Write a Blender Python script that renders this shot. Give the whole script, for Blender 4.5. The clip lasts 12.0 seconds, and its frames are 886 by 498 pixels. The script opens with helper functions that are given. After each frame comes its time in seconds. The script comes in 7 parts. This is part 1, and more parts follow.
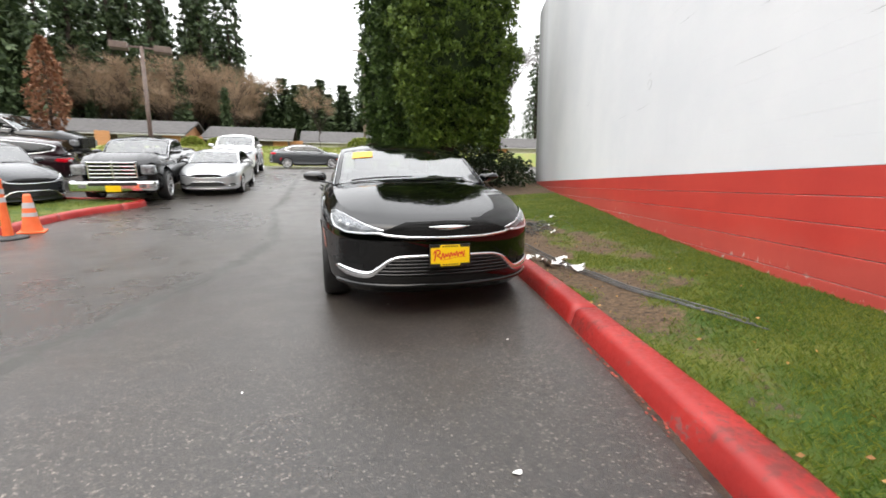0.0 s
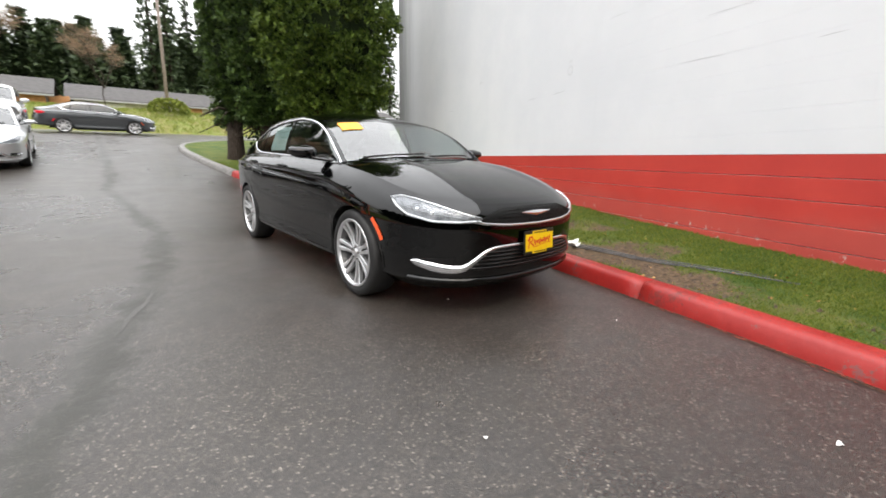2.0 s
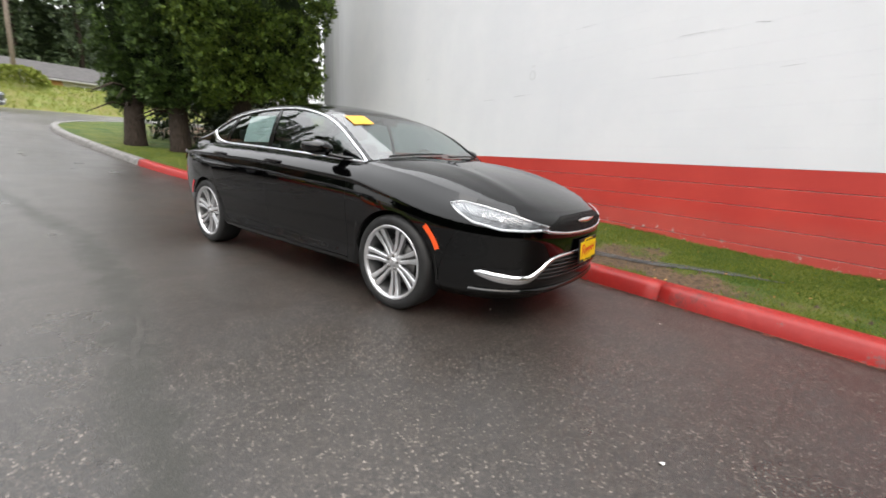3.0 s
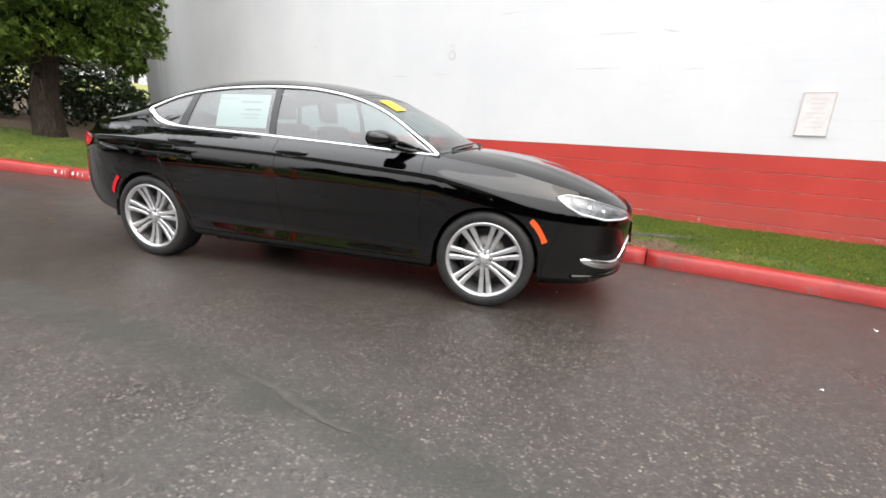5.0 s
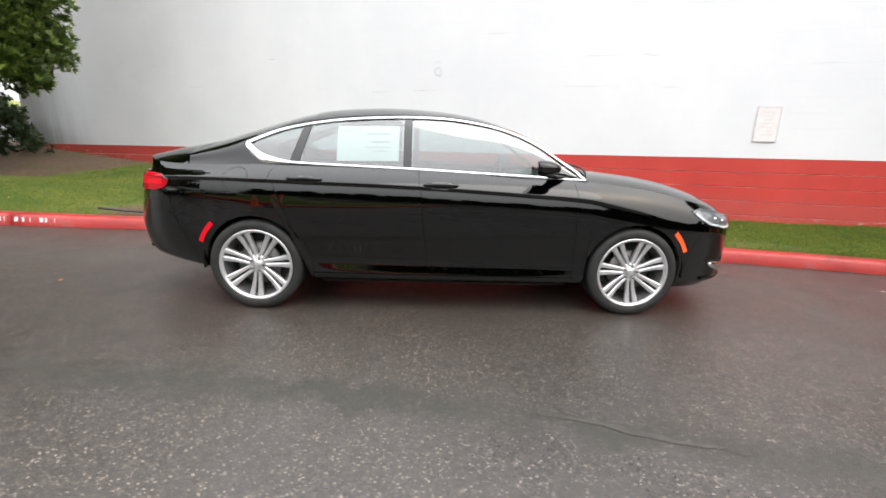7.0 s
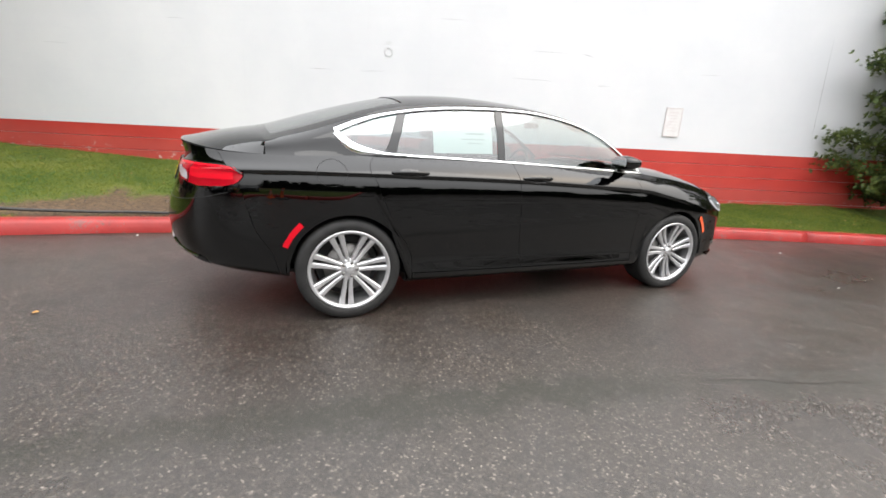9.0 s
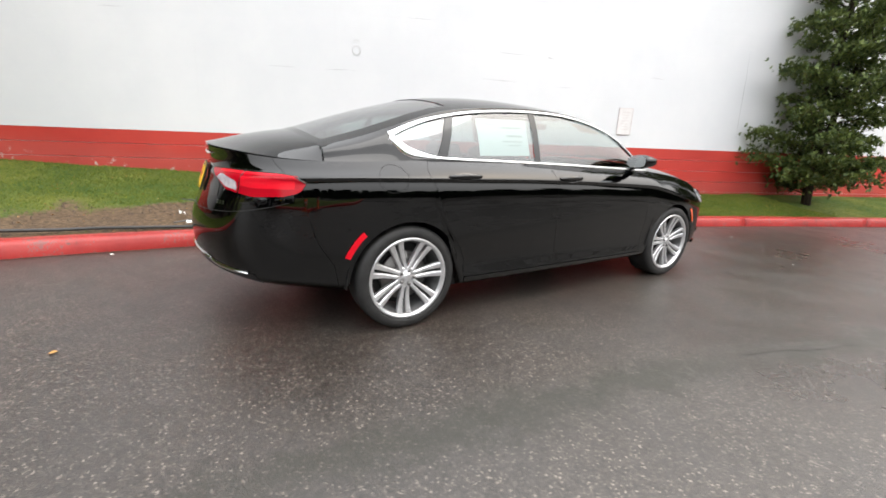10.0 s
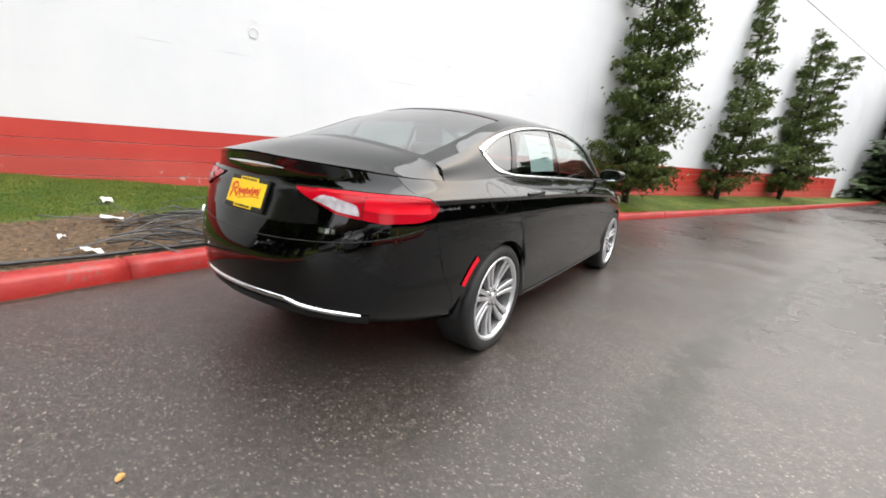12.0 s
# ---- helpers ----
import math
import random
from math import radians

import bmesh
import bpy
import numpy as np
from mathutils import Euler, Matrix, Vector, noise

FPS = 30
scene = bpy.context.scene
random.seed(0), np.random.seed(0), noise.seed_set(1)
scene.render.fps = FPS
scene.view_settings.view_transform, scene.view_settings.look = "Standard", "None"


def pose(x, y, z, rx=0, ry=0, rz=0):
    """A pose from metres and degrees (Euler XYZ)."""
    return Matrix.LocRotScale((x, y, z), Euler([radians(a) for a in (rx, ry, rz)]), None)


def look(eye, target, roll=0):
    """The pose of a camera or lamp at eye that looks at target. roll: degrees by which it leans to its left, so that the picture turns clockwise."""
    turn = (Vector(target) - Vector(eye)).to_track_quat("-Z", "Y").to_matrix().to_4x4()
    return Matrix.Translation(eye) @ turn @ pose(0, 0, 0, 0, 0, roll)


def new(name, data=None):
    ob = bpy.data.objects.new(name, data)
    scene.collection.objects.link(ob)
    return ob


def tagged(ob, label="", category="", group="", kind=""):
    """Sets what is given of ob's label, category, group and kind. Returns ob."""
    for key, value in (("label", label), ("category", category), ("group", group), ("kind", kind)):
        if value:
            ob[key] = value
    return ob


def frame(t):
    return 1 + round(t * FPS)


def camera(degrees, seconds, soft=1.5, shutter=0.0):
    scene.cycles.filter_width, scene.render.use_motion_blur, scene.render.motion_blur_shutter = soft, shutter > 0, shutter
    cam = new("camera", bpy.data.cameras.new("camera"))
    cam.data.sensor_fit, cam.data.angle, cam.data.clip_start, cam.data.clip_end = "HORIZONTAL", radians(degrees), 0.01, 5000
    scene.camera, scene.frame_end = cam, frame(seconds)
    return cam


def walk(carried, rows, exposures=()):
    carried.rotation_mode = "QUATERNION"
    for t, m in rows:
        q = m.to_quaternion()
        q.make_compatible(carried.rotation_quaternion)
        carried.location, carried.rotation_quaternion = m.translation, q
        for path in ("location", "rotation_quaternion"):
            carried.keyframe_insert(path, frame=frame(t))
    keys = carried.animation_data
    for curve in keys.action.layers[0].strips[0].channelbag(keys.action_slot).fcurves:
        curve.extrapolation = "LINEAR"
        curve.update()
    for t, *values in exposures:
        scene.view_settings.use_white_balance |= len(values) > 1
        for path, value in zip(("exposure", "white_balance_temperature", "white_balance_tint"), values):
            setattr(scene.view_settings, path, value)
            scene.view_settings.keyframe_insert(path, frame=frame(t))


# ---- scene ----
cam = camera(93.5, 12.0, soft=1.65, shutter=0.35)
PATH = [
    (0, (-0.849, -5.321, 0.978), (-0.329, -3.414, 0.673), -0.2),
    (0.5, (-1.22, -5.116, 0.989), (-0.498, -3.277, 0.683), 0.4),
    (1, (-1.623, -4.864, 0.998), (-0.711, -3.125, 0.621), 0.4),
    (1.5, (-1.978, -4.514, 1.019), (-0.931, -2.87, 0.572), 0.5),
    (2, (-2.341, -4.195, 1.022), (-1.099, -2.686, 0.598), 0.6),
    (2.5, (-2.622, -3.773, 1.025), (-1.257, -2.389, 0.554), 1.8),
    (3, (-2.901, -3.339, 1.045), (-1.346, -2.158, 0.612), 2.9),
    (5, (-3.585, -1.734, 1.105), (-1.707, -1.285, 0.584), 3.1),
    (5.5, (-3.669, -1.298, 1.124), (-1.756, -0.952, 0.652), 2.2),
    (6, (-3.752, -0.84, 1.159), (-1.82, -0.604, 0.699), 1.5),
    (6.5, (-3.762, -0.375, 1.183), (-1.826, -0.239, 0.697), 1.7),
    (7, (-3.818, 0.088, 1.211), (-1.878, 0.044, 0.727), 0.9),
    (9, (-3.465, 1.729, 1.235), (-1.671, 1.034, 0.691), 2.8),
    (9.5, (-3.311, 2.099, 1.236), (-1.593, 1.221, 0.71), 2.9),
    (10, (-3.107, 2.453, 1.233), (-1.458, 1.458, 0.695), 2.3),
    (10.5, (-2.83, 2.76, 1.234), (-1.282, 1.63, 0.664), 5.4),
    (11, (-2.591, 3.084, 1.246), (-1.225, 1.731, 0.698), 5.1),
    (11.5, (-2.277, 3.319, 1.219), (-1.05, 1.842, 0.663), 4.6),
    (12, (-1.946, 3.534, 1.244), (-0.867, 1.927, 0.745), 5.1),
]
walk(cam, [(t, look(eye, target, roll)) for t, eye, target, roll in PATH],
     exposures=[(0, 0.55), (1, 0.54), (2, 0.48), (3, 0.40), (5, 0.70), (9, 0.69), (12, 0.74)])

# world and light: a bright overcast sky
world = bpy.data.worlds.new("overcast_sky")
scene.world = world
world.use_nodes = True
_nt = world.node_tree
_bg = _nt.nodes["Background"]
_sky = _nt.nodes.new("ShaderNodeTexSky")
_sky.sky_type = 'NISHITA'
_sky.sun_disc = False
_sky.sun_elevation = radians(50)
_sky.sun_rotation = radians(200)
_sky.air_density = 2.0
_sky.dust_density = 6.0
_mul = _nt.nodes.new("ShaderNodeVectorMath")
_mul.operation = 'SCALE'
_mul.inputs["Scale"].default_value = 0.10
_nt.links.new(_sky.outputs["Color"], _mul.inputs[0])
_mix = _nt.nodes.new("ShaderNodeMix")
_mix.data_type = 'RGBA'
_mix.inputs["Factor"].default_value = 0.85
_mix.inputs["B"].default_value = (1.0, 1.0, 1.01, 1)
_nt.links.new(_mul.outputs[0], _mix.inputs["A"])
# an overcast sky is brighter overhead than at the horizon
_tc = _nt.nodes.new("ShaderNodeTexCoord")
_sep = _nt.nodes.new("ShaderNodeSeparateXYZ")
_up = _nt.nodes.new("ShaderNodeMapRange")
for _i, _v in zip((1, 2, 3, 4), (0.0, 1.0, 0.78, 3.0)):
    _up.inputs[_i].default_value = _v
_nt.links.new(_tc.outputs["Generated"], _sep.inputs[0])
_nt.links.new(_sep.outputs["Z"], _up.inputs[0])
_lit = _nt.nodes.new("ShaderNodeVectorMath")
_lit.operation = 'SCALE'
_nt.links.new(_mix.outputs["Result"], _lit.inputs[0])
_nt.links.new(_up.outputs[0], _lit.inputs["Scale"])
_nt.links.new(_lit.outputs[0], _bg.inputs["Color"])
_bg.inputs["Strength"].default_value = 1.05

sun = new("sun", bpy.data.lights.new("sun", 'SUN'))
sun.data.energy = 0.6
sun.data.angle = radians(40)
sun.data.color = (1.0, 0.97, 0.93)
sun.matrix_world = pose(0, 0, 20, 30, 0, -60)

# ---- materials ----
def mat(name, color=(0.5, 0.5, 0.5), rough=0.5, metal=0.0, spec=0.5, coat=0.0, coat_rough=0.03):
    m = bpy.data.materials.new(name)
    m.use_nodes = True
    b = m.node_tree.nodes["Principled BSDF"]
    b.inputs["Base Color"].default_value = (*color, 1)
    b.inputs["Roughness"].default_value = rough
    b.inputs["Metallic"].default_value = metal
    b.inputs["Specular IOR Level"].default_value = spec
    b.inputs["Coat Weight"].default_value = coat
    b.inputs["Coat Roughness"].default_value = coat_rough
    return m


class Nodes:
    """Short hand for building a node tree on a material."""

    def __init__(self, m):
        self.t = m.node_tree
        self.b = self.t.nodes["Principled BSDF"]
        self.tc = self.t.nodes.new("ShaderNodeTexCoord")

    def link(self, a, b):
        self.t.links.new(a, b)

    def noise(self, scale, detail=4, rough=0.6, vec=None, dist=0.0):
        n = self.t.nodes.new("ShaderNodeTexNoise")
        n.inputs["Scale"].default_value = scale
        n.inputs["Detail"].default_value = detail
        n.inputs["Roughness"].default_value = rough
        n.inputs["Distortion"].default_value = dist
        self.link(vec or self.tc.outputs["Object"], n.inputs["Vector"])
        return n.outputs["Fac"]

    def voronoi(self, scale, feature='F1', vec=None):
        n = self.t.nodes.new("ShaderNodeTexVoronoi")
        n.feature = feature
        n.inputs["Scale"].default_value = scale
        self.link(vec or self.tc.outputs["Object"], n.inputs["Vector"])
        return n

    def ramp(self, fac, stops):
        n = self.t.nodes.new("ShaderNodeValToRGB")
        e = n.color_ramp.elements
        while len(e) < len(stops):
            e.new(0.5)
        for i, (p, c) in enumerate(stops):
            e[i].position = p
            e[i].color = (*c, 1) if len(c) == 3 else c
        self.link(fac, n.inputs["Fac"])
        return n.outputs["Color"]

    def step(self, fac, lo, hi, a=0.0, b=1.0):
        n = self.t.nodes.new("ShaderNodeMapRange")
        n.interpolation_type = 'SMOOTHSTEP'
        for i, v in zip((1, 2, 3, 4), (lo, hi, a, b)):
            n.inputs[i].default_value = v
        self.link(fac, n.inputs[0])
        return n.outputs[0]

    def math(self, op, a, b=None):
        n = self.t.nodes.new("ShaderNodeMath")
        n.operation = op
        for i, v in enumerate((a, b)):
            if v is None:
                continue
            if isinstance(v, (int, float)):
                n.inputs[i].default_value = v
            else:
                self.link(v, n.inputs[i])
        return n.outputs[0]

    def mix(self, fac, a, b, mode='MIX'):
        n = self.t.nodes.new("ShaderNodeMix")
        n.data_type = 'RGBA'
        n.blend_type = mode
        for key, v in (("Factor", fac), ("A", a), ("B", b)):
            if isinstance(v, (int, float)):
                n.inputs[key].default_value = v
            elif isinstance(v, tuple):
                n.inputs[key].default_value = (*v, 1)
            else:
                self.link(v, n.inputs[key])
        return n.outputs["Result"]

    def bump(self, height, strength=0.3, dist=0.01):
        n = self.t.nodes.new("ShaderNodeBump")
        n.inputs["Strength"].default_value = strength
        n.inputs["Distance"].default_value = dist
        self.link(height, n.inputs["Height"])
        self.link(n.outputs["Normal"], self.b.inputs["Normal"])
        return n

    def axis(self, i, vec=None):
        n = self.t.nodes.new("ShaderNodeSeparateXYZ")
        self.link(vec or self.tc.outputs["Object"], n.inputs[0])
        return n.outputs[i]

    def scaled(self, s):
        n = self.t.nodes.new("ShaderNodeMapping")
        n.inputs["Scale"].default_value = s
        self.link(self.tc.outputs["Object"], n.inputs["Vector"])
        return n.outputs["Vector"]

    def color(self, c):
        self.link(c, self.b.inputs["Base Color"])

    def roughness(self, r):
        self.link(r, self.b.inputs["Roughness"])

    def random(self):
        n = self.t.nodes.new("ShaderNodeObjectInfo")
        return n.outputs["Random"]

    def island(self):
        n = self.t.nodes.new("ShaderNodeNewGeometry")
        return n.outputs["Random Per Island"]


def asphalt_material():
    m = mat("wet_asphalt", rough=0.3, spec=0.68)
    k = Nodes(m)
    vor = k.voronoi(120)
    fine = k.noise(240, 3, 0.7)
    stone = k.ramp(k.axis(0, vor.outputs["Color"]), [(0.0, (0.021, 0.018, 0.016)), (0.7, (0.045, 0.039, 0.033)), (0.93, (0.085, 0.075, 0.065)), (0.988, (0.25, 0.225, 0.2))])
    stone = k.mix(k.step(fine, 0.3, 0.75, 0.45, 0.0), stone, (0.03, 0.028, 0.027))
    large = k.noise(0.35, 5, 0.55, dist=0.4)
    mid = k.noise(2.2, 5, 0.6)
    tone = k.ramp(large, [(0.3, (0.78, 0.77, 0.77)), (0.7, (1.16, 1.12, 1.08))])
    c = k.mix(1.0, stone, tone, 'MULTIPLY')
    c = k.mix(1.0, c, k.ramp(k.noise(26, 4, 0.7), [(0.3, (0.6, 0.58, 0.56)), (0.72, (1.4, 1.37, 1.34))]), 'MULTIPLY')
    c = k.mix(k.step(mid, 0.4, 0.75, 0.0, 0.4), c, (0.036, 0.033, 0.032))
    # older, smoother and paler paving beyond the winding joint
    joint = k.t.nodes.new("ShaderNodeValToRGB")
    e = joint.color_ramp.elements
    line = [(-8.6, -4.7), (-5.6, -3.6), (-2.5, -2.66), (-1.1, -2.33), (-0.2, -2.08), (0.7, -1.95), (2.2, -1.80), (3.3, -1.9), (4.8, -2.04), (6.1, -2.24), (7.6, -2.1)]
    while len(e) < len(line):
        e.new(0.5)
    for q, (ly, lx) in zip(e, line):
        g = (lx + 5) / 4
        q.position, q.color = (ly + 9) / 17, (g, g, g, 1)
    k.link(k.math('DIVIDE', k.math('ADD', k.axis(1), 9.0), 17.0), joint.inputs["Fac"])
    edge = k.math('SUBTRACT', k.math('SUBTRACT', k.math('MULTIPLY', joint.outputs["Color"], 4.0), 5.0), k.axis(0))
    old = k.step(k.math('ADD', edge, k.math('MULTIPLY', k.math('SUBTRACT', k.noise(5, 5, 0.7), 0.5), 0.5)), -0.06, 0.14)
    c = k.mix(k.math('MULTIPLY', old, 0.1), c, (0.066, 0.066, 0.066))
    # dark mossy grime gathered along the joint
    band = k.step(k.math('ABSOLUTE', k.math('ADD', edge, k.math('MULTIPLY', k.math('SUBTRACT', k.noise(2.6, 7, 0.78), 0.5), 0.75))), 0.02, 0.19, 1.0, 0.0)
    band = k.math('MULTIPLY', band, k.step(k.noise(0.9, 3, 0.5), 0.38, 0.58, 0.4, 0.75))
    c = k.mix(band, c, (0.014, 0.014, 0.008))
    k.color(c)
    wet = k.math('ADD', k.math('MULTIPLY', large, 0.6), k.math('MULTIPLY', mid, 0.4))
    k.roughness(k.math('SUBTRACT', k.step(wet, 0.36, 0.66, 0.27, 0.45), k.math('SUBTRACT', k.math('MULTIPLY', old, 0.05), k.math('MULTIPLY', band, 0.2))))
    h = k.math('ADD', k.math('MULTIPLY', vor.outputs["Distance"], 0.5), k.math('MULTIPLY', fine, 0.8))
    k.bump(h, 0.45, 0.004)
    return m


def red_paint(name, scuff=0.5):
    m = mat(name, rough=0.42)
    k = Nodes(m)
    n1 = k.noise(3.0, 6, 0.65)
    n2 = k.noise(38, 4, 0.7)
    c = k.mix(k.step(n1, 0.3, 0.75), (0.25, 0.011, 0.009), (0.37, 0.022, 0.017))
    wear = k.step(k.math('ADD', k.math('MULTIPLY', n1, 0.55), k.math('MULTIPLY', n2, 0.45)), 0.555, 0.62)
    c = k.mix(k.math('MULTIPLY', wear, scuff), c, (0.12, 0.085, 0.08))
    stain = k.step(k.math('ADD', k.noise(1.7, 5, 0.7), k.math('MULTIPLY', n2, 0.25)), 0.70, 0.78)
    c = k.mix(k.math('MULTIPLY', stain, scuff * 0.85), c, (0.07, 0.03, 0.025))
    k.color(c)
    k.roughness(k.step(n2, 0.2, 0.8, 0.32, 0.6))
    k.bump(n2, 0.25, 0.004)
    return m


def wall_red():
    m = mat("red_block_paint", rough=0.5)
    k = Nodes(m)
    n1 = k.noise(1.3, 6, 0.6)
    n2 = k.noise(30, 4, 0.7)
    c = k.mix(k.step(n1, 0.25, 0.8), (0.46, 0.036, 0.027), (0.56, 0.053, 0.037))
    # peeling paint and splashed soil near the foot
    foot = k.math('MAXIMUM', 0.2, k.math('ADD', 0.31, k.math('MULTIPLY', k.axis(1), 0.065)))
    z = k.math('SUBTRACT', k.axis(2), foot)
    low = k.step(k.math('ADD', z, k.math('MULTIPLY', k.noise(2.5, 5, 0.7), -0.35)), 0.0, 0.26, 1.0, 0.0)
    c = k.mix(k.math('MULTIPLY', low, 0.14), c, (0.30, 0.2, 0.17))
    chip = k.math('MULTIPLY', k.step(k.noise(9, 6, 0.75), 0.57, 0.63), k.step(k.math('ADD', z, k.math('MULTIPLY', k.math('SUBTRACT', n1, 0.5), -0.6)), 0.02, 0.13, 1.0, 0.0))
    c = k.mix(chip, c, (0.55, 0.47, 0.44))
    k.color(c)
    k.bump(n2, 0.3, 0.003)
    return m


def wall_white():
    m = mat("white_block_paint", rough=0.6)
    k = Nodes(m)
    n1 = k.noise(0.6, 6, 0.6)
    n2 = k.noise(30, 4, 0.7)
    c = k.mix(k.step(n1, 0.25, 0.8), (0.69, 0.70, 0.72), (0.77, 0.77, 0.78))
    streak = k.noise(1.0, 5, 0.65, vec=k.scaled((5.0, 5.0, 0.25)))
    # uphill end: grey mildew together with the trees' shade, both painted into the colour
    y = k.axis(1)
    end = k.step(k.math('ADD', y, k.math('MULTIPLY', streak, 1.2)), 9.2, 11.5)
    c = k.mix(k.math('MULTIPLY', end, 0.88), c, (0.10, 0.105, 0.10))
    # streaky grey towards the far downhill end
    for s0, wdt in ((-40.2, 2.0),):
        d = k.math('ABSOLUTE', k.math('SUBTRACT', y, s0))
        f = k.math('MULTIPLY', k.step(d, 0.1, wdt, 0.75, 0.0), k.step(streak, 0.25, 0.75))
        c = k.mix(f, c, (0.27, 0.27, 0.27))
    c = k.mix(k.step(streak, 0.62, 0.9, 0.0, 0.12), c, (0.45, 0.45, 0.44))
    k.color(c)
    k.bump(n2, 0.25, 0.003)
    return m


def soil_material():
    m = mat("turf_and_soil", rough=0.85, spec=0.3)
    k = Nodes(m)
    n1 = k.noise(1.4, 6, 0.65)
    n2 = k.noise(24, 5, 0.7)
    attr = k.t.nodes.new("ShaderNodeAttribute")
    attr.attribute_name = "bare"
    bare = k.math('ADD', attr.outputs["Fac"], k.math('MULTIPLY', k.math('SUBTRACT', n2, 0.5), 0.7))
    grass = k.mix(k.step(n1, 0.3, 0.75), (0.03, 0.072, 0.008), (0.13, 0.14, 0.025))
    soil = k.mix(k.step(n2, 0.25, 0.75), (0.028, 0.018, 0.011), (0.17, 0.112, 0.064))
    k.color(k.mix(k.step(bare, 0.35, 0.6), grass, soil))
    k.bump(n2, 0.8, 0.03)
    return m


def leaf_material(name, dark, light, rough=0.55):
    m = mat(name, rough=rough, spec=0.35)
    k = Nodes(m)
    r = k.island()
    n = k.noise(1.1, 4, 0.6)
    f = k.math('ADD', k.math('MULTIPLY', r, 0.6), k.math('MULTIPLY', n, 0.5))
    k.color(k.mix(k.step(f, 0.15, 0.95), dark, light))
    return m


def bark_material(name, a, b):
    m = mat(name, rough=0.9, spec=0.2)
    k = Nodes(m)
    n = k.noise(6, 6, 0.7, vec=k.scaled((6, 6, 1)))
    k.color(k.mix(k.step(n, 0.3, 0.7), a, b))
    k.bump(n, 0.7, 0.03)
    return m


def mottled(name, a, b, scale=8, rough=0.6, bump=0.2, metal=0.0, spec=0.5):
    m = mat(name, rough=rough, metal=metal, spec=spec)
    k = Nodes(m)
    n = k.noise(scale, 5, 0.65)
    k.color(k.mix(k.step(n, 0.25, 0.75), a, b))
    if bump:
        k.bump(k.noise(scale * 4, 4, 0.7), bump, 0.01)
    return m


M_ASPHALT = asphalt_material()
M_KERB = red_paint("red_kerb_paint", 0.65)
M_KERB_GREY = mottled("weathered_kerb_concrete", (0.11, 0.105, 0.1), (0.24, 0.23, 0.22), 9)
M_RED = wall_red()
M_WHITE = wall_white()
M_SOIL = soil_material()
M_GRASS = leaf_material("grass_blade", (0.036, 0.086, 0.007), (0.2, 0.215, 0.032), 0.5)
M_CYPRESS = leaf_material("arborvitae_foliage", (0.010, 0.026, 0.007), (0.085, 0.14, 0.028))
M_CYPRESS_BRIGHT = leaf_material("bright_arborvitae_foliage", (0.012, 0.032, 0.006), (0.14, 0.205, 0.03))
M_FIR = leaf_material("fir_needles", (0.02, 0.038, 0.016), (0.08, 0.115, 0.045))
M_PINE = leaf_material("hinoki_foliage", (0.018, 0.042, 0.011), (0.15, 0.19, 0.045))
M_PINE_BROWN = leaf_material("browned_foliage", (0.1, 0.07, 0.03), (0.2, 0.15, 0.06))
M_SHRUB = leaf_material("shrub_leaves", (0.01, 0.024, 0.008), (0.05, 0.08, 0.03))
M_TWIG = leaf_material("bare_twigs", (0.15, 0.10, 0.065), (0.36, 0.255, 0.165), 0.8)
M_RUSSET = leaf_material("dead_russet_leaves", (0.12, 0.05, 0.025), (0.34, 0.17, 0.09), 0.7)
M_BARK = bark_material("dark_bark", (0.018, 0.013, 0.01), (0.06, 0.046, 0.036))
M_BARK_PALE = bark_material("pale_bark", (0.12, 0.11, 0.1), (0.3, 0.28, 0.26))
M_CONCRETE = mottled("concrete", (0.3, 0.29, 0.28), (0.42, 0.41, 0.4), 6)

# ---- helpers for building ----
def mesh_of(name, bm, materials, smooth=False):
    me = bpy.data.meshes.new(name)
    bm.to_mesh(me)
    bm.free()
    for m in (materials if isinstance(materials, (list, tuple)) else [materials]):
        me.materials.append(m)
    if smooth:
        me.polygons.foreach_set("use_smooth", [True] * len(me.polygons))
    me.update()
    return me


def raw(name, verts, faces, materials, smooth=False):
    me = bpy.data.meshes.new(name)
    me.from_pydata([tuple(v) for v in verts], [], faces)
    for m in (materials if isinstance(materials, (list, tuple)) else [materials]):
        me.materials.append(m)
    if smooth:
        me.polygons.foreach_set("use_smooth", [True] * len(me.polygons))
    me.update()
    return me


def part(name, me, parent, label="", m=None):
    """One mesh object under a thing or under a part."""
    ob = new(name, me)
    ob.parent = parent
    if m is not None:
        ob.matrix_basis = m
    if label:
        ob["label"] = label
    return ob


def thing(name, label, category, m=None, group="", kind="", me=None):
    ob = new(name, me)
    if m is not None:
        ob.matrix_basis = m
    return tagged(ob, label, category, group, kind)


def catmull(pts, n):
    """A smooth curve through points: n steps between each two."""
    p = [np.array(q, float) for q in pts]
    p = [2 * p[0] - p[1]] + p + [2 * p[-1] - p[-2]]
    out = []
    for i in range(1, len(p) - 2):
        a, b, c, d = p[i - 1], p[i], p[i + 1], p[i + 2]
        for k in range(n):
            t = k / n
            out.append(0.5 * (2 * b + (c - a) * t + (2 * a - 5 * b + 4 * c - d) * t * t + (3 * b - a - 3 * c + d) * t ** 3))
    out.append(p[-2])
    return out


def grid_faces(nu, nv, base=0, flip=False):
    f = []
    for i in range(nu - 1):
        for j in range(nv - 1):
            a, b, c, d = base + i * nv + j, base + (i + 1) * nv + j, base + (i + 1) * nv + j + 1, base + i * nv + j + 1
            f.append((d, c, b, a) if flip else (a, b, c, d))
    return f


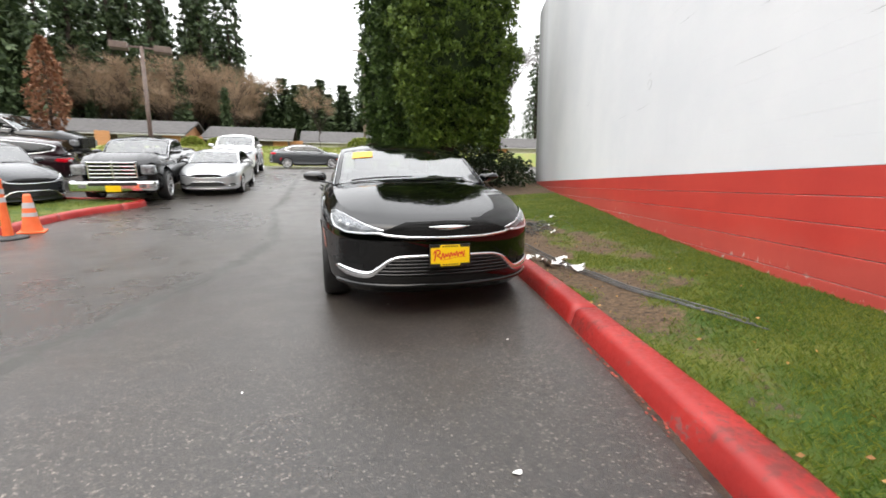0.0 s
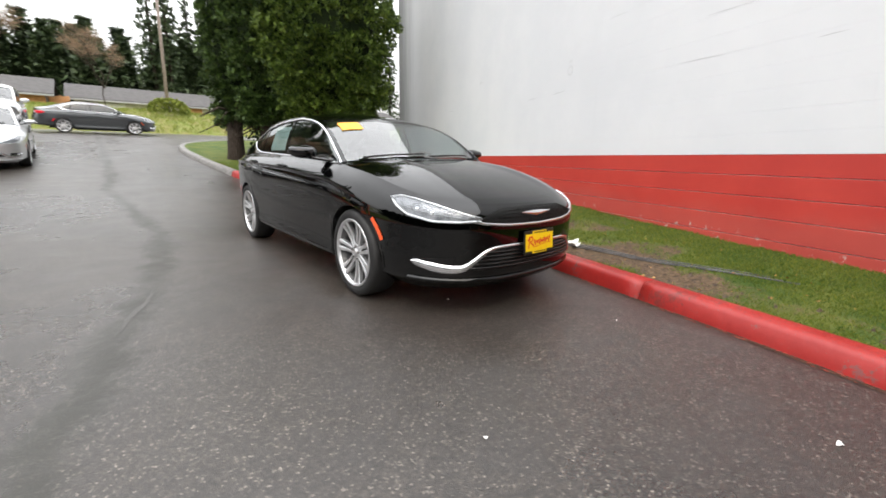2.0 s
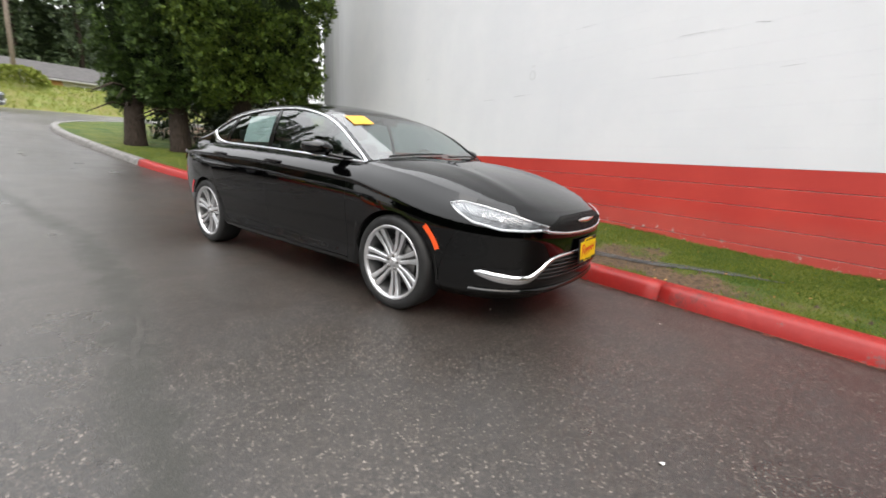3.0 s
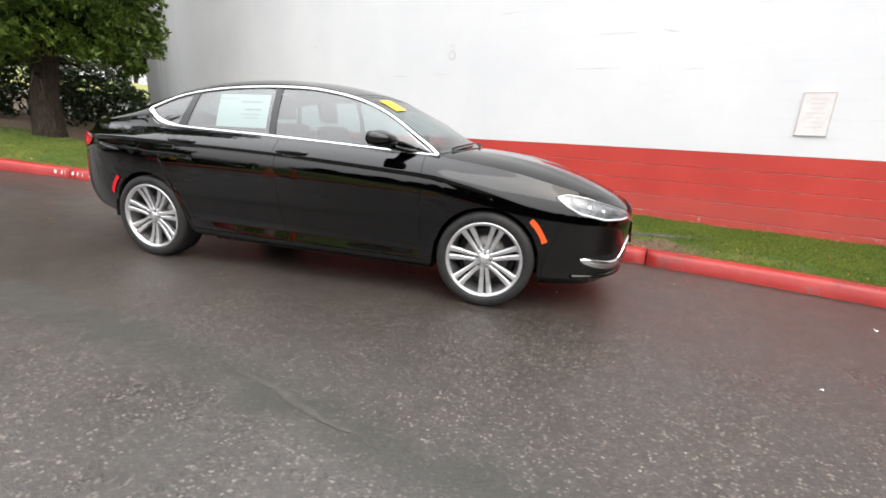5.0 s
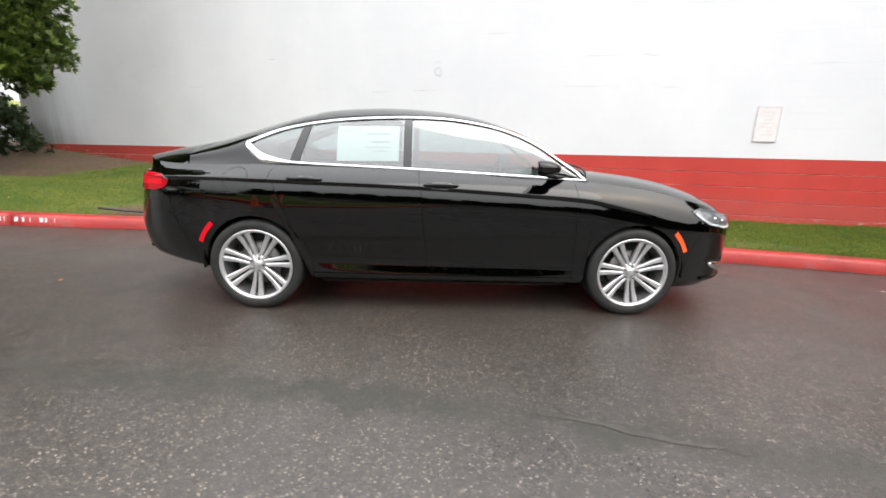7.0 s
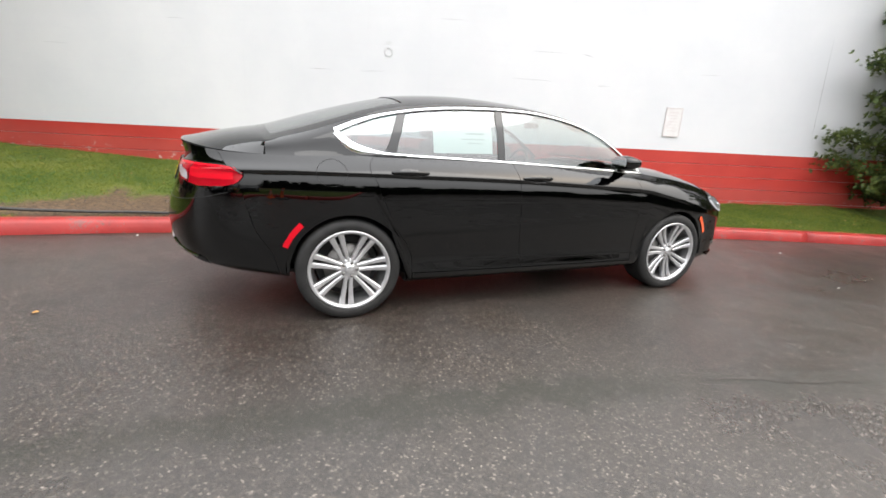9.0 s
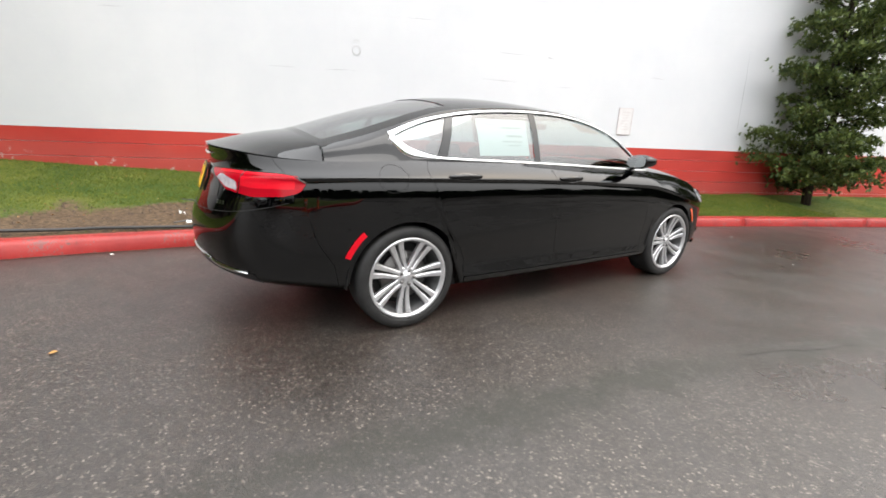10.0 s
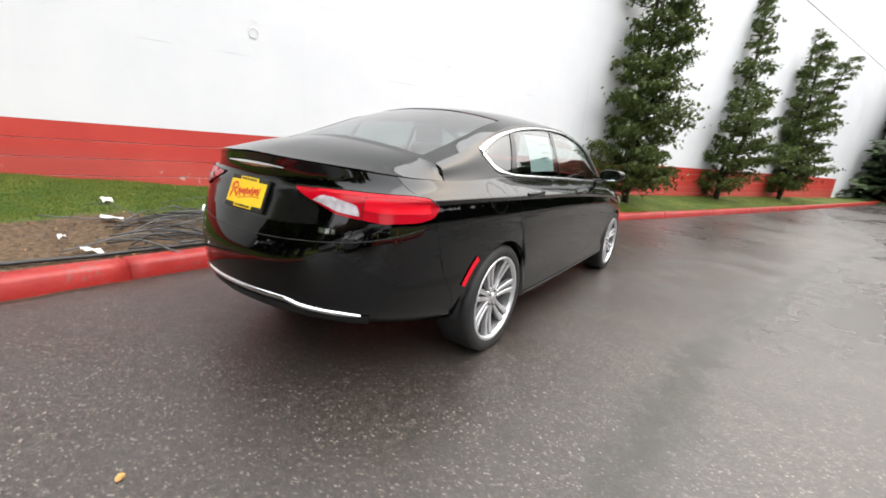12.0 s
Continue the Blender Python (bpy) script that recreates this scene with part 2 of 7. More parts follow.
def box(bm, x0, x1, y0, y1, z0, z1, bevel=0.0, m=None, index=0):
    vs = [bm.verts.new((x, y, z)) for x in (x0, x1) for y in (y0, y1) for z in (z0, z1)]
    q = [(0, 1, 3, 2), (4, 6, 7, 5), (0, 4, 5, 1), (2, 3, 7, 6), (0, 2, 6, 4), (1, 5, 7, 3)]
    fs = [bm.faces.new([vs[i] for i in f]) for f in q]
    for f in fs:
        f.material_index = index
    if m is not None:
        bmesh.ops.transform(bm, matrix=m, verts=vs)
    if bevel:
        es = list({e for f in fs for e in f.edges})
        bmesh.ops.bevel(bm, geom=es, offset=bevel, segments=2, affect='EDGES', profile=0.6)


def box_mesh(name, size, material, bevel=0.01, centre=(0, 0, 0)):
    bm = bmesh.new()
    (a, b, c), (x, y, z) = size, centre
    box(bm, x - a / 2, x + a / 2, y - b / 2, y + b / 2, z - c / 2, z + c / 2, bevel)
    return mesh_of(name, bm, material)


def tube(path, radii, sides=8, cap=True):
    """Verts and faces of a tube along a path; radii: one number or one for each point."""
    path = [Vector(p) for p in path]
    if isinstance(radii, (int, float)):
        radii = [radii] * len(path)
    verts, faces = [], []
    ref = Vector((0.31, 0.17, 0.93))
    for i, p in enumerate(path):
        d = (path[min(i + 1, len(path) - 1)] - path[max(i - 1, 0)]).normalized()
        a = d.cross(ref)
        if a.length < 1e-3:
            a = d.cross(Vector((1, 0, 0)))
        a.normalize()
        b = d.cross(a)
        for k in range(sides):
            w = 2 * math.pi * k / sides
            verts.append(p + (a * math.cos(w) + b * math.sin(w)) * radii[i])
    for i in range(len(path) - 1):
        for k in range(sides):
            q = (k + 1) % sides
            faces.append((i * sides + k, i * sides + q, (i + 1) * sides + q, (i + 1) * sides + k))
    if cap:
        faces.append(tuple(range(sides))[::-1])
        faces.append(tuple((len(path) - 1) * sides + k for k in range(sides)))
    return verts, faces


def tube_mesh(name, path, radii, material, sides=8):
    v, f = tube(path, radii, sides)
    return raw(name, v, f, material, True)


def joined(name, pieces, materials, smooth=False):
    """One mesh from several (verts, faces) pairs."""
    vs, fs = [], []
    for v, f in pieces:
        n = len(vs)
        vs += [tuple(p) for p in v]
        fs += [tuple(i + n for i in q) for q in f]
    return raw(name, vs, fs, materials, smooth)


# ---- the lie of the land: level in front, a ramp up to the cross street behind ----
LAND_Y = [-400, -60, -20, -8, 0, 2.5, 4, 6, 10, 14, 20, 27, 34, 60, 120, 400]
LAND_Z = [-0.12, -0.12, -0.12, -0.10, 0.0, 0.035, 0.14, 0.37, 0.83, 1.3, 1.85, 2.35, 2.6, 3.2, 5.0, 8.0]


def land(x, y):
    s = 0.0
    for d, w in ((-0.9, 0.25), (0.0, 0.5), (0.9, 0.25)):
        s += w * float(np.interp(y + d * (0.55 if abs(y) < 30 else 3.0), LAND_Y, LAND_Z))
    if y > 2 and x < -8.5:
        s += 0.075 * min(1, (y - 2) / 6) * min(8.0, -8.5 - x) * max(0.0, min(1.0, (24 - y) / 5))
    return s


KERB = catmull([(-10.4, -35.2), (-3.65, -16), (-0.62, -7.6), (0.40, -4.5), (0.80, -2.9), (1.12, -1.4), (1.42, 0.3), (1.62, 2.0), (1.55, 3.1), (1.30, 4.1), (0.95, 5.0),
                (0.62, 5.8), (0.38, 7.0), (0.18, 8.8), (0.05, 10.5), (-0.02, 12.3), (0.12, 13.9), (0.6, 15.3), (1.7, 16.8), (4.0, 18.6), (10, 22), (24, 29)], 10)
WALL_P, WALL_U = Vector((3.756, 0.043, 0)), Vector((0.3311, 0.9436, 0))
WALL_N = Vector((-0.9436, 0.3311, 0))
WALL_YAW = -math.degrees(math.atan2(0.3311, 0.9436))


def wall_foot(s):
    """Height of the turf along the foot of the wall, s metres uphill from its origin."""
    return float(np.interp(s, [-42, -31, -20, -8, -5.5, -4, -2.3, -1, 0, 0.7, 2.3, 3, 6, 9, 12, 30], [0.0, 0.0, 0.12, 0.24, 0.20, 0.17, 0.21, 0.26, 0.31, 0.36, 0.47, 0.51, 0.66, 0.88, 1.15, 2.5]))


def ground_sheet():
    xs = sorted({round(v, 3) for v in [*np.arange(-14, 6.01, 0.5), *np.arange(-60, -14, 4), *np.arange(8, 60, 4), -400, -200, -110, 110, 200, 400]})
    ys = sorted({round(v, 3) for v in [*np.arange(-10, 30, 0.5), *np.arange(-60, -10, 4), *np.arange(30, 70, 4), -400, -200, -110, 110, 200, 400]})
    verts = [(x, y, land(x, y)) for x in xs for y in ys]
    me = raw("ground", verts, grid_faces(len(xs), len(ys)), M_ASPHALT, True)
    return thing("ground", "wet dark grey asphalt driveway ramping up to a street", "ground", kind="structure", me=me)


ground_sheet()


def kerb_profile():
    return [(-0.035, -0.08), (-0.031, 0.0), (-0.02, 0.05), (-0.004, 0.1), (0.010, 0.122), (0.03, 0.133), (0.055, 0.137), (0.15, 0.137), (0.168, 0.13), (0.175, 0.1), (0.175, -0.08)]


def sweep(points, profile, zfun, side=1):
    """Sweeps a profile (offset to the side, height) along a plan curve."""
    verts = []
    n = len(points)
    for i in range(n):
        d = np.array(points[min(i + 1, n - 1)]) - np.array(points[max(i - 1, 0)])
        d = d / np.linalg.norm(d)
        nrm = np.array((d[1], -d[0])) * side
        x0, y0 = points[i]
        for o, h in profile:
            verts.append((x0 + nrm[0] * o, y0 + nrm[1] * o, zfun(x0, y0) + h))
    k = len(profile)
    faces = grid_faces(n, k, 0, side < 0)
    faces.append(tuple(range(k)) if side > 0 else tuple(range(k))[::-1])
    faces.append(tuple((n - 1) * k + j for j in range(k))[::-1] if side > 0 else tuple((n - 1) * k + j for j in range(k)))
    return verts, faces


def resample(points, step):
    p = np.array(points)
    seg = np.r_[0, np.cumsum(np.hypot(*np.diff(p, axis=0).T))]
    t = np.arange(0, seg[-1], step)
    return np.c_[np.interp(t, seg, p[:, 0]), np.interp(t, seg, p[:, 1])]


def build_kerb(points, name, label, red_until, start=0.0, stone=2.62, side=1):
    kerb = thing(name, label, "kerb", kind="structure")
    p = resample(points, 0.131)
    per = int(stone / 0.131)
    i = int(start)
    while i < len(p) - 2:
        q = [tuple(v) for v in p[i:i + per + 1]]
        if len(q) > 2:
            a, b = np.array(q[0]), np.array(q[1])
            q[0] = tuple(a + (b - a) * 0.05)
            a, b = np.array(q[-1]), np.array(q[-2])
            q[-1] = tuple(a + (b - a) * 0.05)
            v, f = sweep(q, kerb_profile(), land, side)
            part("kerb_stone", raw("kerb_stone", v, f, M_KERB if q[len(q) // 2][1] < red_until else M_KERB_GREY, True), kerb)
        i += per
    return kerb


build_kerb([tuple(p) for p in KERB], "kerb", "red-painted concrete kerb, scuffed, turning bare grey uphill", 6.9, start=2)


def kerb_x(y):
    ky = [p[1] for p in KERB]
    return float(np.interp(y, ky, [p[0] for p in KERB]))


def bare_amount(x, y):
    """How bare the turf is: trodden soil along the kerb beside the car and in a strip below the wall."""
    d = x - kerb_x(y)
    a = 0.0
    if -5 < y < 5:
        a += 1.0 * math.exp(-((d - 0.42) / 0.40) ** 2) * (1 - min(1, abs(y + 0.6) / 5)) ** 0.35 * min(1.0, max(0.0, (y + 4.6) / 1.6))
        a += 0.75 * math.exp(-((d - 1.35) / 0.35) ** 2 - ((y + 0.4) / 1.7) ** 2)
        a += 0.95 * math.exp(-((d - 0.75) / 0.75) ** 2 - ((y - 2.5) / 2.0) ** 2)
    # dark mulch under the shrubs at the end of the wall
    if y > 6.2 and d > 2.3:
        a += 0.9 * min(1.0, (y - 6.2) / 0.7) * min(1.0, (d - 2.3) / 0.5)
    a += 0.6 * noise.noise((x * 1.1, y * 1.1, 3.1)) + 0.3 * noise.noise((x * 3.7, y * 3.7, 1.0)) - 0.05
    return a


def turf_z(x, y, t):
    """Turf height, t from 0 at the kerb to 1 at the wall."""
    s = (Vector((x, y, 0)) - WALL_P).dot(WALL_U)
    z0 = land(kerb_x(y), y) + 0.115
    z1 = wall_foot(s)
    return z0 + (max(z1, z0 + 0.02) - z0) * (t * t * (3 - 2 * t) * 0.5 + 0.5 * t) + 0.02 * noise.noise((x * 2.3, y * 2.3, 0)) * min(1, 6 * t)


def verge_point(y, t):
    xk = kerb_x(y) + 0.155
    # the far side: the wall's face, and beyond its end the shrubs' ground
    k = (y - WALL_P.y) / WALL_U.y
    xw = WALL_P.x + k * WALL_U.x + 0.05
    x = xk + (xw - xk) * t
    return x, y, turf_z(x, y, t)


def build_verge():
    ys = [*np.arange(-35, -10, 0.5), *np.arange(-10, 9, 0.12), *np.arange(9, 18.01, 0.25)]
    nt = 34
    verts = [verge_point(y, t) for y in ys for t in np.linspace(0, 1, nt)]
    me = raw("verge", verts, grid_faces(len(ys), nt, 0, True), M_SOIL, True)
    at = me.attributes.new("bare", 'FLOAT', 'POINT')
    at.data.foreach_set("value", [bare_amount(v[0], v[1]) for v in verts])
    return thing("verge", "grass verge with worn muddy patches beside the wall", "lawn", kind="structure", me=me)


build_verge()


def blades(name, spots, h, w, material, seed):
    rng = random.Random(seed)
    verts, faces = [], []
    for x, y, z in spots:
        a = rng.uniform(0, 6.283)
        hh = h * rng.uniform(0.5, 1.3)
        lx, ly = rng.gauss(0, 0.5) * hh, rng.gauss(0, 0.5) * hh
        dx, dy = math.cos(a) * w, math.sin(a) * w
        n = len(verts)
        verts += [(x - dx, y - dy, z - 0.004), (x + dx, y + dy, z - 0.004), (x + lx * 0.45, y + ly * 0.45, z + hh * 0.6), (x + lx, y + ly, z + hh * 0.85)]
        faces += [(n, n + 1, n + 2), (n + 1, n + 3, n + 2)]
    return raw(name, verts, faces, material)


def build_grass():
    rng = random.Random(5)
    spots = []
    while len(spots) < 190000:
        y = rng.uniform(-7.5, 9.5) if rng.random() < 0.8 else rng.uniform(-22, 16)
        t = rng.random()
        x, y, z = verge_point(y, t)
        b = bare_amount(x, y)
        if b + rng.gauss(0, 0.16) > 0.36:
            continue
        spots.append((x, y, z))
    thing("grass", "short wet green lawn grass with yellow tufts", "grass", kind="stuff", me=blades("grass", spots, 0.026, 0.0017, M_GRASS, 6))


build_grass()

# ---- the building: long block wall, white above a red base band ----
def build_wall():
    m = Matrix.Translation(WALL_P) @ pose(0, 0, 0, 0, 0, WALL_YAW)
    # in wall space: y runs uphill, x goes into the building, face at x = 0
    w = thing("wall_side", "long painted block wall, white above a red base band", "wall", m, kind="structure")
    z, top, first = 1.095, 7.5, -31.3
    bm = bmesh.new()
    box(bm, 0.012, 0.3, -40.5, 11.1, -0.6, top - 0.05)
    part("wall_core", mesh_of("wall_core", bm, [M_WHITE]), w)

    def course(z0, z1, y0, y1, material):
        gap = 0.0028 if material is M_RED else 0.0003
        bm = bmesh.new()
        box(bm, 0.0, 0.05, y0, y1, z0 + gap, z1 - gap)
        es = [e for e in bm.edges if all(v.co.x < 0.001 for v in e.verts)]
        bmesh.ops.bevel(bm, geom=es, offset=gap * 1.4, segments=1, affect='EDGES')
        part("block_course", mesh_of("block_course", bm, [material]), w)

    for k in range(8):
        z1 = z - 0.2055 * k
        course(z1 - 0.2055, z1, first, 11.1, M_RED)
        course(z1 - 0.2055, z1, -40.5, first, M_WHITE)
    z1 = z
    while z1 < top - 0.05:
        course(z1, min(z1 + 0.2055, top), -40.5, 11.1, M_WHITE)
        z1 += 0.2055
    bm = bmesh.new()
    box(bm, -0.012, 0.36, -40.53, 11.13, top + 0.002, top + 0.05, 0.01)
    part("coping", mesh_of("coping", bm, [M_WALL_CAP]), w, "pale metal coping")
    WALL.append(w)
    # the rest of the building, plain
    b = thing("wall_back", "plain grey outer walls and flat roof of the building", "wall", m, kind="structure")
    bm = bmesh.new()
    box(bm, 0.31, 22, -40.4, -40.1, -0.6, top - 0.1)
    box(bm, 0.31, 22, 10.8, 11.1, -0.6, top - 0.1)
    box(bm, 21.7, 22, -40.1, 10.8, -0.6, top - 0.1)
    box(bm, 0.31, 21.69, -40.09, 10.79, top - 0.4, top - 0.15)
    part("shell", mesh_of("shell", bm, [M_WHITE]), b)


WALL = []
M_WALL_CAP = mottled("galvanised_coping", (0.6, 0.61, 0.62), (0.7, 0.7, 0.71), 5, 0.5, 0.05, 0.0)
build_wall()

# ---- the black sedan ----
def car_materials():
    d = {}
    p = mat("black_clearcoat_paint", (0.0003, 0.0003, 0.0004), 0.3, 0.0, 0.0, 1.0, 0.006)
    p.node_tree.nodes["Principled BSDF"].inputs["Coat IOR"].default_value = 1.53
    k = Nodes(p)
    k.link(k.step(k.noise(900, 2), 0.3, 0.7, 0.18, 0.3), k.b.inputs["Roughness"])
    # rain beads on the surfaces that face up
    geo = k.t.nodes.new("ShaderNodeNewGeometry")
    bead = k.step(k.voronoi(95).outputs["Distance"], 0.12, 0.45, 1.0, 0.0)
    bead = k.math('MULTIPLY', bead, k.step(k.noise(35, 3), 0.42, 0.62))
    bead = k.math('MULTIPLY', bead, k.step(k.axis(2, geo.outputs["Normal"]), 0.4, 0.85))
    bp = k.t.nodes.new("ShaderNodeBump")
    bp.inputs["Strength"].default_value, bp.inputs["Distance"].default_value = 0.16, 0.002
    k.link(bead, bp.inputs["Height"])
    k.link(bp.outputs["Normal"], k.b.inputs["Coat Normal"])
    d["paint"] = p
    d["chrome"] = mat("chrome", (0.82, 0.83, 0.85), 0.1, 1.0)
    d["dark"] = mottled("black_underbody_plastic", (0.008, 0.008, 0.008), (0.02, 0.02, 0.02), 30, 0.6, 0.15)
    d["gloss"] = mat("gloss_black_plastic", (0.006, 0.006, 0.006), 0.1, spec=0.75)
    d["rubber"] = mottled("tyre_rubber", (0.014, 0.014, 0.014), (0.026, 0.0255, 0.025), 14, 0.6, 0.2, spec=0.35)
    d["alloy"] = mottled("silver_alloy", (0.56, 0.56, 0.57), (0.68, 0.68, 0.69), 12, 0.28, 0.02, 0.75)
    d["steel"] = mottled("brake_steel", (0.14, 0.135, 0.13), (0.26, 0.25, 0.24), 20, 0.45, 0.1, 0.8)
    d["cloth"] = mottled("black_seat_cloth", (0.015, 0.015, 0.016), (0.035, 0.035, 0.037), 60, 0.85, 0.3)
    d["lamp"] = mottled("silver_lamp_reflector", (0.07, 0.072, 0.078), (0.34, 0.345, 0.36), 16, 0.3, 0.2, 0.4)
    d["led"] = mat("milky_white_light_guide", (0.85, 0.86, 0.88), 0.25)
    d["amber"] = mat("amber_reflector", (0.85, 0.09, 0.01), 0.18, coat=1.0)
    d["red"] = mat("red_lamp_plastic", (0.36, 0.002, 0.010), 0.15, spec=0.3)
    d["redlens"] = mat("bright_red_reflector", (0.62, 0.006, 0.018), 0.2, spec=0.2)
    d["clearlens"] = mottled("clear_reversing_lens", (0.3, 0.27, 0.29), (0.5, 0.47, 0.49), 40, 0.15, 0.1)
    # rim alloy made darker behind the spokes, the shade there put into its colour
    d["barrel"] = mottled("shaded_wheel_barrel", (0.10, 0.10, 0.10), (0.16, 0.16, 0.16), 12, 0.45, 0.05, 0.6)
    d["paper"] = mat("white_paper", (0.8, 0.82, 0.8), 0.6)
    d["ink"] = mat("grey_print", (0.5, 0.53, 0.52), 0.6)
    d["yellow"] = mottled("yellow_plate_enamel", (0.8, 0.52, 0.005), (0.85, 0.58, 0.01), 20, 0.35, 0.02)
    d["orange"] = mat("orange_sticker", (0.9, 0.42, 0.03), 0.5)
    d["redink"] = mat("red_print", (0.6, 0.02, 0.02), 0.45)
    d["blackink"] = mat("black_print", (0.01, 0.01, 0.01), 0.4)
    d["mesh"] = mottled("black_grille_mesh", (0.003, 0.003, 0.003), (0.016, 0.016, 0.016), 140, 0.6, 0.6, spec=0.15)
    for name, key, tint, gloss in (("clear_window_glass", "glass", (0.43, 0.54, 0.53), 0.21), ("windscreen_glass", "screen", (0.66, 0.76, 0.74), 0.19), ("rear_window_glass", "glass2", (0.5, 0.58, 0.55), 0.3), ("dark_tinted_glass", "glass3", (0.16, 0.18, 0.18), 0.12), ("lamp_cover", "cover", (0.92, 0.94, 0.95), 0.05)):
        m = bpy.data.materials.new(name)
        m.use_nodes = True
        t = m.node_tree
        t.nodes.remove(t.nodes["Principled BSDF"])
        tr, gl = t.nodes.new("ShaderNodeBsdfTransparent"), t.nodes.new("ShaderNodeBsdfGlossy")
        fr, mx = t.nodes.new("ShaderNodeLayerWeight"), t.nodes.new("ShaderNodeMixShader")
        tr.inputs["Color"].default_value = (*tint, 1)
        gl.inputs["Roughness"].default_value = 0.012
        fr.inputs["Blend"].default_value = 0.5
        # gloss of a two-faced pane: 8 % head on, more at a slant
        pw, ml, ad = (t.nodes.new("ShaderNodeMath") for _ in range(3))
        pw.operation, ml.operation, ad.operation = 'POWER', 'MULTIPLY', 'ADD'
        pw.inputs[1].default_value, ml.inputs[1].default_value, ad.inputs[1].default_value = 4.2, 0.8, gloss
        t.links.new(fr.outputs["Facing"], pw.inputs[0])
        t.links.new(pw.outputs[0], ml.inputs[0])
        t.links.new(ml.outputs[0], ad.inputs[0])
        t.links.new(ad.outputs[0], mx.inputs[0])
        t.links.new(tr.outputs[0], mx.inputs[1])
        t.links.new(gl.outputs[0], mx.inputs[2])
        t.links.new(mx.outputs[0], t.nodes["Material Output"].inputs["Surface"])
        d[key] = m
    return d


C = car_materials()

# plan outline of half the car at its widest, nose to tail (x, y)
OUT = np.array([(0, -2.375), (0.25, -2.36), (0.45, -2.315), (0.60, -2.24), (0.71, -2.14), (0.79, -2.02), (0.85, -1.86), (0.885, -1.70), (0.905, -1.55), (0.92, -1.371),
                (0.925, -1.15), (0.928, -0.95), (0.93, -0.5), (0.932, 0), (0.932, 0.5), (0.93, 0.95), (0.925, 1.15), (0.92, 1.371), (0.91, 1.55), (0.895, 1.72), (0.865, 1.90),
                (0.81, 2.08), (0.72, 2.23), (0.58, 2.35), (0.38, 2.44), (0.18, 2.485), (0, 2.495)])
NOUT = len(OUT)
# levels from the lower edge to the shoulder: (station: height), (station: inset)
LEVELS = [
    ({0: .20, 5: .19, 8: .20, 11: .215, 15: .215, 18: .24, 21: .30, 26: .33}, {0: .10, 5: .09, 17: .10, 20: .15, 23: .15, 26: .11}),
    ({0: .275, 5: .27, 8: .27, 11: .265, 15: .265, 18: .29, 21: .36, 26: .39}, {0: .03, 5: .02, 9: .016, 11: .020, 15: .020, 17: .024, 20: .055, 23: .06, 26: .03}),
    ({0: .40, 8: .40, 12: .39, 16: .42, 21: .47, 26: .49}, {0: .01, 5: 0, 9: -.004, 11: .030, 15: .030, 17: -.002, 20: .014, 23: .016, 26: 0}),
    ({0: .53, 8: .58, 12: .60, 16: .60, 21: .62, 26: .645}, {0: 0, 5: .0, 9: -.008, 12: .006, 17: -.008, 22: .004, 26: 0}),
    ({0: .575, 5: .61, 8: .66, 10: .745, 12: .795, 13: .82, 14: .835, 16: .845, 19: .85, 21: .83, 23: .785, 26: .765}, {0: .0, 8: -.004, 12: -.004, 16: -.006, 20: -.002, 22: .014, 24: .045, 26: .06}),
    ({0: .605, 5: .645, 8: .715, 10: .82, 12: .875, 13: .902, 14: .917, 16: .928, 19: .934, 21: .92, 23: .895, 26: .885}, {0: .001, 8: .002, 10: .006, 12: .013, 16: .013, 20: .013, 22: .03, 24: .085, 26: .115}),
    ({0: .64, 5: .68, 8: .75, 10: .85, 12: .898, 13: .925, 14: .94, 16: .95, 19: .956, 21: .945, 23: .93, 26: .925}, {0: .005, 8: .010, 10: .008, 12: .006, 16: .006, 20: .008, 22: .035, 24: .095, 26: .12}),
    ({0: .70, 4: .72, 6: .77, 8: .84, 10: .91, 12: .955, 14: .992, 16: 1.0, 19: .99, 21: .985, 23: .985, 26: .985}, {0: .02, 4: .025, 6: .035, 8: .05, 12: .05, 14: .055, 17: .058, 20: .055, 22: .08, 24: .125, 26: .135}),
    ({0: .757, 2: .762, 4: .785, 5: .81, 6: .85, 7: .885, 8: .915, 9: .945, 10: .97, 11: .99, 12: 1.012, 13: 1.03, 14: 1.043, 15: 1.05, 17: 1.045, 19: 1.03, 21: 1.035, 23: 1.06, 26: 1.083},
     {0: .08, 2: .09, 4: .10, 6: .095, 8: .115, 10: .125, 11: .135, 13: .13, 15: .135, 17: .12, 19: .10, 21: .10, 23: .112, 26: .115}),
]


def _smooth(keys):
    i = np.arange(NOUT)
    v = np.interp(i, list(keys), list(keys.values()))
    p = np.r_[v[0], v, v[-1]]
    return 0.25 * p[:-2] + 0.5 * p[1:-1] + 0.25 * p[2:]


def _ring_table():
    d = np.gradient(OUT, axis=0)
    d[0], d[-1] = (1, 0), (-1, 0)
    d /= np.linalg.norm(d, axis=1)[:, None]
    nrm = np.c_[d[:, 1], -d[:, 0]]
    tab = np.zeros((NOUT, len(LEVELS), 3))
    for j, (hz, ins) in enumerate(LEVELS):
        z, q = _smooth(hz), _smooth(ins)
        tab[:, j, :2] = OUT - nrm * q[:, None]
        tab[:, j, 2] = z
    tab[0, :, 0] = tab[-1, :, 0] = 0
    return tab


RING = _ring_table()


def _cr(a, b, c, d, t):
    return 0.5 * (2 * b + (c - a) * t + (2 * a - 5 * b + 4 * c - d) * t * t + (3 * b - a - 3 * c + d) * t ** 3)


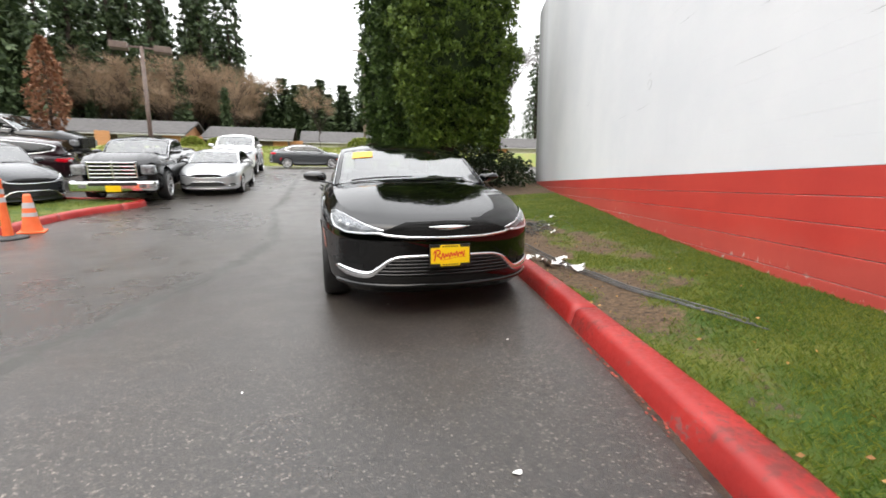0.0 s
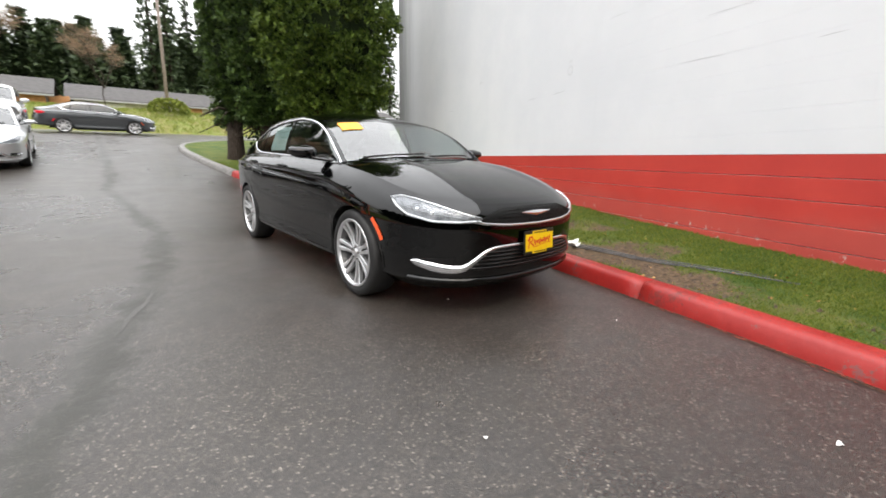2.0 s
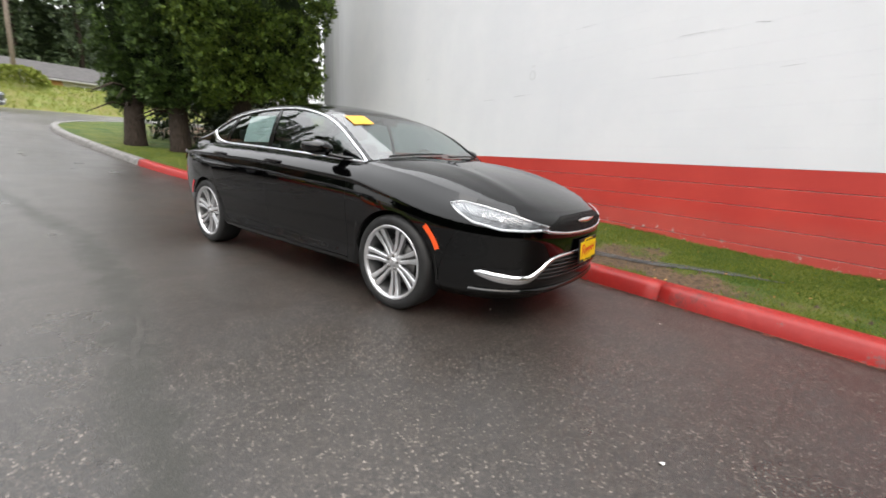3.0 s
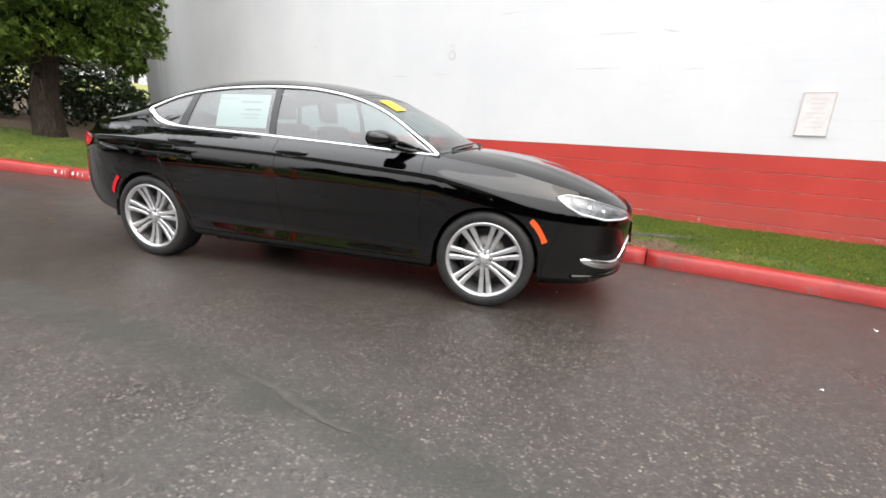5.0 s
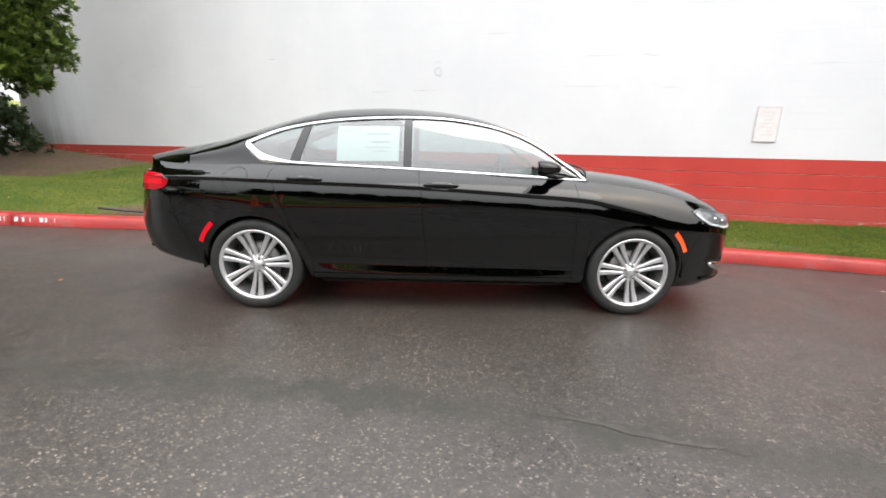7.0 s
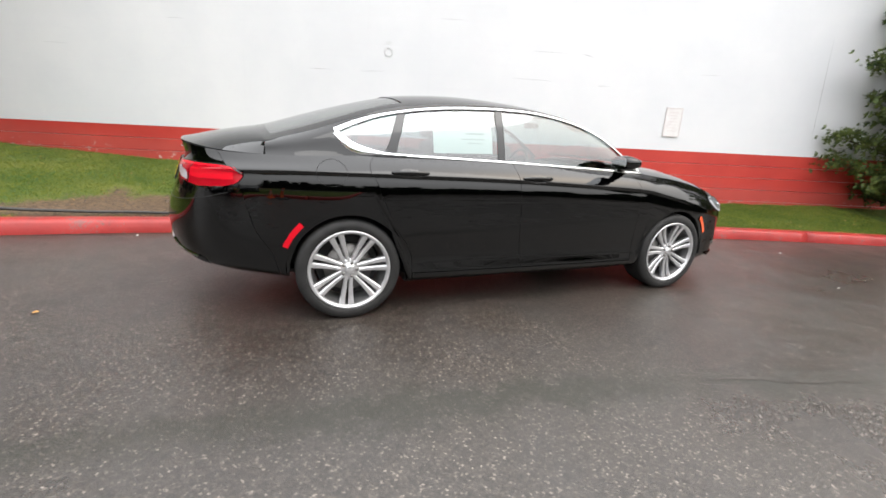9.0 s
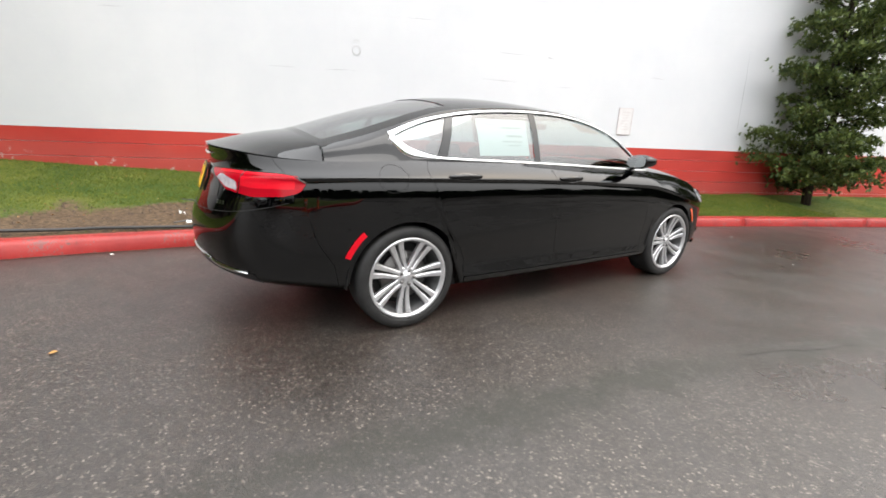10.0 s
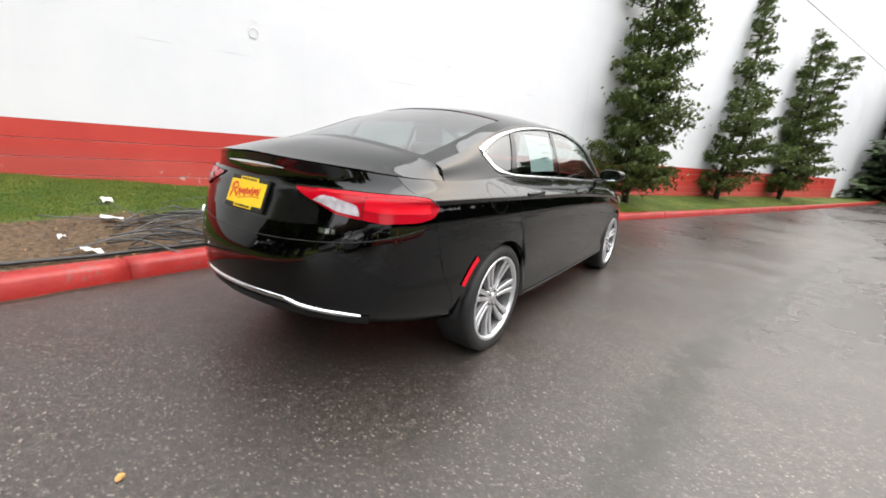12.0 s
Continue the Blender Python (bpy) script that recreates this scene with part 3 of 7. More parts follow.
def skin(a, v):
    """The body's side skin: a from 0 (nose) to 26 (tail), v from 0 (lower edge) to 6 (shoulder); the sharp crease lies between 3.75 and 4."""
    v = float(np.interp(v, (0, 3, 3.5, 3.75, 4, 6), (0, 3, 4, 5, 6, 8)))
    i, j = int(min(max(a, 0), NOUT - 1.001)), int(min(max(v, 0), len(LEVELS) - 1.001))
    rows = []
    for q in range(i - 1, i + 3):
        if q < 0 or q > NOUT - 1:
            m = -q if q < 0 else 2 * (NOUT - 1) - q
            r = RING[m] * np.array((-1, 1, 1))
        else:
            r = RING[q]
        c = [r[max(0, min(len(LEVELS) - 1, j + s))] for s in (-1, 0, 1, 2)]
        if j == 0:
            c[0] = 2 * c[1] - c[2]
        if j == len(LEVELS) - 2:
            c[3] = 2 * c[2] - c[1]
        rows.append(_cr(*c, v - j))
    return _cr(*rows, a - i)


def skin_normal(a, v):
    p = skin(a, v)
    du = skin(min(a + 0.05, NOUT - 1), v) - skin(max(a - 0.05, 0), v)
    dv = skin(a, min(v + 0.05, 6)) - skin(a, max(v - 0.05, 0))
    n = np.cross(dv, du)
    n = n / (np.linalg.norm(n) + 1e-9)
    if n @ np.array((p[0], p[1] * 0.6 * (abs(p[1]) > 1.6), 0.0)) < 0:
        n = -n
    return n


def lifted(a, v, off):
    return skin(a, v) + skin_normal(a, v) * off


def station_of(y, v=3.0):
    """The station at which the skin at level v passes y on the flank."""
    lo, hi = 0.0, NOUT - 1.0
    for _ in range(26):
        m = 0.5 * (lo + hi)
        if skin(m, v)[1] < y:
            lo = m
        else:
            hi = m
    return 0.5 * (lo + hi)


def station_at_x(x, v, front):
    """The station at which the skin at level v has half width x, at the nose or the tail."""
    lo, hi = (0.0, 8.0) if front else (26.0, 18.0)
    for _ in range(26):
        m = 0.5 * (lo + hi)
        if skin(m, v)[0] < x:
            lo = m
        else:
            hi = m
    return 0.5 * (lo + hi)


def level_at(a, z):
    lo, hi = 0.0, 6.0
    for _ in range(24):
        m = 0.5 * (lo + hi)
        if skin(a, m)[2] < z:
            lo = m
        else:
            hi = m
    return 0.5 * (lo + hi)


def orient(bm, out):
    """Turns all faces of a sheet so that they look away from the inside: out(centre) gives the outward way."""
    bm.normal_update()
    t = sum(f.normal.dot(Vector(out(f.calc_center_median()))) * f.calc_area() for f in bm.faces)
    if t < 0:
        bmesh.ops.reverse_faces(bm, faces=bm.faces)


def outward(c):
    return (c.x, 0.45 * c.y if abs(c.y) > 1.9 else 0.1 * c.y, 0.6 * (c.z - 0.6))


def mirrored(me_name, verts, faces, material, both=True, smooth=True):
    """Half of the car and its mirror image in one mesh."""
    vs, fs = [tuple(v) for v in verts], list(faces)
    if both:
        n = len(vs)
        vs += [(-x, y, z) for x, y, z in vs[:n]]
        fs += [tuple(i + n for i in f)[::-1] for f in faces]
    bm = bmesh.new()
    bv = [bm.verts.new(v) for v in vs]
    for f in fs:
        try:
            bm.faces.new([bv[i] for i in f])
        except ValueError:
            pass
    bmesh.ops.remove_doubles(bm, verts=bm.verts, dist=0.0006)
    orient(bm, outward)
    return mesh_of(me_name, bm, material, smooth)


def one_side(name, label, verts, faces, material, parent, sides=(-1, 1), smooth=True):
    """A part on each flank: one mesh for the right and one for the left."""
    made = []
    for s in sides:
        bm = bmesh.new()
        bv = [bm.verts.new((x * -s, y, z)) for x, y, z in verts]
        for f in faces:
            q = [bv[i] for i in f]
            try:
                bm.faces.new(q if s > 0 else q[::-1])
            except ValueError:
                pass
        bmesh.ops.remove_doubles(bm, verts=bm.verts, dist=0.0004)
        bmesh.ops.dissolve_degenerate(bm, edges=bm.edges, dist=0.0003)
        orient(bm, outward)
        made.append(part(name, mesh_of(name, bm, material, smooth), parent, label))
    return made


HUB_Y, HUB_Z, ARCH = 1.371, 0.333, 0.362


def in_arch(y, z):
    return min((y + HUB_Y) ** 2, (y - HUB_Y) ** 2) + (z - HUB_Z) ** 2 < ARCH ** 2 or (min(abs(y + HUB_Y), abs(y - HUB_Y)) < ARCH and z < HUB_Z)


UPPER_ROWS = (3.58, 3.66, 3.72, 3.75, 3.8, 3.86, 3.93, 4.0, 4.08, 4.2, 4.4, 4.7, 5.0, 5.3, 5.6, 5.8, 6.0)
ALL_ROWS = (*np.linspace(0, 3.5, 16), *UPPER_ROWS)


def flank(y_left, y_right, v0, v1, nu, nv, off=0.0, extra=()):
    """A panel of the flank between two edges y(v), cut out round the wheel arches."""
    verts = []
    ss = sorted(set(np.linspace(0, 1, nu)) | set(extra))
    for s in ss:
        def at(v):
            y = y_left(v) + (y_right(v) - y_left(v)) * s
            a = station_of(y, v)
            return lifted(a, v, off) if off else skin(a, v)
        lo = v0
        inside = [v for v in np.linspace(v0, min(v1, 3.6), 22) if in_arch(*at(v)[1:])]
        if inside:
            a0, b0 = inside[-1], min(v1, inside[-1] + (min(v1, 3.6) - v0) / 21)
            for _ in range(14):
                m = 0.5 * (a0 + b0)
                a0, b0 = (m, b0) if in_arch(*at(m)[1:]) else (a0, m)
            lo = b0
        rows = [*(lo + (3.5 - lo) * np.linspace(0, 1, nv) if lo < 3.5 else [lo] * nv), *UPPER_ROWS] if v1 == 6 else lo + (v1 - lo) * np.linspace(0, 1, nv)
        for v in rows:
            verts.append(at(max(lo, v)))
    return verts, grid_faces(len(ss), len(rows))


def curve_v(keys):
    ks, vs = list(keys), list(keys.values())
    return lambda v: float(np.interp(v, ks, vs))


GAP = 0.0013
SPLIT = curve_v({0: .10, 1: .11, 2: .14, 3: .17, 4: .205, 6: .215})
DOOR_END = curve_v({0: .955, 1: .96, 2: .965, 2.5: 1.005, 3: 1.08, 3.4: 1.17, 3.7: 1.22, 4: 1.245, 5: 1.245, 6: 1.21})
FENDER_END = curve_v({0: -.93, 6: -.90})
BUMPER_F = curve_v({0: -1.74, 2: -1.77, 3: -1.83, 4: -1.93, 6: -1.93})
BUMPER_R = curve_v({0: 1.76, 2: 1.82, 3: 1.92, 4: 2.03, 6: 2.10})


def shifted(f, d):
    return lambda v: f(v) + d


def build_flanks(car):
    arch_steps = [0.5 + 0.5 * math.sin(math.pi * (k / 24 - 0.5)) for k in range(25)]
    v, f = flank(shifted(BUMPER_F, GAP), shifted(FENDER_END, -GAP), 0, 6, 44, 13)
    one_side("front_fender", "", v, f, C["paint"], car)
    v, f = flank(shifted(FENDER_END, GAP), shifted(SPLIT, -GAP), 1.25, 6, 26, 12)
    doors = [one_side("front_door", "", v, f, C["paint"], car)]
    v, f = flank(shifted(SPLIT, GAP), shifted(DOOR_END, -GAP), 1.25, 6, 26, 12)
    doors.append(one_side("rear_door", "", v, f, C["paint"], car))
    v, f = flank(shifted(DOOR_END, GAP), shifted(BUMPER_R, -GAP), 0, 6, 44, 13)
    quarter = one_side("rear_quarter", "", v, f, C["paint"], car)
    v, f = flank(shifted(FENDER_END, GAP), curve_v({0: 0.95, 1.2: 0.955}), 0, 1.2, 30, 8)
    one_side("side_sill", "", v, f, C["paint"], car)
    return doors, quarter


def build_bumpers(car):
    for name, a0, edge, front in (("front_bumper", 0.0, BUMPER_F, True), ("rear_bumper", 26.0, BUMPER_R, False)):
        nu, nv = 46, len(ALL_ROWS)
        verts = []
        for s in np.linspace(0, 1, nu):
            for v in ALL_ROWS:
                a1 = station_of(edge(v) - (GAP if front else -GAP), v)
                verts.append(skin(a0 + (a1 - a0) * s, v))
        part(name, mirrored(name, verts, grid_faces(nu, nv, 0, not front), C["paint"]), car)
    # inner shell, seen only in the joints
    verts = []
    nu, nv = 110, 14
    for a in np.linspace(0, 26, nu):
        lo = 0.0
        p = skin(a, 0)
        if in_arch(p[1], p[2]):
            a0, b0 = 0.0, 6.0
            for _ in range(18):
                m = 0.5 * (a0 + b0)
                q = skin(a, m)
                a0, b0 = (m, b0) if in_arch(q[1], q[2]) else (a0, m)
            lo = b0
        for v in np.linspace(lo, 6, nv):
            verts.append(lifted(a, v, -0.014))
    part("inner_shell", mirrored("inner_shell", verts, grid_faces(nu, nv), C["dark"]), car)
    # floor pan
    verts = []
    for a in np.linspace(1, 25, 60):
        p = skin(a, 0.15)
        w = min(p[0], 0.62) if min(abs(p[1] + HUB_Y), abs(p[1] - HUB_Y)) < 0.42 else p[0]
        for q in (-1, 1):
            verts.append((w * q, p[1], p[2] + 0.005))
    part("floor_pan", raw("floor_pan", verts, grid_faces(60, 2), C["dark"]), car)
    bm = bmesh.new()
    box(bm, -.70, .70, -.96, .96, .15, .24, 0.03)
    box(bm, -.52, .52, -2.0, -.97, .16, .25, 0.03)
    box(bm, -.5, .5, .97, 1.9, .2, .32, 0.03)
    part("underbody", mesh_of("underbody", bm, C["dark"]), car)
    for y in (-HUB_Y, HUB_Y):
        for s in (-1, 1):
            vs = []
            n = 26
            for k in range(n):
                w = math.pi * (k / (n - 1)) * 1.06 - 0.03 * math.pi
                for x in (0.58, 0.885):
                    vs.append((x * s, y + math.cos(w) * 0.385, HUB_Z + math.sin(w) * 0.385))
            c = len(vs)
            vs += [(0.58 * s, y, HUB_Z)]
            fs = grid_faces(n, 2) + [(2 * k, 2 * k + 2, c) for k in range(n - 1)]
            part("wheel_liner", raw("wheel_liner", vs, fs, C["dark"], True), car)


# the upper body: rail line (A-pillar, roof rail, C-pillar) and centre line
RAIL_Y = [-1.2, -1.0, -.85, -.6, -.36, -.05, .25, .58, .87, 1.13, 1.42, 1.6, 1.76, 1.90, 2.2]
RAIL_X = [.795, .788, .765, .725, .69, .665, .655, .66, .668, .68, .690, .697, .702, .706, .70]
RAIL_Z = [.975, .992, 1.09, 1.248, 1.345, 1.402, 1.416, 1.406, 1.380, 1.333, 1.235, 1.175, 1.132, 1.098, 1.06]
MID_Y = [-1.3, -1.15, -.9, -.6, -.33, -.05, .25, .5, .75, 1.0, 1.3, 1.6, 1.9, 2.0, 2.2]
MID_Z = [1.01, 1.038, 1.152, 1.298, 1.41, 1.466, 1.491, 1.496, 1.484, 1.455, 1.382, 1.292, 1.194, 1.168, 1.128]


def _line(ys, vs):
    p = catmull(list(zip(ys, vs)), 8)
    yy, vv = [q[0] for q in p], [q[1] for q in p]
    return lambda y: float(np.interp(y, yy, vv))


rail_x, rail_z, mid_z = _line(RAIL_Y, RAIL_X), _line(RAIL_Y, RAIL_Z), _line(MID_Y, MID_Z)
_b = [skin(a, 6.0) for a in np.linspace(5, 21.5, 120)]
belt_x = lambda y: float(np.interp(y, [p[1] for p in _b], [p[0] for p in _b]))
belt_z = lambda y: float(np.interp(y, [p[1] for p in _b], [p[2] for p in _b]))


def side_pt(y, z, off=0.0):
    """The greenhouse's flank at (y, z), between belt and rail."""
    z0, z1 = belt_z(y), rail_z(y)
    t = min(1.0, max(0.0, (z - z0) / max(z1 - z0, 1e-4)))
    k = min(1.0, max(0.0, (y - 1.15) / 0.4))
    x = belt_x(y) + (rail_x(y) - belt_x(y)) * t + 0.014 * math.sin(math.pi * t) * (1 - k) + 0.024 * k * math.sin(math.pi * t * t)
    return (x + off, y, z + off * 0.35)


def top_pt(u, y, off=0.0):
    e = 2.3 - 0.5 * min(1.0, max(0.0, (y - 0.9) / 0.9))
    x, z = u * rail_x(y), rail_z(y) + (mid_z(y) - rail_z(y)) * (1 - abs(u) ** e)
    return (x, y, z + off)


TOP_LINE = _line([-.97, -.90, -.83, -.6, -.36, -.05, .25, .58, .87, 1.13, 1.30, 1.43], [.992, 1.045, 1.089, 1.232, 1.325, 1.380, 1.391, 1.378, 1.348, 1.297, 1.242, 1.186])
LOW_LINE = _line([-.97, -.45, .22, .70, 1.00, 1.20, 1.33, 1.43], [.990, 1.012, 1.037, 1.050, 1.058, 1.070, 1.100, 1.184])


def build_greenhouse(car):
    ys = sorted(set(np.round(np.r_[np.linspace(-1.0, 1.84, 100), -.97, 1.43, .165, .30, .915, 1.0], 4)))

    def band(lo, hi, y0, y1, n=7, off=0.0):
        yy = [y for y in ys if y0 - 1e-6 <= y <= y1 + 1e-6]
        vs = [side_pt(y, lo(y) + (hi(y) - lo(y)) * t, off) for y in yy for t in np.linspace(0, 1, n)]
        return vs, grid_faces(len(yy), n)

    low = lambda y: LOW_LINE(y) if -.97 <= y <= 1.43 else (belt_z(y) + rail_z(y)) / 2
    high = lambda y: TOP_LINE(y) if -.97 <= y <= 1.43 else (belt_z(y) + rail_z(y)) / 2
    a, b = band(belt_z, low, -1.0, 1.84), band(high, rail_z, -1.0, 1.84)
    n = len(a[0])
    one_side("side_frame", "", a[0] + b[0], a[1] + [tuple(i + n for i in f) for f in b[1]], C["paint"], car)
    b0, b1 = (lambda t: .268), (lambda t: .325)
    q0, q1 = (lambda t: 1.065 - .085 * t), (lambda t: 1.135 - .095 * t)

    def leaning(y0, y1, nu, n, off):
        vs = []
        for s in np.linspace(0, 1, nu):
            for t in np.linspace(0, 1, n):
                y = y0(t) + (y1(t) - y0(t)) * s
                vs.append(side_pt(y, low(y) + (high(y) - low(y)) * t, off))
        return vs, grid_faces(nu, n)

    for nm, y0, y1 in (("front_side_window", lambda t: -.97, b0), ("rear_side_window", b1, q0), ("quarter_window", q1, lambda t: 1.43)):
        v, f = leaning(y0, y1, 40, 9, -0.006)
        for ob in one_side(nm, "tinted clear glass", v, f, C["glass"], car):
            ob.visible_shadow = False
    for y0, y1 in ((b0, b1), (q0, q1)):
        v, f = leaning(y0, y1, 6, 9, -0.002)
        one_side("window_pillar", "gloss black pillar cover", v, f, C["gloss"], car)

    # bright window surround, wide at its rear corner
    def ribbon(pts, widths):
        vs = []
        for i, (y, z) in enumerate(pts):
            y2, z2 = pts[min(i + 1, len(pts) - 1)]
            y1, z1 = pts[max(i - 1, 0)]
            d = np.array((y2 - y1, z2 - z1))
            d /= np.linalg.norm(d) + 1e-9
            q = np.array((-d[1], d[0])) * widths[i]
            for k, off in ((-0.5, 0.001), (-0.3, 0.008), (0.3, 0.008), (0.5, 0.001)):
                yy, zz = y + q[0] * k, z + q[1] * k
                x, _, _ = side_pt(min(max(yy, -1.0), 1.9), zz)
                vs.append((x + off, yy, zz))
        return vs, grid_faces(len(pts), 4, 0, True)

    t = np.linspace(0, 1, 90)
    up = [(-.985 + 2.425 * s, TOP_LINE(-.97 + 2.40 * s) + 0.004) for s in t]
    wd = [0.019 + 0.012 * max(0, (s - 0.85) / 0.15) for s in t]
    v, f = ribbon(up, wd)
    one_side("window_trim", "chrome window surround", v, f, C["chrome"], car)
    dn = [(-.985 + 2.425 * s, LOW_LINE(-.97 + 2.40 * s) - 0.002) for s in t]
    wd = [0.019 + 0.036 * math.exp(-((s - 0.955) / 0.055) ** 2) for s in t]
    v, f = ribbon(dn, wd)
    one_side("window_trim", "chrome window surround", v, f, C["chrome"], car)

    # windscreen, roof, rear window
    base = lambda u: -1.13 + .15 * u * u
    head = lambda u: -.36 + .05 * u * u
    rear = lambda u: 1.02 - .06 * u * u
    foot = lambda u: 1.91 - .07 * u * u

    def panel(y0, y1, u0, u1, nu, nv, off=0.0):
        vs = [top_pt(u, y0(u) + (y1(u) - y0(u)) * t, off) for u in np.linspace(u0, u1, nu) for t in np.linspace(0, 1, nv)]
        return vs, grid_faces(nu, nv)

    v, f = panel(base, head, -.945, .945, 40, 26, -0.004)
    ws = part("windscreen", raw("windscreen", v, f, C["screen"], True), car, "clear curved glass reflecting the sky")
    ws.visible_shadow = False
    v, f = panel(rear, foot, -.86, .86, 40, 26, -0.004)
    rw = part("rear_window", raw("rear_window", v, f, C["glass2"], True), car, "tinted curved glass")
    rw.visible_shadow = False
    v, f = panel(head, rear, -1, 1, 46, 40)
    part("roof", raw("roof", v, f, C["paint"], True), car)
    v, f = panel(base, head, .94, 1.0, 5, 26)
    one_side("windscreen_pillar", "", v, f, C["paint"], car)
    v, f = panel(rear, foot, .855, 1.0, 8, 30)
    one_side("rear_pillar", "", v, f, C["paint"], car)
    v, f = panel(lambda u: base(u) - 0.05, base, -1, 1, 40, 4, -0.012)
    part("cowl", raw("cowl", v, f, C["dark"], True), car)
    # black printed edge of the windscreen
    for lo, hi, w in ((lambda u: head(u) - 0.05, head, .945), (lambda u: foot(u) - 0.05, foot, .86)):
        v, f = panel(lo, hi, -w, w, 40, 3, -0.002)
        part("glass_border", raw("glass_border", v, f, C["gloss"], True), car)

    # bonnet: a patch between the nose, the wing edges and the cowl
    nu, nv = 42, 34
    a1 = 4.6

    def bonnet(u, s):
        au = abs(u)
        F, F1 = skin(a1 * au, 6), skin(a1, 6)
        B = np.array(top_pt(au, base(au) - 0.02, -0.004))
        B1 = np.array(top_pt(1.0, base(1.0) - 0.02, -0.004))
        side = skin(a1 + (10.85 - a1) * s, 6)
        w = au ** 2.0
        p = (1 - s) * F + s * B + (side - ((1 - s) * F1 + s * B1)) * w
        p[2] += 0.062 * math.sin(math.pi * s ** 0.8) ** 0.9 * (1 - au ** 3.5)
        p[2] += 0.010 * math.exp(-((au - 0.55 + 0.12 * s) / 0.10) ** 2) * math.sin(math.pi * min(1, s * 1.02))
        return (p[0] * (1 if u >= 0 else -1), p[1], p[2])

    vs = [bonnet(u, s) for u in np.linspace(-1, 1, 2 * nu - 1) for s in np.linspace(0, 1, nv)]
    part("bonnet", raw("bonnet", vs, grid_faces(2 * nu - 1, nv), C["paint"], True), car)

    # boot lid with its lip
    BOOT_A = station_of(foot(1.0) + 0.01, 6)
    def boot(u, s):
        au = abs(u)
        F = np.array(top_pt(au, foot(au)))
        B = skin(26 - (26 - BOOT_A) * au, 6)
        p = (1 - s) * F + s * B
        p[2] += 0.012 * math.sin(math.pi * s) * (1 - au ** 4) + 0.010 * (s ** 6) * (1 - au ** 3)
        return (p[0] * (1 if u >= 0 else -1), p[1], p[2])

    vs = [boot(u, s) for u in np.linspace(-1, 1, 71) for s in np.linspace(0, 1, 26)]
    part("boot_lid", raw("boot_lid", vs, grid_faces(71, 26), C["paint"], True), car)


def patch(a_of, v_lo, v_hi, n, m, off):
    """A patch of the skin: a_of(s), and the levels between which it lies."""
    vs = []
    for s in np.linspace(0, 1, n):
        a = a_of(s)
        lo, hi = v_lo(s), v_hi(s)
        for t in np.linspace(0, 1, m):
            vs.append(lifted(a, lo + (hi - lo) * t, off))
    return vs, grid_faces(n, m)


def skin_ribbon(pts, width, off=0.006, flip=False):
    """A raised strip along points (a, v) of the skin."""
    base = [np.array(skin(a, v)) for a, v in pts]
    nrm = [skin_normal(a, v) for a, v in pts]
    vs = []
    for i, p in enumerate(base):
        d = base[min(i + 1, len(base) - 1)] - base[max(i - 1, 0)]
        d = d / (np.linalg.norm(d) + 1e-9)
        q = np.cross(nrm[i], d)
        w = width[i] if isinstance(width, (list, tuple)) else width
        for k, h in ((-0.5, 0.0), (-0.42, 0.8), (0, 1.0), (0.42, 0.8), (0.5, 0.0)):
            vs.append(p + q * w * k + nrm[i] * off * h)
    return vs, grid_faces(len(base), 5, 0, flip)


def zlevel(zfun):
    return lambda a: level_at(a, zfun(a))


def polyline(keys, n):
    """A smooth curve through keyed points (a, z) on the skin, as (a, v)."""
    p = catmull(keys, n)
    return [(max(0.0, min(26.0, float(q[0]))), level_at(max(0.0, min(26.0, float(q[0]))), float(q[1]))) for q in p]


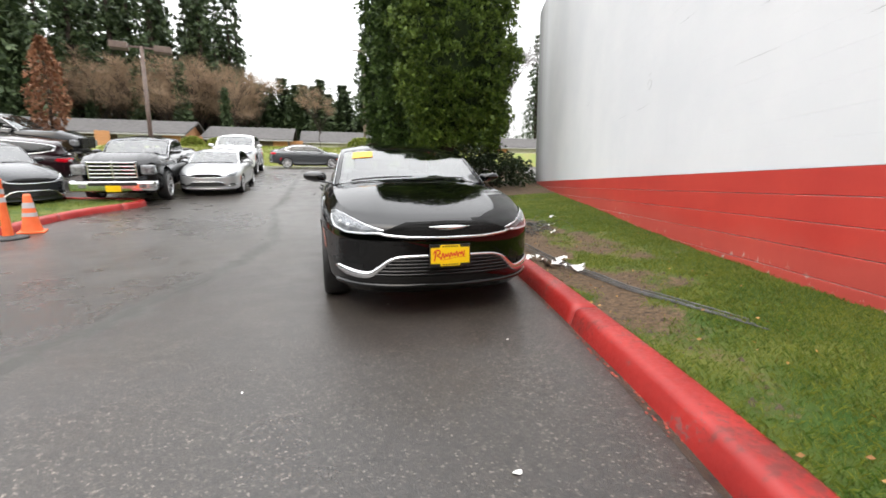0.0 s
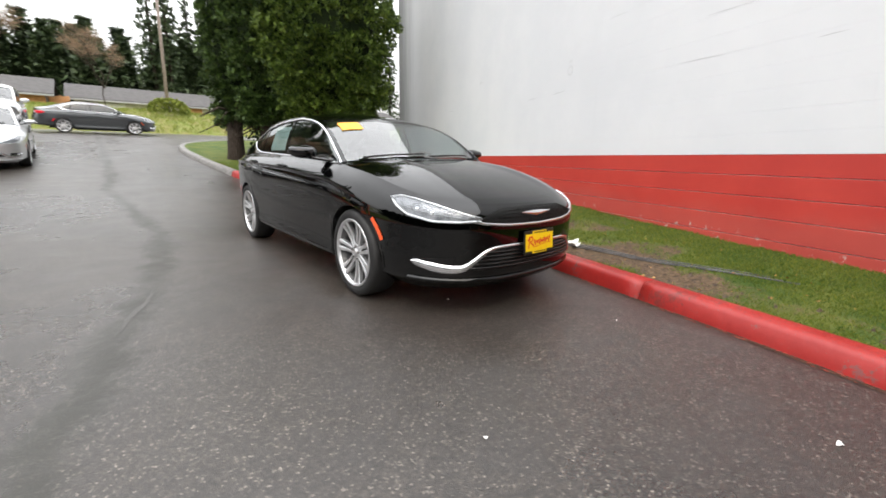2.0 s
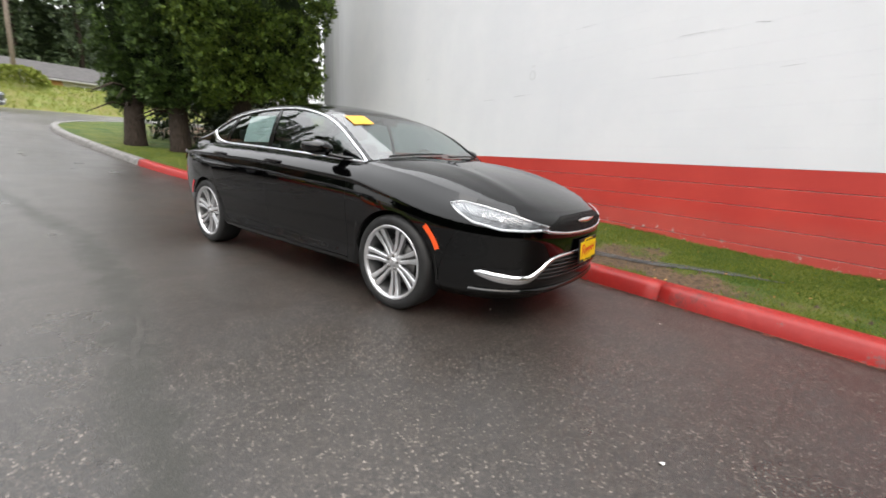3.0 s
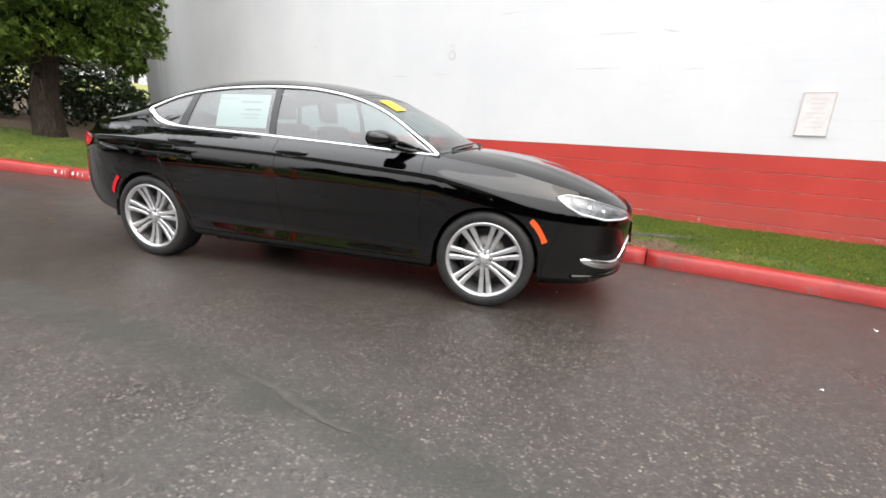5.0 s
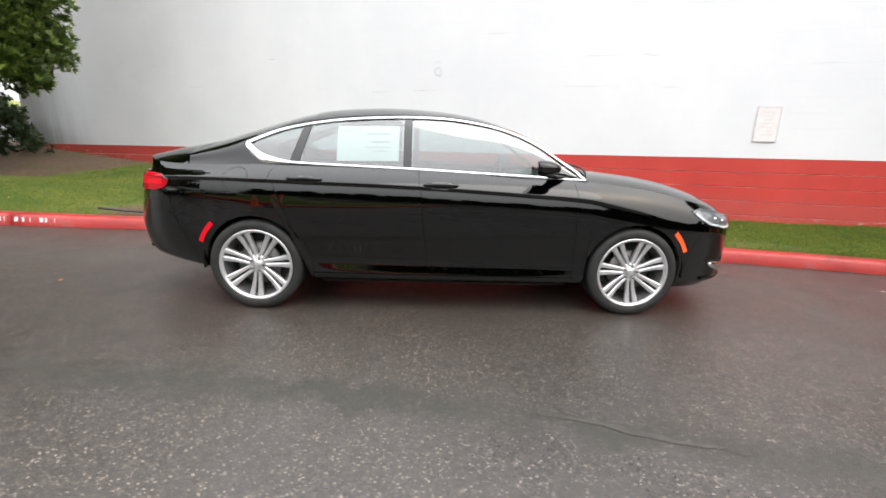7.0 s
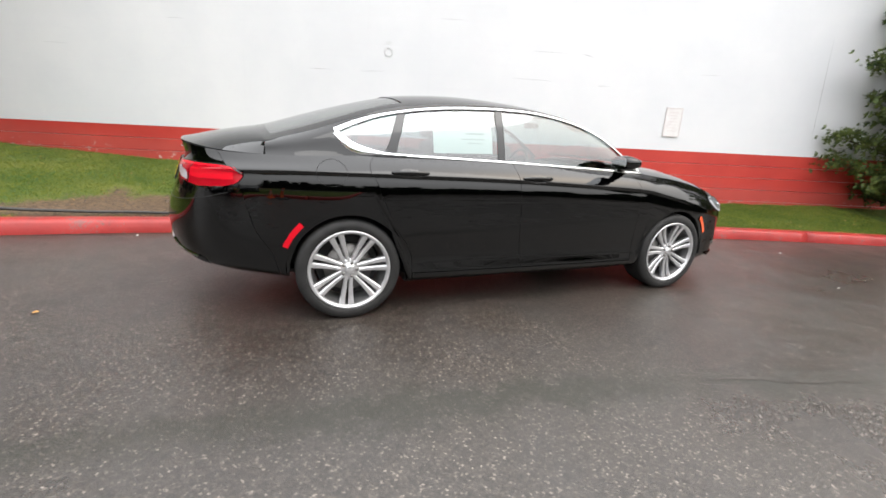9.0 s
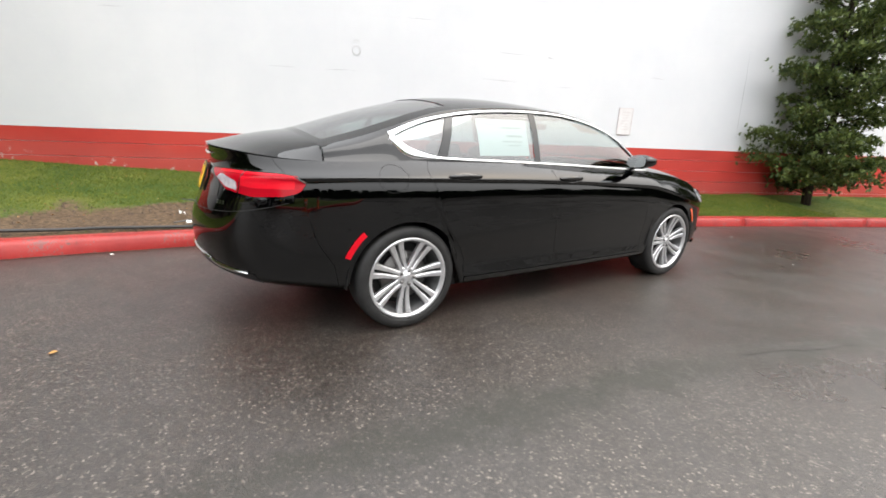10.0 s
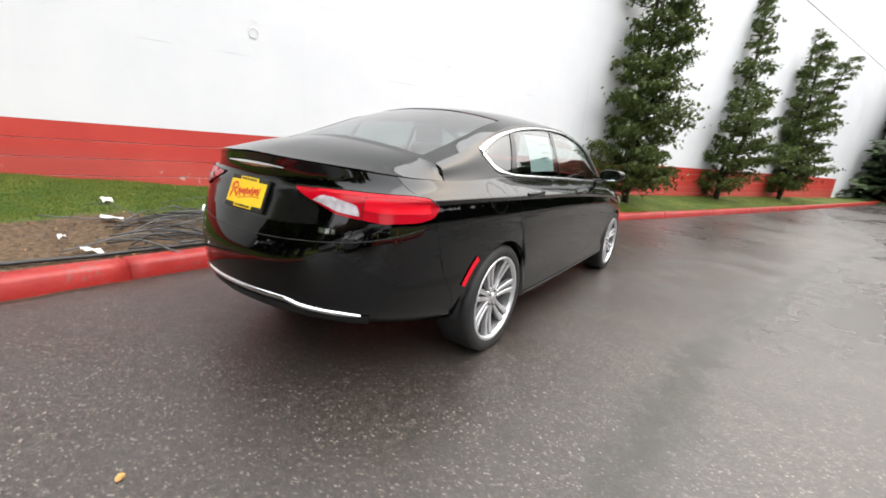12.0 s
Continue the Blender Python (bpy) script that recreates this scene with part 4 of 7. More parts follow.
def build_front(car):
    # head lamps
    a0, a1 = 2.15, 6.35
    top = lambda s: level_at(a0 + (a1 - a0) * s, np.interp(s, [0, .35, .7, .9, 1], [.680, .738, .785, .805, .79]))
    bot = lambda s: level_at(a0 + (a1 - a0) * s, np.interp(s, [0, .2, .5, .75, .9, 1], [.655, .648, .652, .682, .735, .785]))
    of = lambda s: a0 + (a1 - a0) * s
    v, f = patch(of, bot, top, 36, 9, 0.003)
    lamps = one_side("head_lamp", "silver head lamp with a milky white light bar", v, f, C["lamp"], car)
    for lamp, s in zip(lamps, (-1, 1)):
        v, f = patch(of, bot, top, 36, 9, 0.013)
        cov = one_side("lamp_cover", "", v, f, C["cover"], lamp, (s,))[0]
        cov.visible_shadow = False
        pts = [(of(q), bot(q) + 0.06) for q in np.linspace(0.0, .97, 40)]
        v, f = skin_ribbon(pts, 0.013, 0.010)
        one_side("light_bar", "", v, f, C["led"], lamp, (s,))
        pts = [(of(q), 0.55 * bot(q) + 0.45 * top(q)) for q in np.linspace(.15, .8, 24)]
        v, f = skin_ribbon(pts, 0.010, 0.006)
        one_side("lamp_rib", "", v, f, C["lamp"], lamp, (s,))
        pts = [(of(q), top(q) - 0.02) for q in np.linspace(0.0, 1.0, 40)]
        v, f = skin_ribbon(pts, [0.013 - 0.007 * k / 39 for k in range(40)], 0.015)
        one_side("lamp_trim", "", v, f, C["chrome"], lamp, (s,))
        for w in (.5, .68):
            p, nn = skin(of(w), 0.5 * (bot(w) + top(w))), skin_normal(of(w), 0.5 * (bot(w) + top(w)))
            bm = bmesh.new()
            bmesh.ops.create_uvsphere(bm, u_segments=16, v_segments=10, radius=0.019)
            for q in bm.verts:
                q.co = Vector((q.co.x * 1.0 + p[0] + nn[0] * -0.008, q.co.y + p[1] + nn[1] * -0.008, q.co.z * 0.9 + p[2]))
                q.co.x *= -s
            part("projector", mesh_of("projector", bm, C["chrome"], True), lamp)
    # upper grille between the lamps
    top_g = lambda s: level_at(2.2 * (s), np.interp(s, [0, .6, 1], [.742, .735, .675]))
    bot_g = lambda s: level_at(2.2 * (s), np.interp(s, [0, .5, .85, 1], [.632, .637, .652, .66]))
    v, f = patch(lambda s: 2.2 * s, bot_g, top_g, 26, 8, 0.003)
    part("upper_grille", mirrored("upper_grille", v, f, C["mesh"]), car, "black mesh grille")
    bars = []
    for t in (0.2, 0.4, 0.6, 0.8):
        pts = [(2.1 * s, bot_g(s) + (top_g(s) - bot_g(s)) * t) for s in np.linspace(0, 1, 24)]
        v, f = skin_ribbon(pts, 0.006, 0.007)
        bars.append(part("grille_bar", mirrored("grille_bar", v, f, C["mesh"]), car))
    pts = [(2.5 * s, bot_g(min(1, s * 1.1)) - 0.06) for s in np.linspace(0, 1, 30)]
    v, f = skin_ribbon(pts, 0.02, 0.012)
    part("grille_trim", mirrored("grille_trim", v, f, C["chrome"]), car, "chrome grille moulding")
    # winged badge: plain bright shape
    vs = []
    for s in np.linspace(0, 1, 20):
        zc = .692 + .006 * s
        hw = 0.014 * (1 - s ** 1.6) + 0.001
        a = station_at_x(0.155 * s, 4.8, True) if s > 0 else 0.0
        for t, h in ((-1, 0), (-.5, .008), (.5, .008), (1, 0)):
            vs.append(lifted(a, level_at(a, zc + hw * t), 0.008 + h))
    part("badge", mirrored("badge", vs, grid_faces(20, 4), C["chrome"]), car, "chrome winged badge")
    # lower intake with slats
    of2 = lambda s: 3.0 * s
    zt = lambda s: np.interp(s, [0, .45, .62, .8, 1], [.485, .48, .465, .42, .37])
    zb = lambda s: np.interp(s, [0, .7, 1], [.335, .338, .35])
    v, f = patch(of2, lambda s: level_at(of2(s), zb(s)), lambda s: level_at(of2(s), zt(s)), 30, 10, 0.002)
    part("lower_grille", mirrored("lower_grille", v, f, C["mesh"]), car, "black slatted air intake")
    for k in range(5):
        z = .352 + .026 * k
        smax = 0.95 - 0.075 * k
        pts = [(of2(s), level_at(of2(s), z)) for s in np.linspace(0, smax, 26)]
        v, f = skin_ribbon(pts, 0.014, 0.012)
        part("grille_slat", mirrored("grille_slat", v, f, C["gloss"]), car)
    # bright moulding that drops to the corners
    pts = polyline([(0, .492), (.9, .490), (1.55, .482), (1.95, .455), (2.35, .40), (2.8, .352), (3.4, .345), (4.3, .362), (5.2, .392)], 10)
    n = len(pts)
    wd = [float(np.interp(i / (n - 1), [0, .3, .5, .72, .86, .97, 1], [.022, .022, .036, .058, .062, .045, .010])) for i in range(n)]
    v, f = skin_ribbon(pts, wd, 0.013)
    part("bumper_trim", mirrored("bumper_trim", v, f, C["chrome"]), car, "chrome bumper moulding")
    v, f = patch(lambda s: 3.2 + 1.9 * s, lambda s: level_at(3.2 + 1.9 * s, .372 + .03 * s), lambda s: level_at(3.2 + 1.9 * s, .425 - .01 * s), 14, 4, 0.002)
    one_side("fog_recess", "", v, f, C["mesh"], car)
    pts = [(5.4 * s, level_at(5.4 * s, .262 + .01 * s)) for s in np.linspace(0, 1, 40)]
    v, f = skin_ribbon(pts, 0.03, 0.02)
    part("chin_lip", mirrored("chin_lip", v, f, C["paint"]), car)
    # side markers
    for nm, key, yy, col in (("front_marker", "amber", -1.70, "amber side reflector"), ("rear_marker", "redlens", 1.70, "red side reflector")):
        sg = -1 if yy < 0 else 1
        vs = []
        for t in np.linspace(0, 1, 12):
            w = radians(14 + 24 * t)
            for r in (0.398, 0.432):
                y, z = sg * (HUB_Y + math.cos(w + 0.16) * r), HUB_Z + math.sin(w + 0.16) * r
                a = station_of(y, 3)
                vs.append(lifted(a, level_at(a, z), 0.006))
        one_side(nm, col, vs, grid_faces(12, 2), C[key], car)


def build_rear(car):
    of = lambda s: 26 - (26 - 20.35) * (0.32 + 0.68 * s)
    top = lambda s: level_at(of(s), np.interp(s, [0, .35, .8, .94, 1], [.962, .968, .962, .952, .93]))
    bot = lambda s: level_at(of(s), np.interp(s, [0, .3, .6, .85, .96, 1], [.945, .86, .838, .848, .868, .905]))
    v, f = patch(of, bot, top, 34, 10, 0.008)
    lamps = one_side("tail_lamp", "glossy red tail lamp with a clear reversing lens", v, f, C["red"], car)
    for lamp, s in zip(lamps, (-1, 1)):
        w0 = lambda q: .14 + .30 * q
        v, f = patch(lambda q: of(w0(q)), lambda q: bot(w0(q)) + .03, lambda q: bot(w0(q)) + (top(w0(q)) - bot(w0(q))) * (.06 + .34 * min(1, q * 5) * (1 - q) ** .5), 18, 5, 0.0115)
        one_side("reversing_lens", "", v, f, C["clearlens"], lamp, (s,))
        w1 = lambda q: .16 + .80 * q
        v, f = patch(lambda q: of(w1(q)), lambda q: bot(w1(q)) + (top(w1(q)) - bot(w1(q))) * .64, lambda q: bot(w1(q)) + (top(w1(q)) - bot(w1(q))) * .86, 22, 5, 0.0105)
        one_side("reflector", "", v, f, C["redlens"], lamp, (s,))
        w2 = lambda q: .47 + .46 * q
        v, f = patch(lambda q: of(w2(q)), lambda q: bot(w2(q)) + (top(w2(q)) - bot(w2(q))) * .10, lambda q: bot(w2(q)) + (top(w2(q)) - bot(w2(q))) * .40, 18, 5, 0.0105)
        one_side("reflector", "", v, f, C["redlens"], lamp, (s,))
        v, f = skin_ribbon([(of(.455 + .05 * q), bot(.455) + (top(.455) - bot(.455)) * q) for q in np.linspace(0, 1, 8)], 0.004, 0.013)
        one_side("lamp_split", "", v, f, C["gloss"], lamp, (s,))
        pts = [(of(q), top(q) - .05) for q in np.linspace(0, 1, 24)]
        v, f = skin_ribbon(pts, 0.008, 0.014)
        one_side("lamp_rim", "", v, f, C["gloss"], lamp, (s,))
    # plate recess, winged badge, letters as bars
    a = lambda s: 26 - 2.5 * s
    v, f = patch(a, lambda s: level_at(a(s), .79 + .02 * s ** 4), lambda s: level_at(a(s), .975 - .10 * s ** 5), 24, 8, 0.002)
    part("plate_panel", mirrored("plate_panel", v, f, C["gloss"]), car)
    vs = []
    for s in np.linspace(0, 1, 20):
        hw = 0.012 * (1 - s ** 1.6) + 0.001
        aa = 26 - 2.2 * s * 0.62
        for t, h in ((-1, 0), (-.5, .008), (.5, .008), (1, 0)):
            vs.append(lifted(aa, level_at(aa, 1.03 + .004 * s + hw * t), 0.008 + h))
    part("badge", mirrored("badge", vs, grid_faces(20, 4), C["chrome"]), car, "chrome winged badge")
    for k in range(3):
        aa = 23.05 + 0.14 * k
        v, f = patch(lambda s: aa + 0.10 * s, lambda s: level_at(aa + .1 * s, .775), lambda s: level_at(aa + .1 * s, .797), 4, 3, 0.006)
        one_side("model_letter", "small chrome letter bar", v, f, C["chrome"], car, (1,))
    # lower bright moulding and dark diffuser
    pts = polyline([(26, .452), (25.0, .449), (24.2, .441), (23.85, .42), (23.4, .408), (22.9, .402), (22.35, .40)], 8)
    n = len(pts)
    v, f = skin_ribbon(pts, [0.022] * (n - 8) + [0.022 - 0.002 * i for i in range(8)], 0.013)
    part("bumper_trim", mirrored("bumper_trim", v, f, C["chrome"]), car, "chrome bumper moulding")
    v, f = patch(lambda s: 26 - 3.9 * s, lambda s: 0.05, lambda s: level_at(26 - 3.9 * s, .425 - .03 * s), 30, 5, 0.003)
    part("diffuser", mirrored("diffuser", v, f, C["dark"]), car)
    pts = [(26 - 5.2 * s, level_at(26 - 5.2 * s, .715 + .02 * s + .08 * s ** 3)) for s in np.linspace(0, 1, 40)]
    v, f = skin_ribbon(pts, 0.004, 0.0015)
    part("panel_joint", mirrored("panel_joint", v, f, C["dark"]), car)
    # fuel flap
    vs = []
    for k in range(41):
        w = 2 * math.pi * k / 40
        for r in (0.0893, 0.0912):
            y, z = 1.475 + r * math.cos(w), .945 + r * 0.86 * math.sin(w)
            aa = station_of(y, 4)
            vs.append(lifted(aa, level_at(aa, z), 0.003))
    one_side("fuel_flap", "round fuel flap joint", vs, grid_faces(41, 2), C["dark"], car, (1,))


def plate(car, y, z, tilt, facing, name):
    """A dealer's plate: yellow sheet in a black frame, red script drawn as bars."""
    base = part(name, box_mesh(name, (0.315, 0.012, 0.165), C["blackink"], 0.004), car, "yellow dealer plate with red script bars in a black frame", pose(0, y, z, tilt, 0, 0))
    f = -1 if facing < 0 else 1
    part("plate_sheet", box_mesh("plate_sheet", (0.296, 0.006, 0.118), C["yellow"], 0.002, (0, f * 0.006, 0)), base)
    for zz in (0.067, -0.067):
        part("frame_tab", box_mesh("frame_tab", (0.15, 0.005, 0.022), C["yellow"], 0.002, (0, f * 0.0065, zz)), base)
    for zz, x0 in ((0.067, 0), (-0.067, 0)):
        for k in range(6):
            part("small_letter", box_mesh("small_letter", (0.014, 0.002, 0.010), C["blackink"], 0, (-0.052 + 0.021 * k, f * 0.0096, zz)), base)
    # flowing red script, drawn as plain strokes
    def stroke(pts, w0):
        vs = []
        c = catmull(pts, 6)
        for i, p in enumerate(c):
            d = c[min(i + 1, len(c) - 1)] - c[max(i - 1, 0)]
            d = d / (np.linalg.norm(d) + 1e-9)
            q = np.array((-d[1], d[0])) * w0 * 0.5
            for sgn in (-1, 1):
                vs.append(((p[0] + q[0] * sgn) * -f, f * 0.0102, p[1] + q[1] * sgn))
        part("script_bar", raw("script_bar", vs, grid_faces(len(c), 2, 0, f > 0), C["redink"]), base)

    stroke([(-.128, .012), (-.112, .036), (-.085, .038), (-.078, .018), (-.1, .004), (-.082, -.012), (-.066, -.03)], 0.010)
    stroke([(-.108, .03), (-.116, -.01), (-.125, -.04)], 0.010)
    wave = [(-.068 + .0105 * k, (-.018, .012)[k % 2] + .0011 * k + .006 * math.sin(k * 1.9)) for k in range(18)]
    stroke(wave, 0.008)
    stroke([(-.06, -.034), (0, -.024), (.06, -.014), (.12, -.012)], 0.004)


def wheel_meshes():
    # tyre: a turned profile (radius, x) with a rounded shoulder
    prof = [(.250, -.100), (.262, -.110), (.276, -.118), (.298, -.117), (.318, -.110), (.329, -.096), (.333, -.07), (.334, -.03), (.334, .03), (.333, .07), (.329, .096), (.318, .110), (.296, .117), (.262, .118), (.248, .112), (.240, .100)]
    n = 72

    def turn(prof):
        vs = [(x, r * math.cos(2 * math.pi * k / n), r * math.sin(2 * math.pi * k / n)) for k in range(n + 1) for r, x in prof]
        return vs, grid_faces(n + 1, len(prof))

    v, f = turn(prof)
    bm = bmesh.new()
    bv = [bm.verts.new(p) for p in v]
    for q in f:
        bm.faces.new([bv[i] for i in q])
    bmesh.ops.remove_doubles(bm, verts=bm.verts, dist=1e-4)
    bmesh.ops.recalc_face_normals(bm, faces=bm.faces)
    tyre = mesh_of("tyre", bm, C["rubber"], True)
    # rim barrel and lip, outer face towards -x
    v, f = turn([(.252, -.098), (.262, -.106), (.261, -.114), (.254, -.1165), (.246, -.113), (.240, -.106), (.236, -.094)])
    lip = raw("rim", v, f, C["alloy"], True)
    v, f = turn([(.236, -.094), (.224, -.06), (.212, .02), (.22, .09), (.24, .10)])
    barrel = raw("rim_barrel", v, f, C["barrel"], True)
    pieces = []
    count = 7
    for k in range(count):
        w = 2 * math.pi * k / count + 0.19
        for d in (-1, 1):
            path = []
            for i, r in enumerate(np.linspace(0.05, 0.244, 9)):
                t = i / 8
                side = d * (0.0150 + 0.0165 * t ** 1.3)
                xx = -0.083 - 0.022 * t + 0.010 * math.sin(math.pi * t)
                wd = 0.0112 + 0.0085 * t ** 1.5
                path.append((r, side, xx, wd))
            vs = []
            for r, sd, xx, wd in path:
                for q, dx in ((-wd, 0.030), (-wd, 0.004), (-wd * .55, 0.0), (wd * .55, 0.0), (wd, 0.004), (wd, 0.030)):
                    yl, zl = sd + q, r
                    vs.append((xx + dx, yl * math.cos(w) - zl * math.sin(w), yl * math.sin(w) + zl * math.cos(w)))
            fs = grid_faces(9, 6) + [tuple(range(6)), tuple(range(48, 54))[::-1]]
            pieces.append((vs, fs))
    spokes = []
    for k in range(count):
        spokes.append(joined("spoke", pieces[2 * k:2 * k + 2], C["alloy"]))
    v, f = turn([(.0005, -.092), (.02, -.0925), (.027, -.09), (.029, -.084), (.056, -.082), (.068, -.078), (.074, -.066), (.074, -.03)])
    hub = raw("hub", v, f, C["alloy"], True)
    v, f = turn([(.0005, -.0955), (.018, -.0955), (.023, -.093)])
    cap = raw("hub_cap", v, f, C["alloy"], True)
    v, f = turn([(.06, -.03), (.155, -.03), (.157, -.02), (.157, .0), (.06, .0)])
    disc = raw("brake_disc", v, f, C["steel"], True)
    v, f = turn([(.0005, .02), (.2, .02)])
    back = raw("wheel_back", v, f, C["dark"], True)
    nut = tube_mesh("wheel_nut", [(-.094, 0, 0), (-.072, 0, 0)], 0.010, C["steel"], 6)
    return tyre, lip, barrel, spokes, hub, cap, disc, back, nut


WHEEL = wheel_meshes()


def put_wheel(car, x, y, z, spin=0.0, scale=1.0, label=""):
    tyre, lip, barrel, spokes, hub, cap, disc, back, nut = WHEEL
    turn = 0 if x < 0 else 180
    w = new("wheel")
    w.parent = car
    w.matrix_basis = pose(x, y, z, 0, 0, turn) @ pose(0, 0, 0, spin) @ Matrix.Scale(scale, 4)
    part("tyre", tyre, w, "black rubber tyre")
    part("rim", lip, w, "silver alloy rim with paired spokes")
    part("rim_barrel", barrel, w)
    for s in spokes:
        part("spoke", s, w)
    part("hub", hub, w)
    part("hub_cap", cap, w)
    part("brake_disc", disc, w)
    part("wheel_back", back, w)
    for k in range(5):
        q = 2 * math.pi * k / 5 + 0.3
        part("wheel_nut", nut, w, "", pose(0, math.cos(q) * 0.047, math.sin(q) * 0.047))
    return w


def build_details(car, doors):
    # handles
    for pair, yc in ((doors[0], 0.055), (doors[1], 0.995)):
        for ob, s in zip(pair, (-1, 1)):
            a = station_of(yc, 4.1)
            vs = []
            n = 14
            for i in range(n):
                t = i / (n - 1)
                y = yc - 0.122 + 0.244 * t
                aa = station_of(y, 4.1)
                z = (.940 if yc < .5 else .958) + 0.004 * math.sin(math.pi * t)
                p = lifted(aa, level_at(aa, z), 0.0)
                out = 0.040 * math.sin(math.pi * min(1, max(0, t))) ** 0.55
                h = 0.015 * (0.5 + 0.5 * math.sin(math.pi * t) ** 0.5)
                for k in range(8):
                    w = 2 * math.pi * k / 8
                    vs.append((p[0] + out * 0.75 + 0.010 * math.cos(w), y, z + h * math.sin(w)))
            fs = []
            for i in range(n - 1):
                for k in range(8):
                    q = (k + 1) % 8
                    fs.append((i * 8 + k, (i + 1) * 8 + k, (i + 1) * 8 + q, i * 8 + q))
            one_side("door_handle", "", vs, fs, C["paint"], ob, (s,))
            vs = []
            for k in range(25):
                w = 2 * math.pi * k / 24
                y, z = yc + 0.085 * math.cos(w), (.936 if yc < .5 else .954) + 0.024 * math.sin(w)
                aa = station_of(y, 4.1)
                vs.append(lifted(aa, level_at(aa, z), 0.003))
            vs.append(lifted(station_of(yc, 4.1), level_at(station_of(yc, 4.1), .946), 0.001))
            one_side("handle_recess", "", vs, [(k, k + 1, 25) for k in range(24)], C["gloss"], ob, (s,))
    # door mirrors
    for s in (-1, 1):
        bm = bmesh.new()
        bmesh.ops.create_uvsphere(bm, u_segments=28, v_segments=18, radius=1.0)
        for q in bm.verts:
            x, y, z = q.co
            back = max(0.0, y)
            q.co = Vector((0.118 * math.copysign(abs(x) ** 0.8, x), (0.05 * min(1.0, 1.6 * y) if y > 0 else 0.105 * y), 0.056 * math.copysign(abs(z) ** 0.7, z) * (1 - 0.18 * max(0.0, x * s)) * (1 + 0.25 * min(0.0, y))))
        bmesh.ops.transform(bm, matrix=pose(s * 0.975, -0.645, 1.076, 0, s * -4, s * 12), verts=bm.verts)
        ob = part("door_mirror", mesh_of("door_mirror", bm, C["paint"], True), car)
        vs = []
        for i, (x, y, z, wy, wz) in enumerate([(0.775, -.80, 1.005, .07, .016), (.83, -.755, 1.012, .055, .013), (.88, -.71, 1.022, .05, .014), (.93, -.685, 1.033, .05, .016)]):
            for k in range(10):
                w = 2 * math.pi * k / 10
                vs.append((x, y + wy * math.cos(w), z + wz * math.sin(w)))
        fs = [(i * 10 + k, i * 10 + (k + 1) % 10, (i + 1) * 10 + (k + 1) % 10, (i + 1) * 10 + k) for i in range(3) for k in range(10)]
        part("mirror_arm", raw("mirror_arm", [(x * s, y, z) for x, y, z in vs], fs, C["gloss"], True), ob)
        bm = bmesh.new()
        bmesh.ops.create_circle(bm, cap_ends=True, segments=28, radius=1.0)
        for q in bm.verts:
            x, y, _ = q.co
            q.co = Vector((0.100 * math.copysign(abs(x) ** 0.7, x), 0.0515, 0.046 * math.copysign(abs(y) ** 0.7, y)))
        bmesh.ops.transform(bm, matrix=pose(s * 0.975, -0.645, 1.076, 0, s * -4, s * 12), verts=bm.verts)
        part("mirror_glass", mesh_of("mirror_glass", bm, mat("mirror_glass", (0.8, 0.83, 0.84), 0.02, 1.0)), ob)
    # wipers
    for x0, x1 in ((-0.62, -0.02), (0.0, 0.56)):
        pts = [(x, -1.115 + .15 * (x / .79) ** 2 - 0.02 + 0.05 * i / 9, 0) for i, x in enumerate(np.linspace(x0, x1, 10))]
        pts = [(x, y, top_pt(x / rail_x(y), y)[2] + 0.012) for x, y, _ in pts]
        part("wiper", tube_mesh("wiper", pts, 0.008, C["dark"], 6), car, "black wiper blade")
    # interior: dash, wheel, seats
    bm = bmesh.new()
    box(bm, -.70, .70, -1.02, -.62, .62, .985, 0.06)
    part("dashboard", mesh_of("dashboard", bm, C["cloth"], True), car)
    v, f = tube([(-0 + .36 + .18 * math.cos(w), -.50 - .05 * math.sin(w), .93 + .17 * math.sin(w)) for w in np.linspace(0, 2 * math.pi, 33)], 0.014, 8)
    part("steering_wheel", raw("steering_wheel", v, f, C["dark"], True), car)
    for s in (-1, 1):
        bm = bmesh.new()
        box(bm, s * .37 - .24, s * .37 + .24, -.28, .24, .42, .58, 0.06)
        box(bm, s * .37 - .24, s * .37 + .24, -.07, .07, .0, .62, 0.06, pose(0, .26, .54, -17) )
        box(bm, s * .37 - .13, s * .37 + .13, -.045, .045, .0, .20, 0.04, pose(0, .465, 1.165, -8))
        part("front_seat", mesh_of("front_seat", bm, C["cloth"], True), car, "black cloth front seat")
    bm = bmesh.new()
    box(bm, -.62, .62, .62, 1.12, .40, .56, 0.06)
    box(bm, -.62, .62, -.07, .07, .0, .60, 0.06, pose(0, 1.17, .52, -24))
    for x in (-.36, .36):
        box(bm, x - .12, x + .12, -.04, .04, 0, .14, 0.03, pose(0, 1.42, 1.07, -14))
    part("rear_seat", mesh_of("rear_seat", bm, C["cloth"], True), car, "black cloth rear bench")
    bm = bmesh.new()
    box(bm, -.66, .66, 1.36, 1.86, 1.03, 1.06, 0.01)
    part("parcel_shelf", mesh_of("parcel_shelf", bm, C["cloth"]), car)
    bm = bmesh.new()
    box(bm, -.09, .09, -.05, .0, 1.30, 1.35, 0.012, pose(0, -.38, 0))
    part("rear_view_mirror", mesh_of("rear_view_mirror", bm, C["dark"]), car)
    # papers on the glass
    def on_glass(y, z, off):
        return np.array(side_pt(y, z, off)) * np.array((-1, 1, 1))
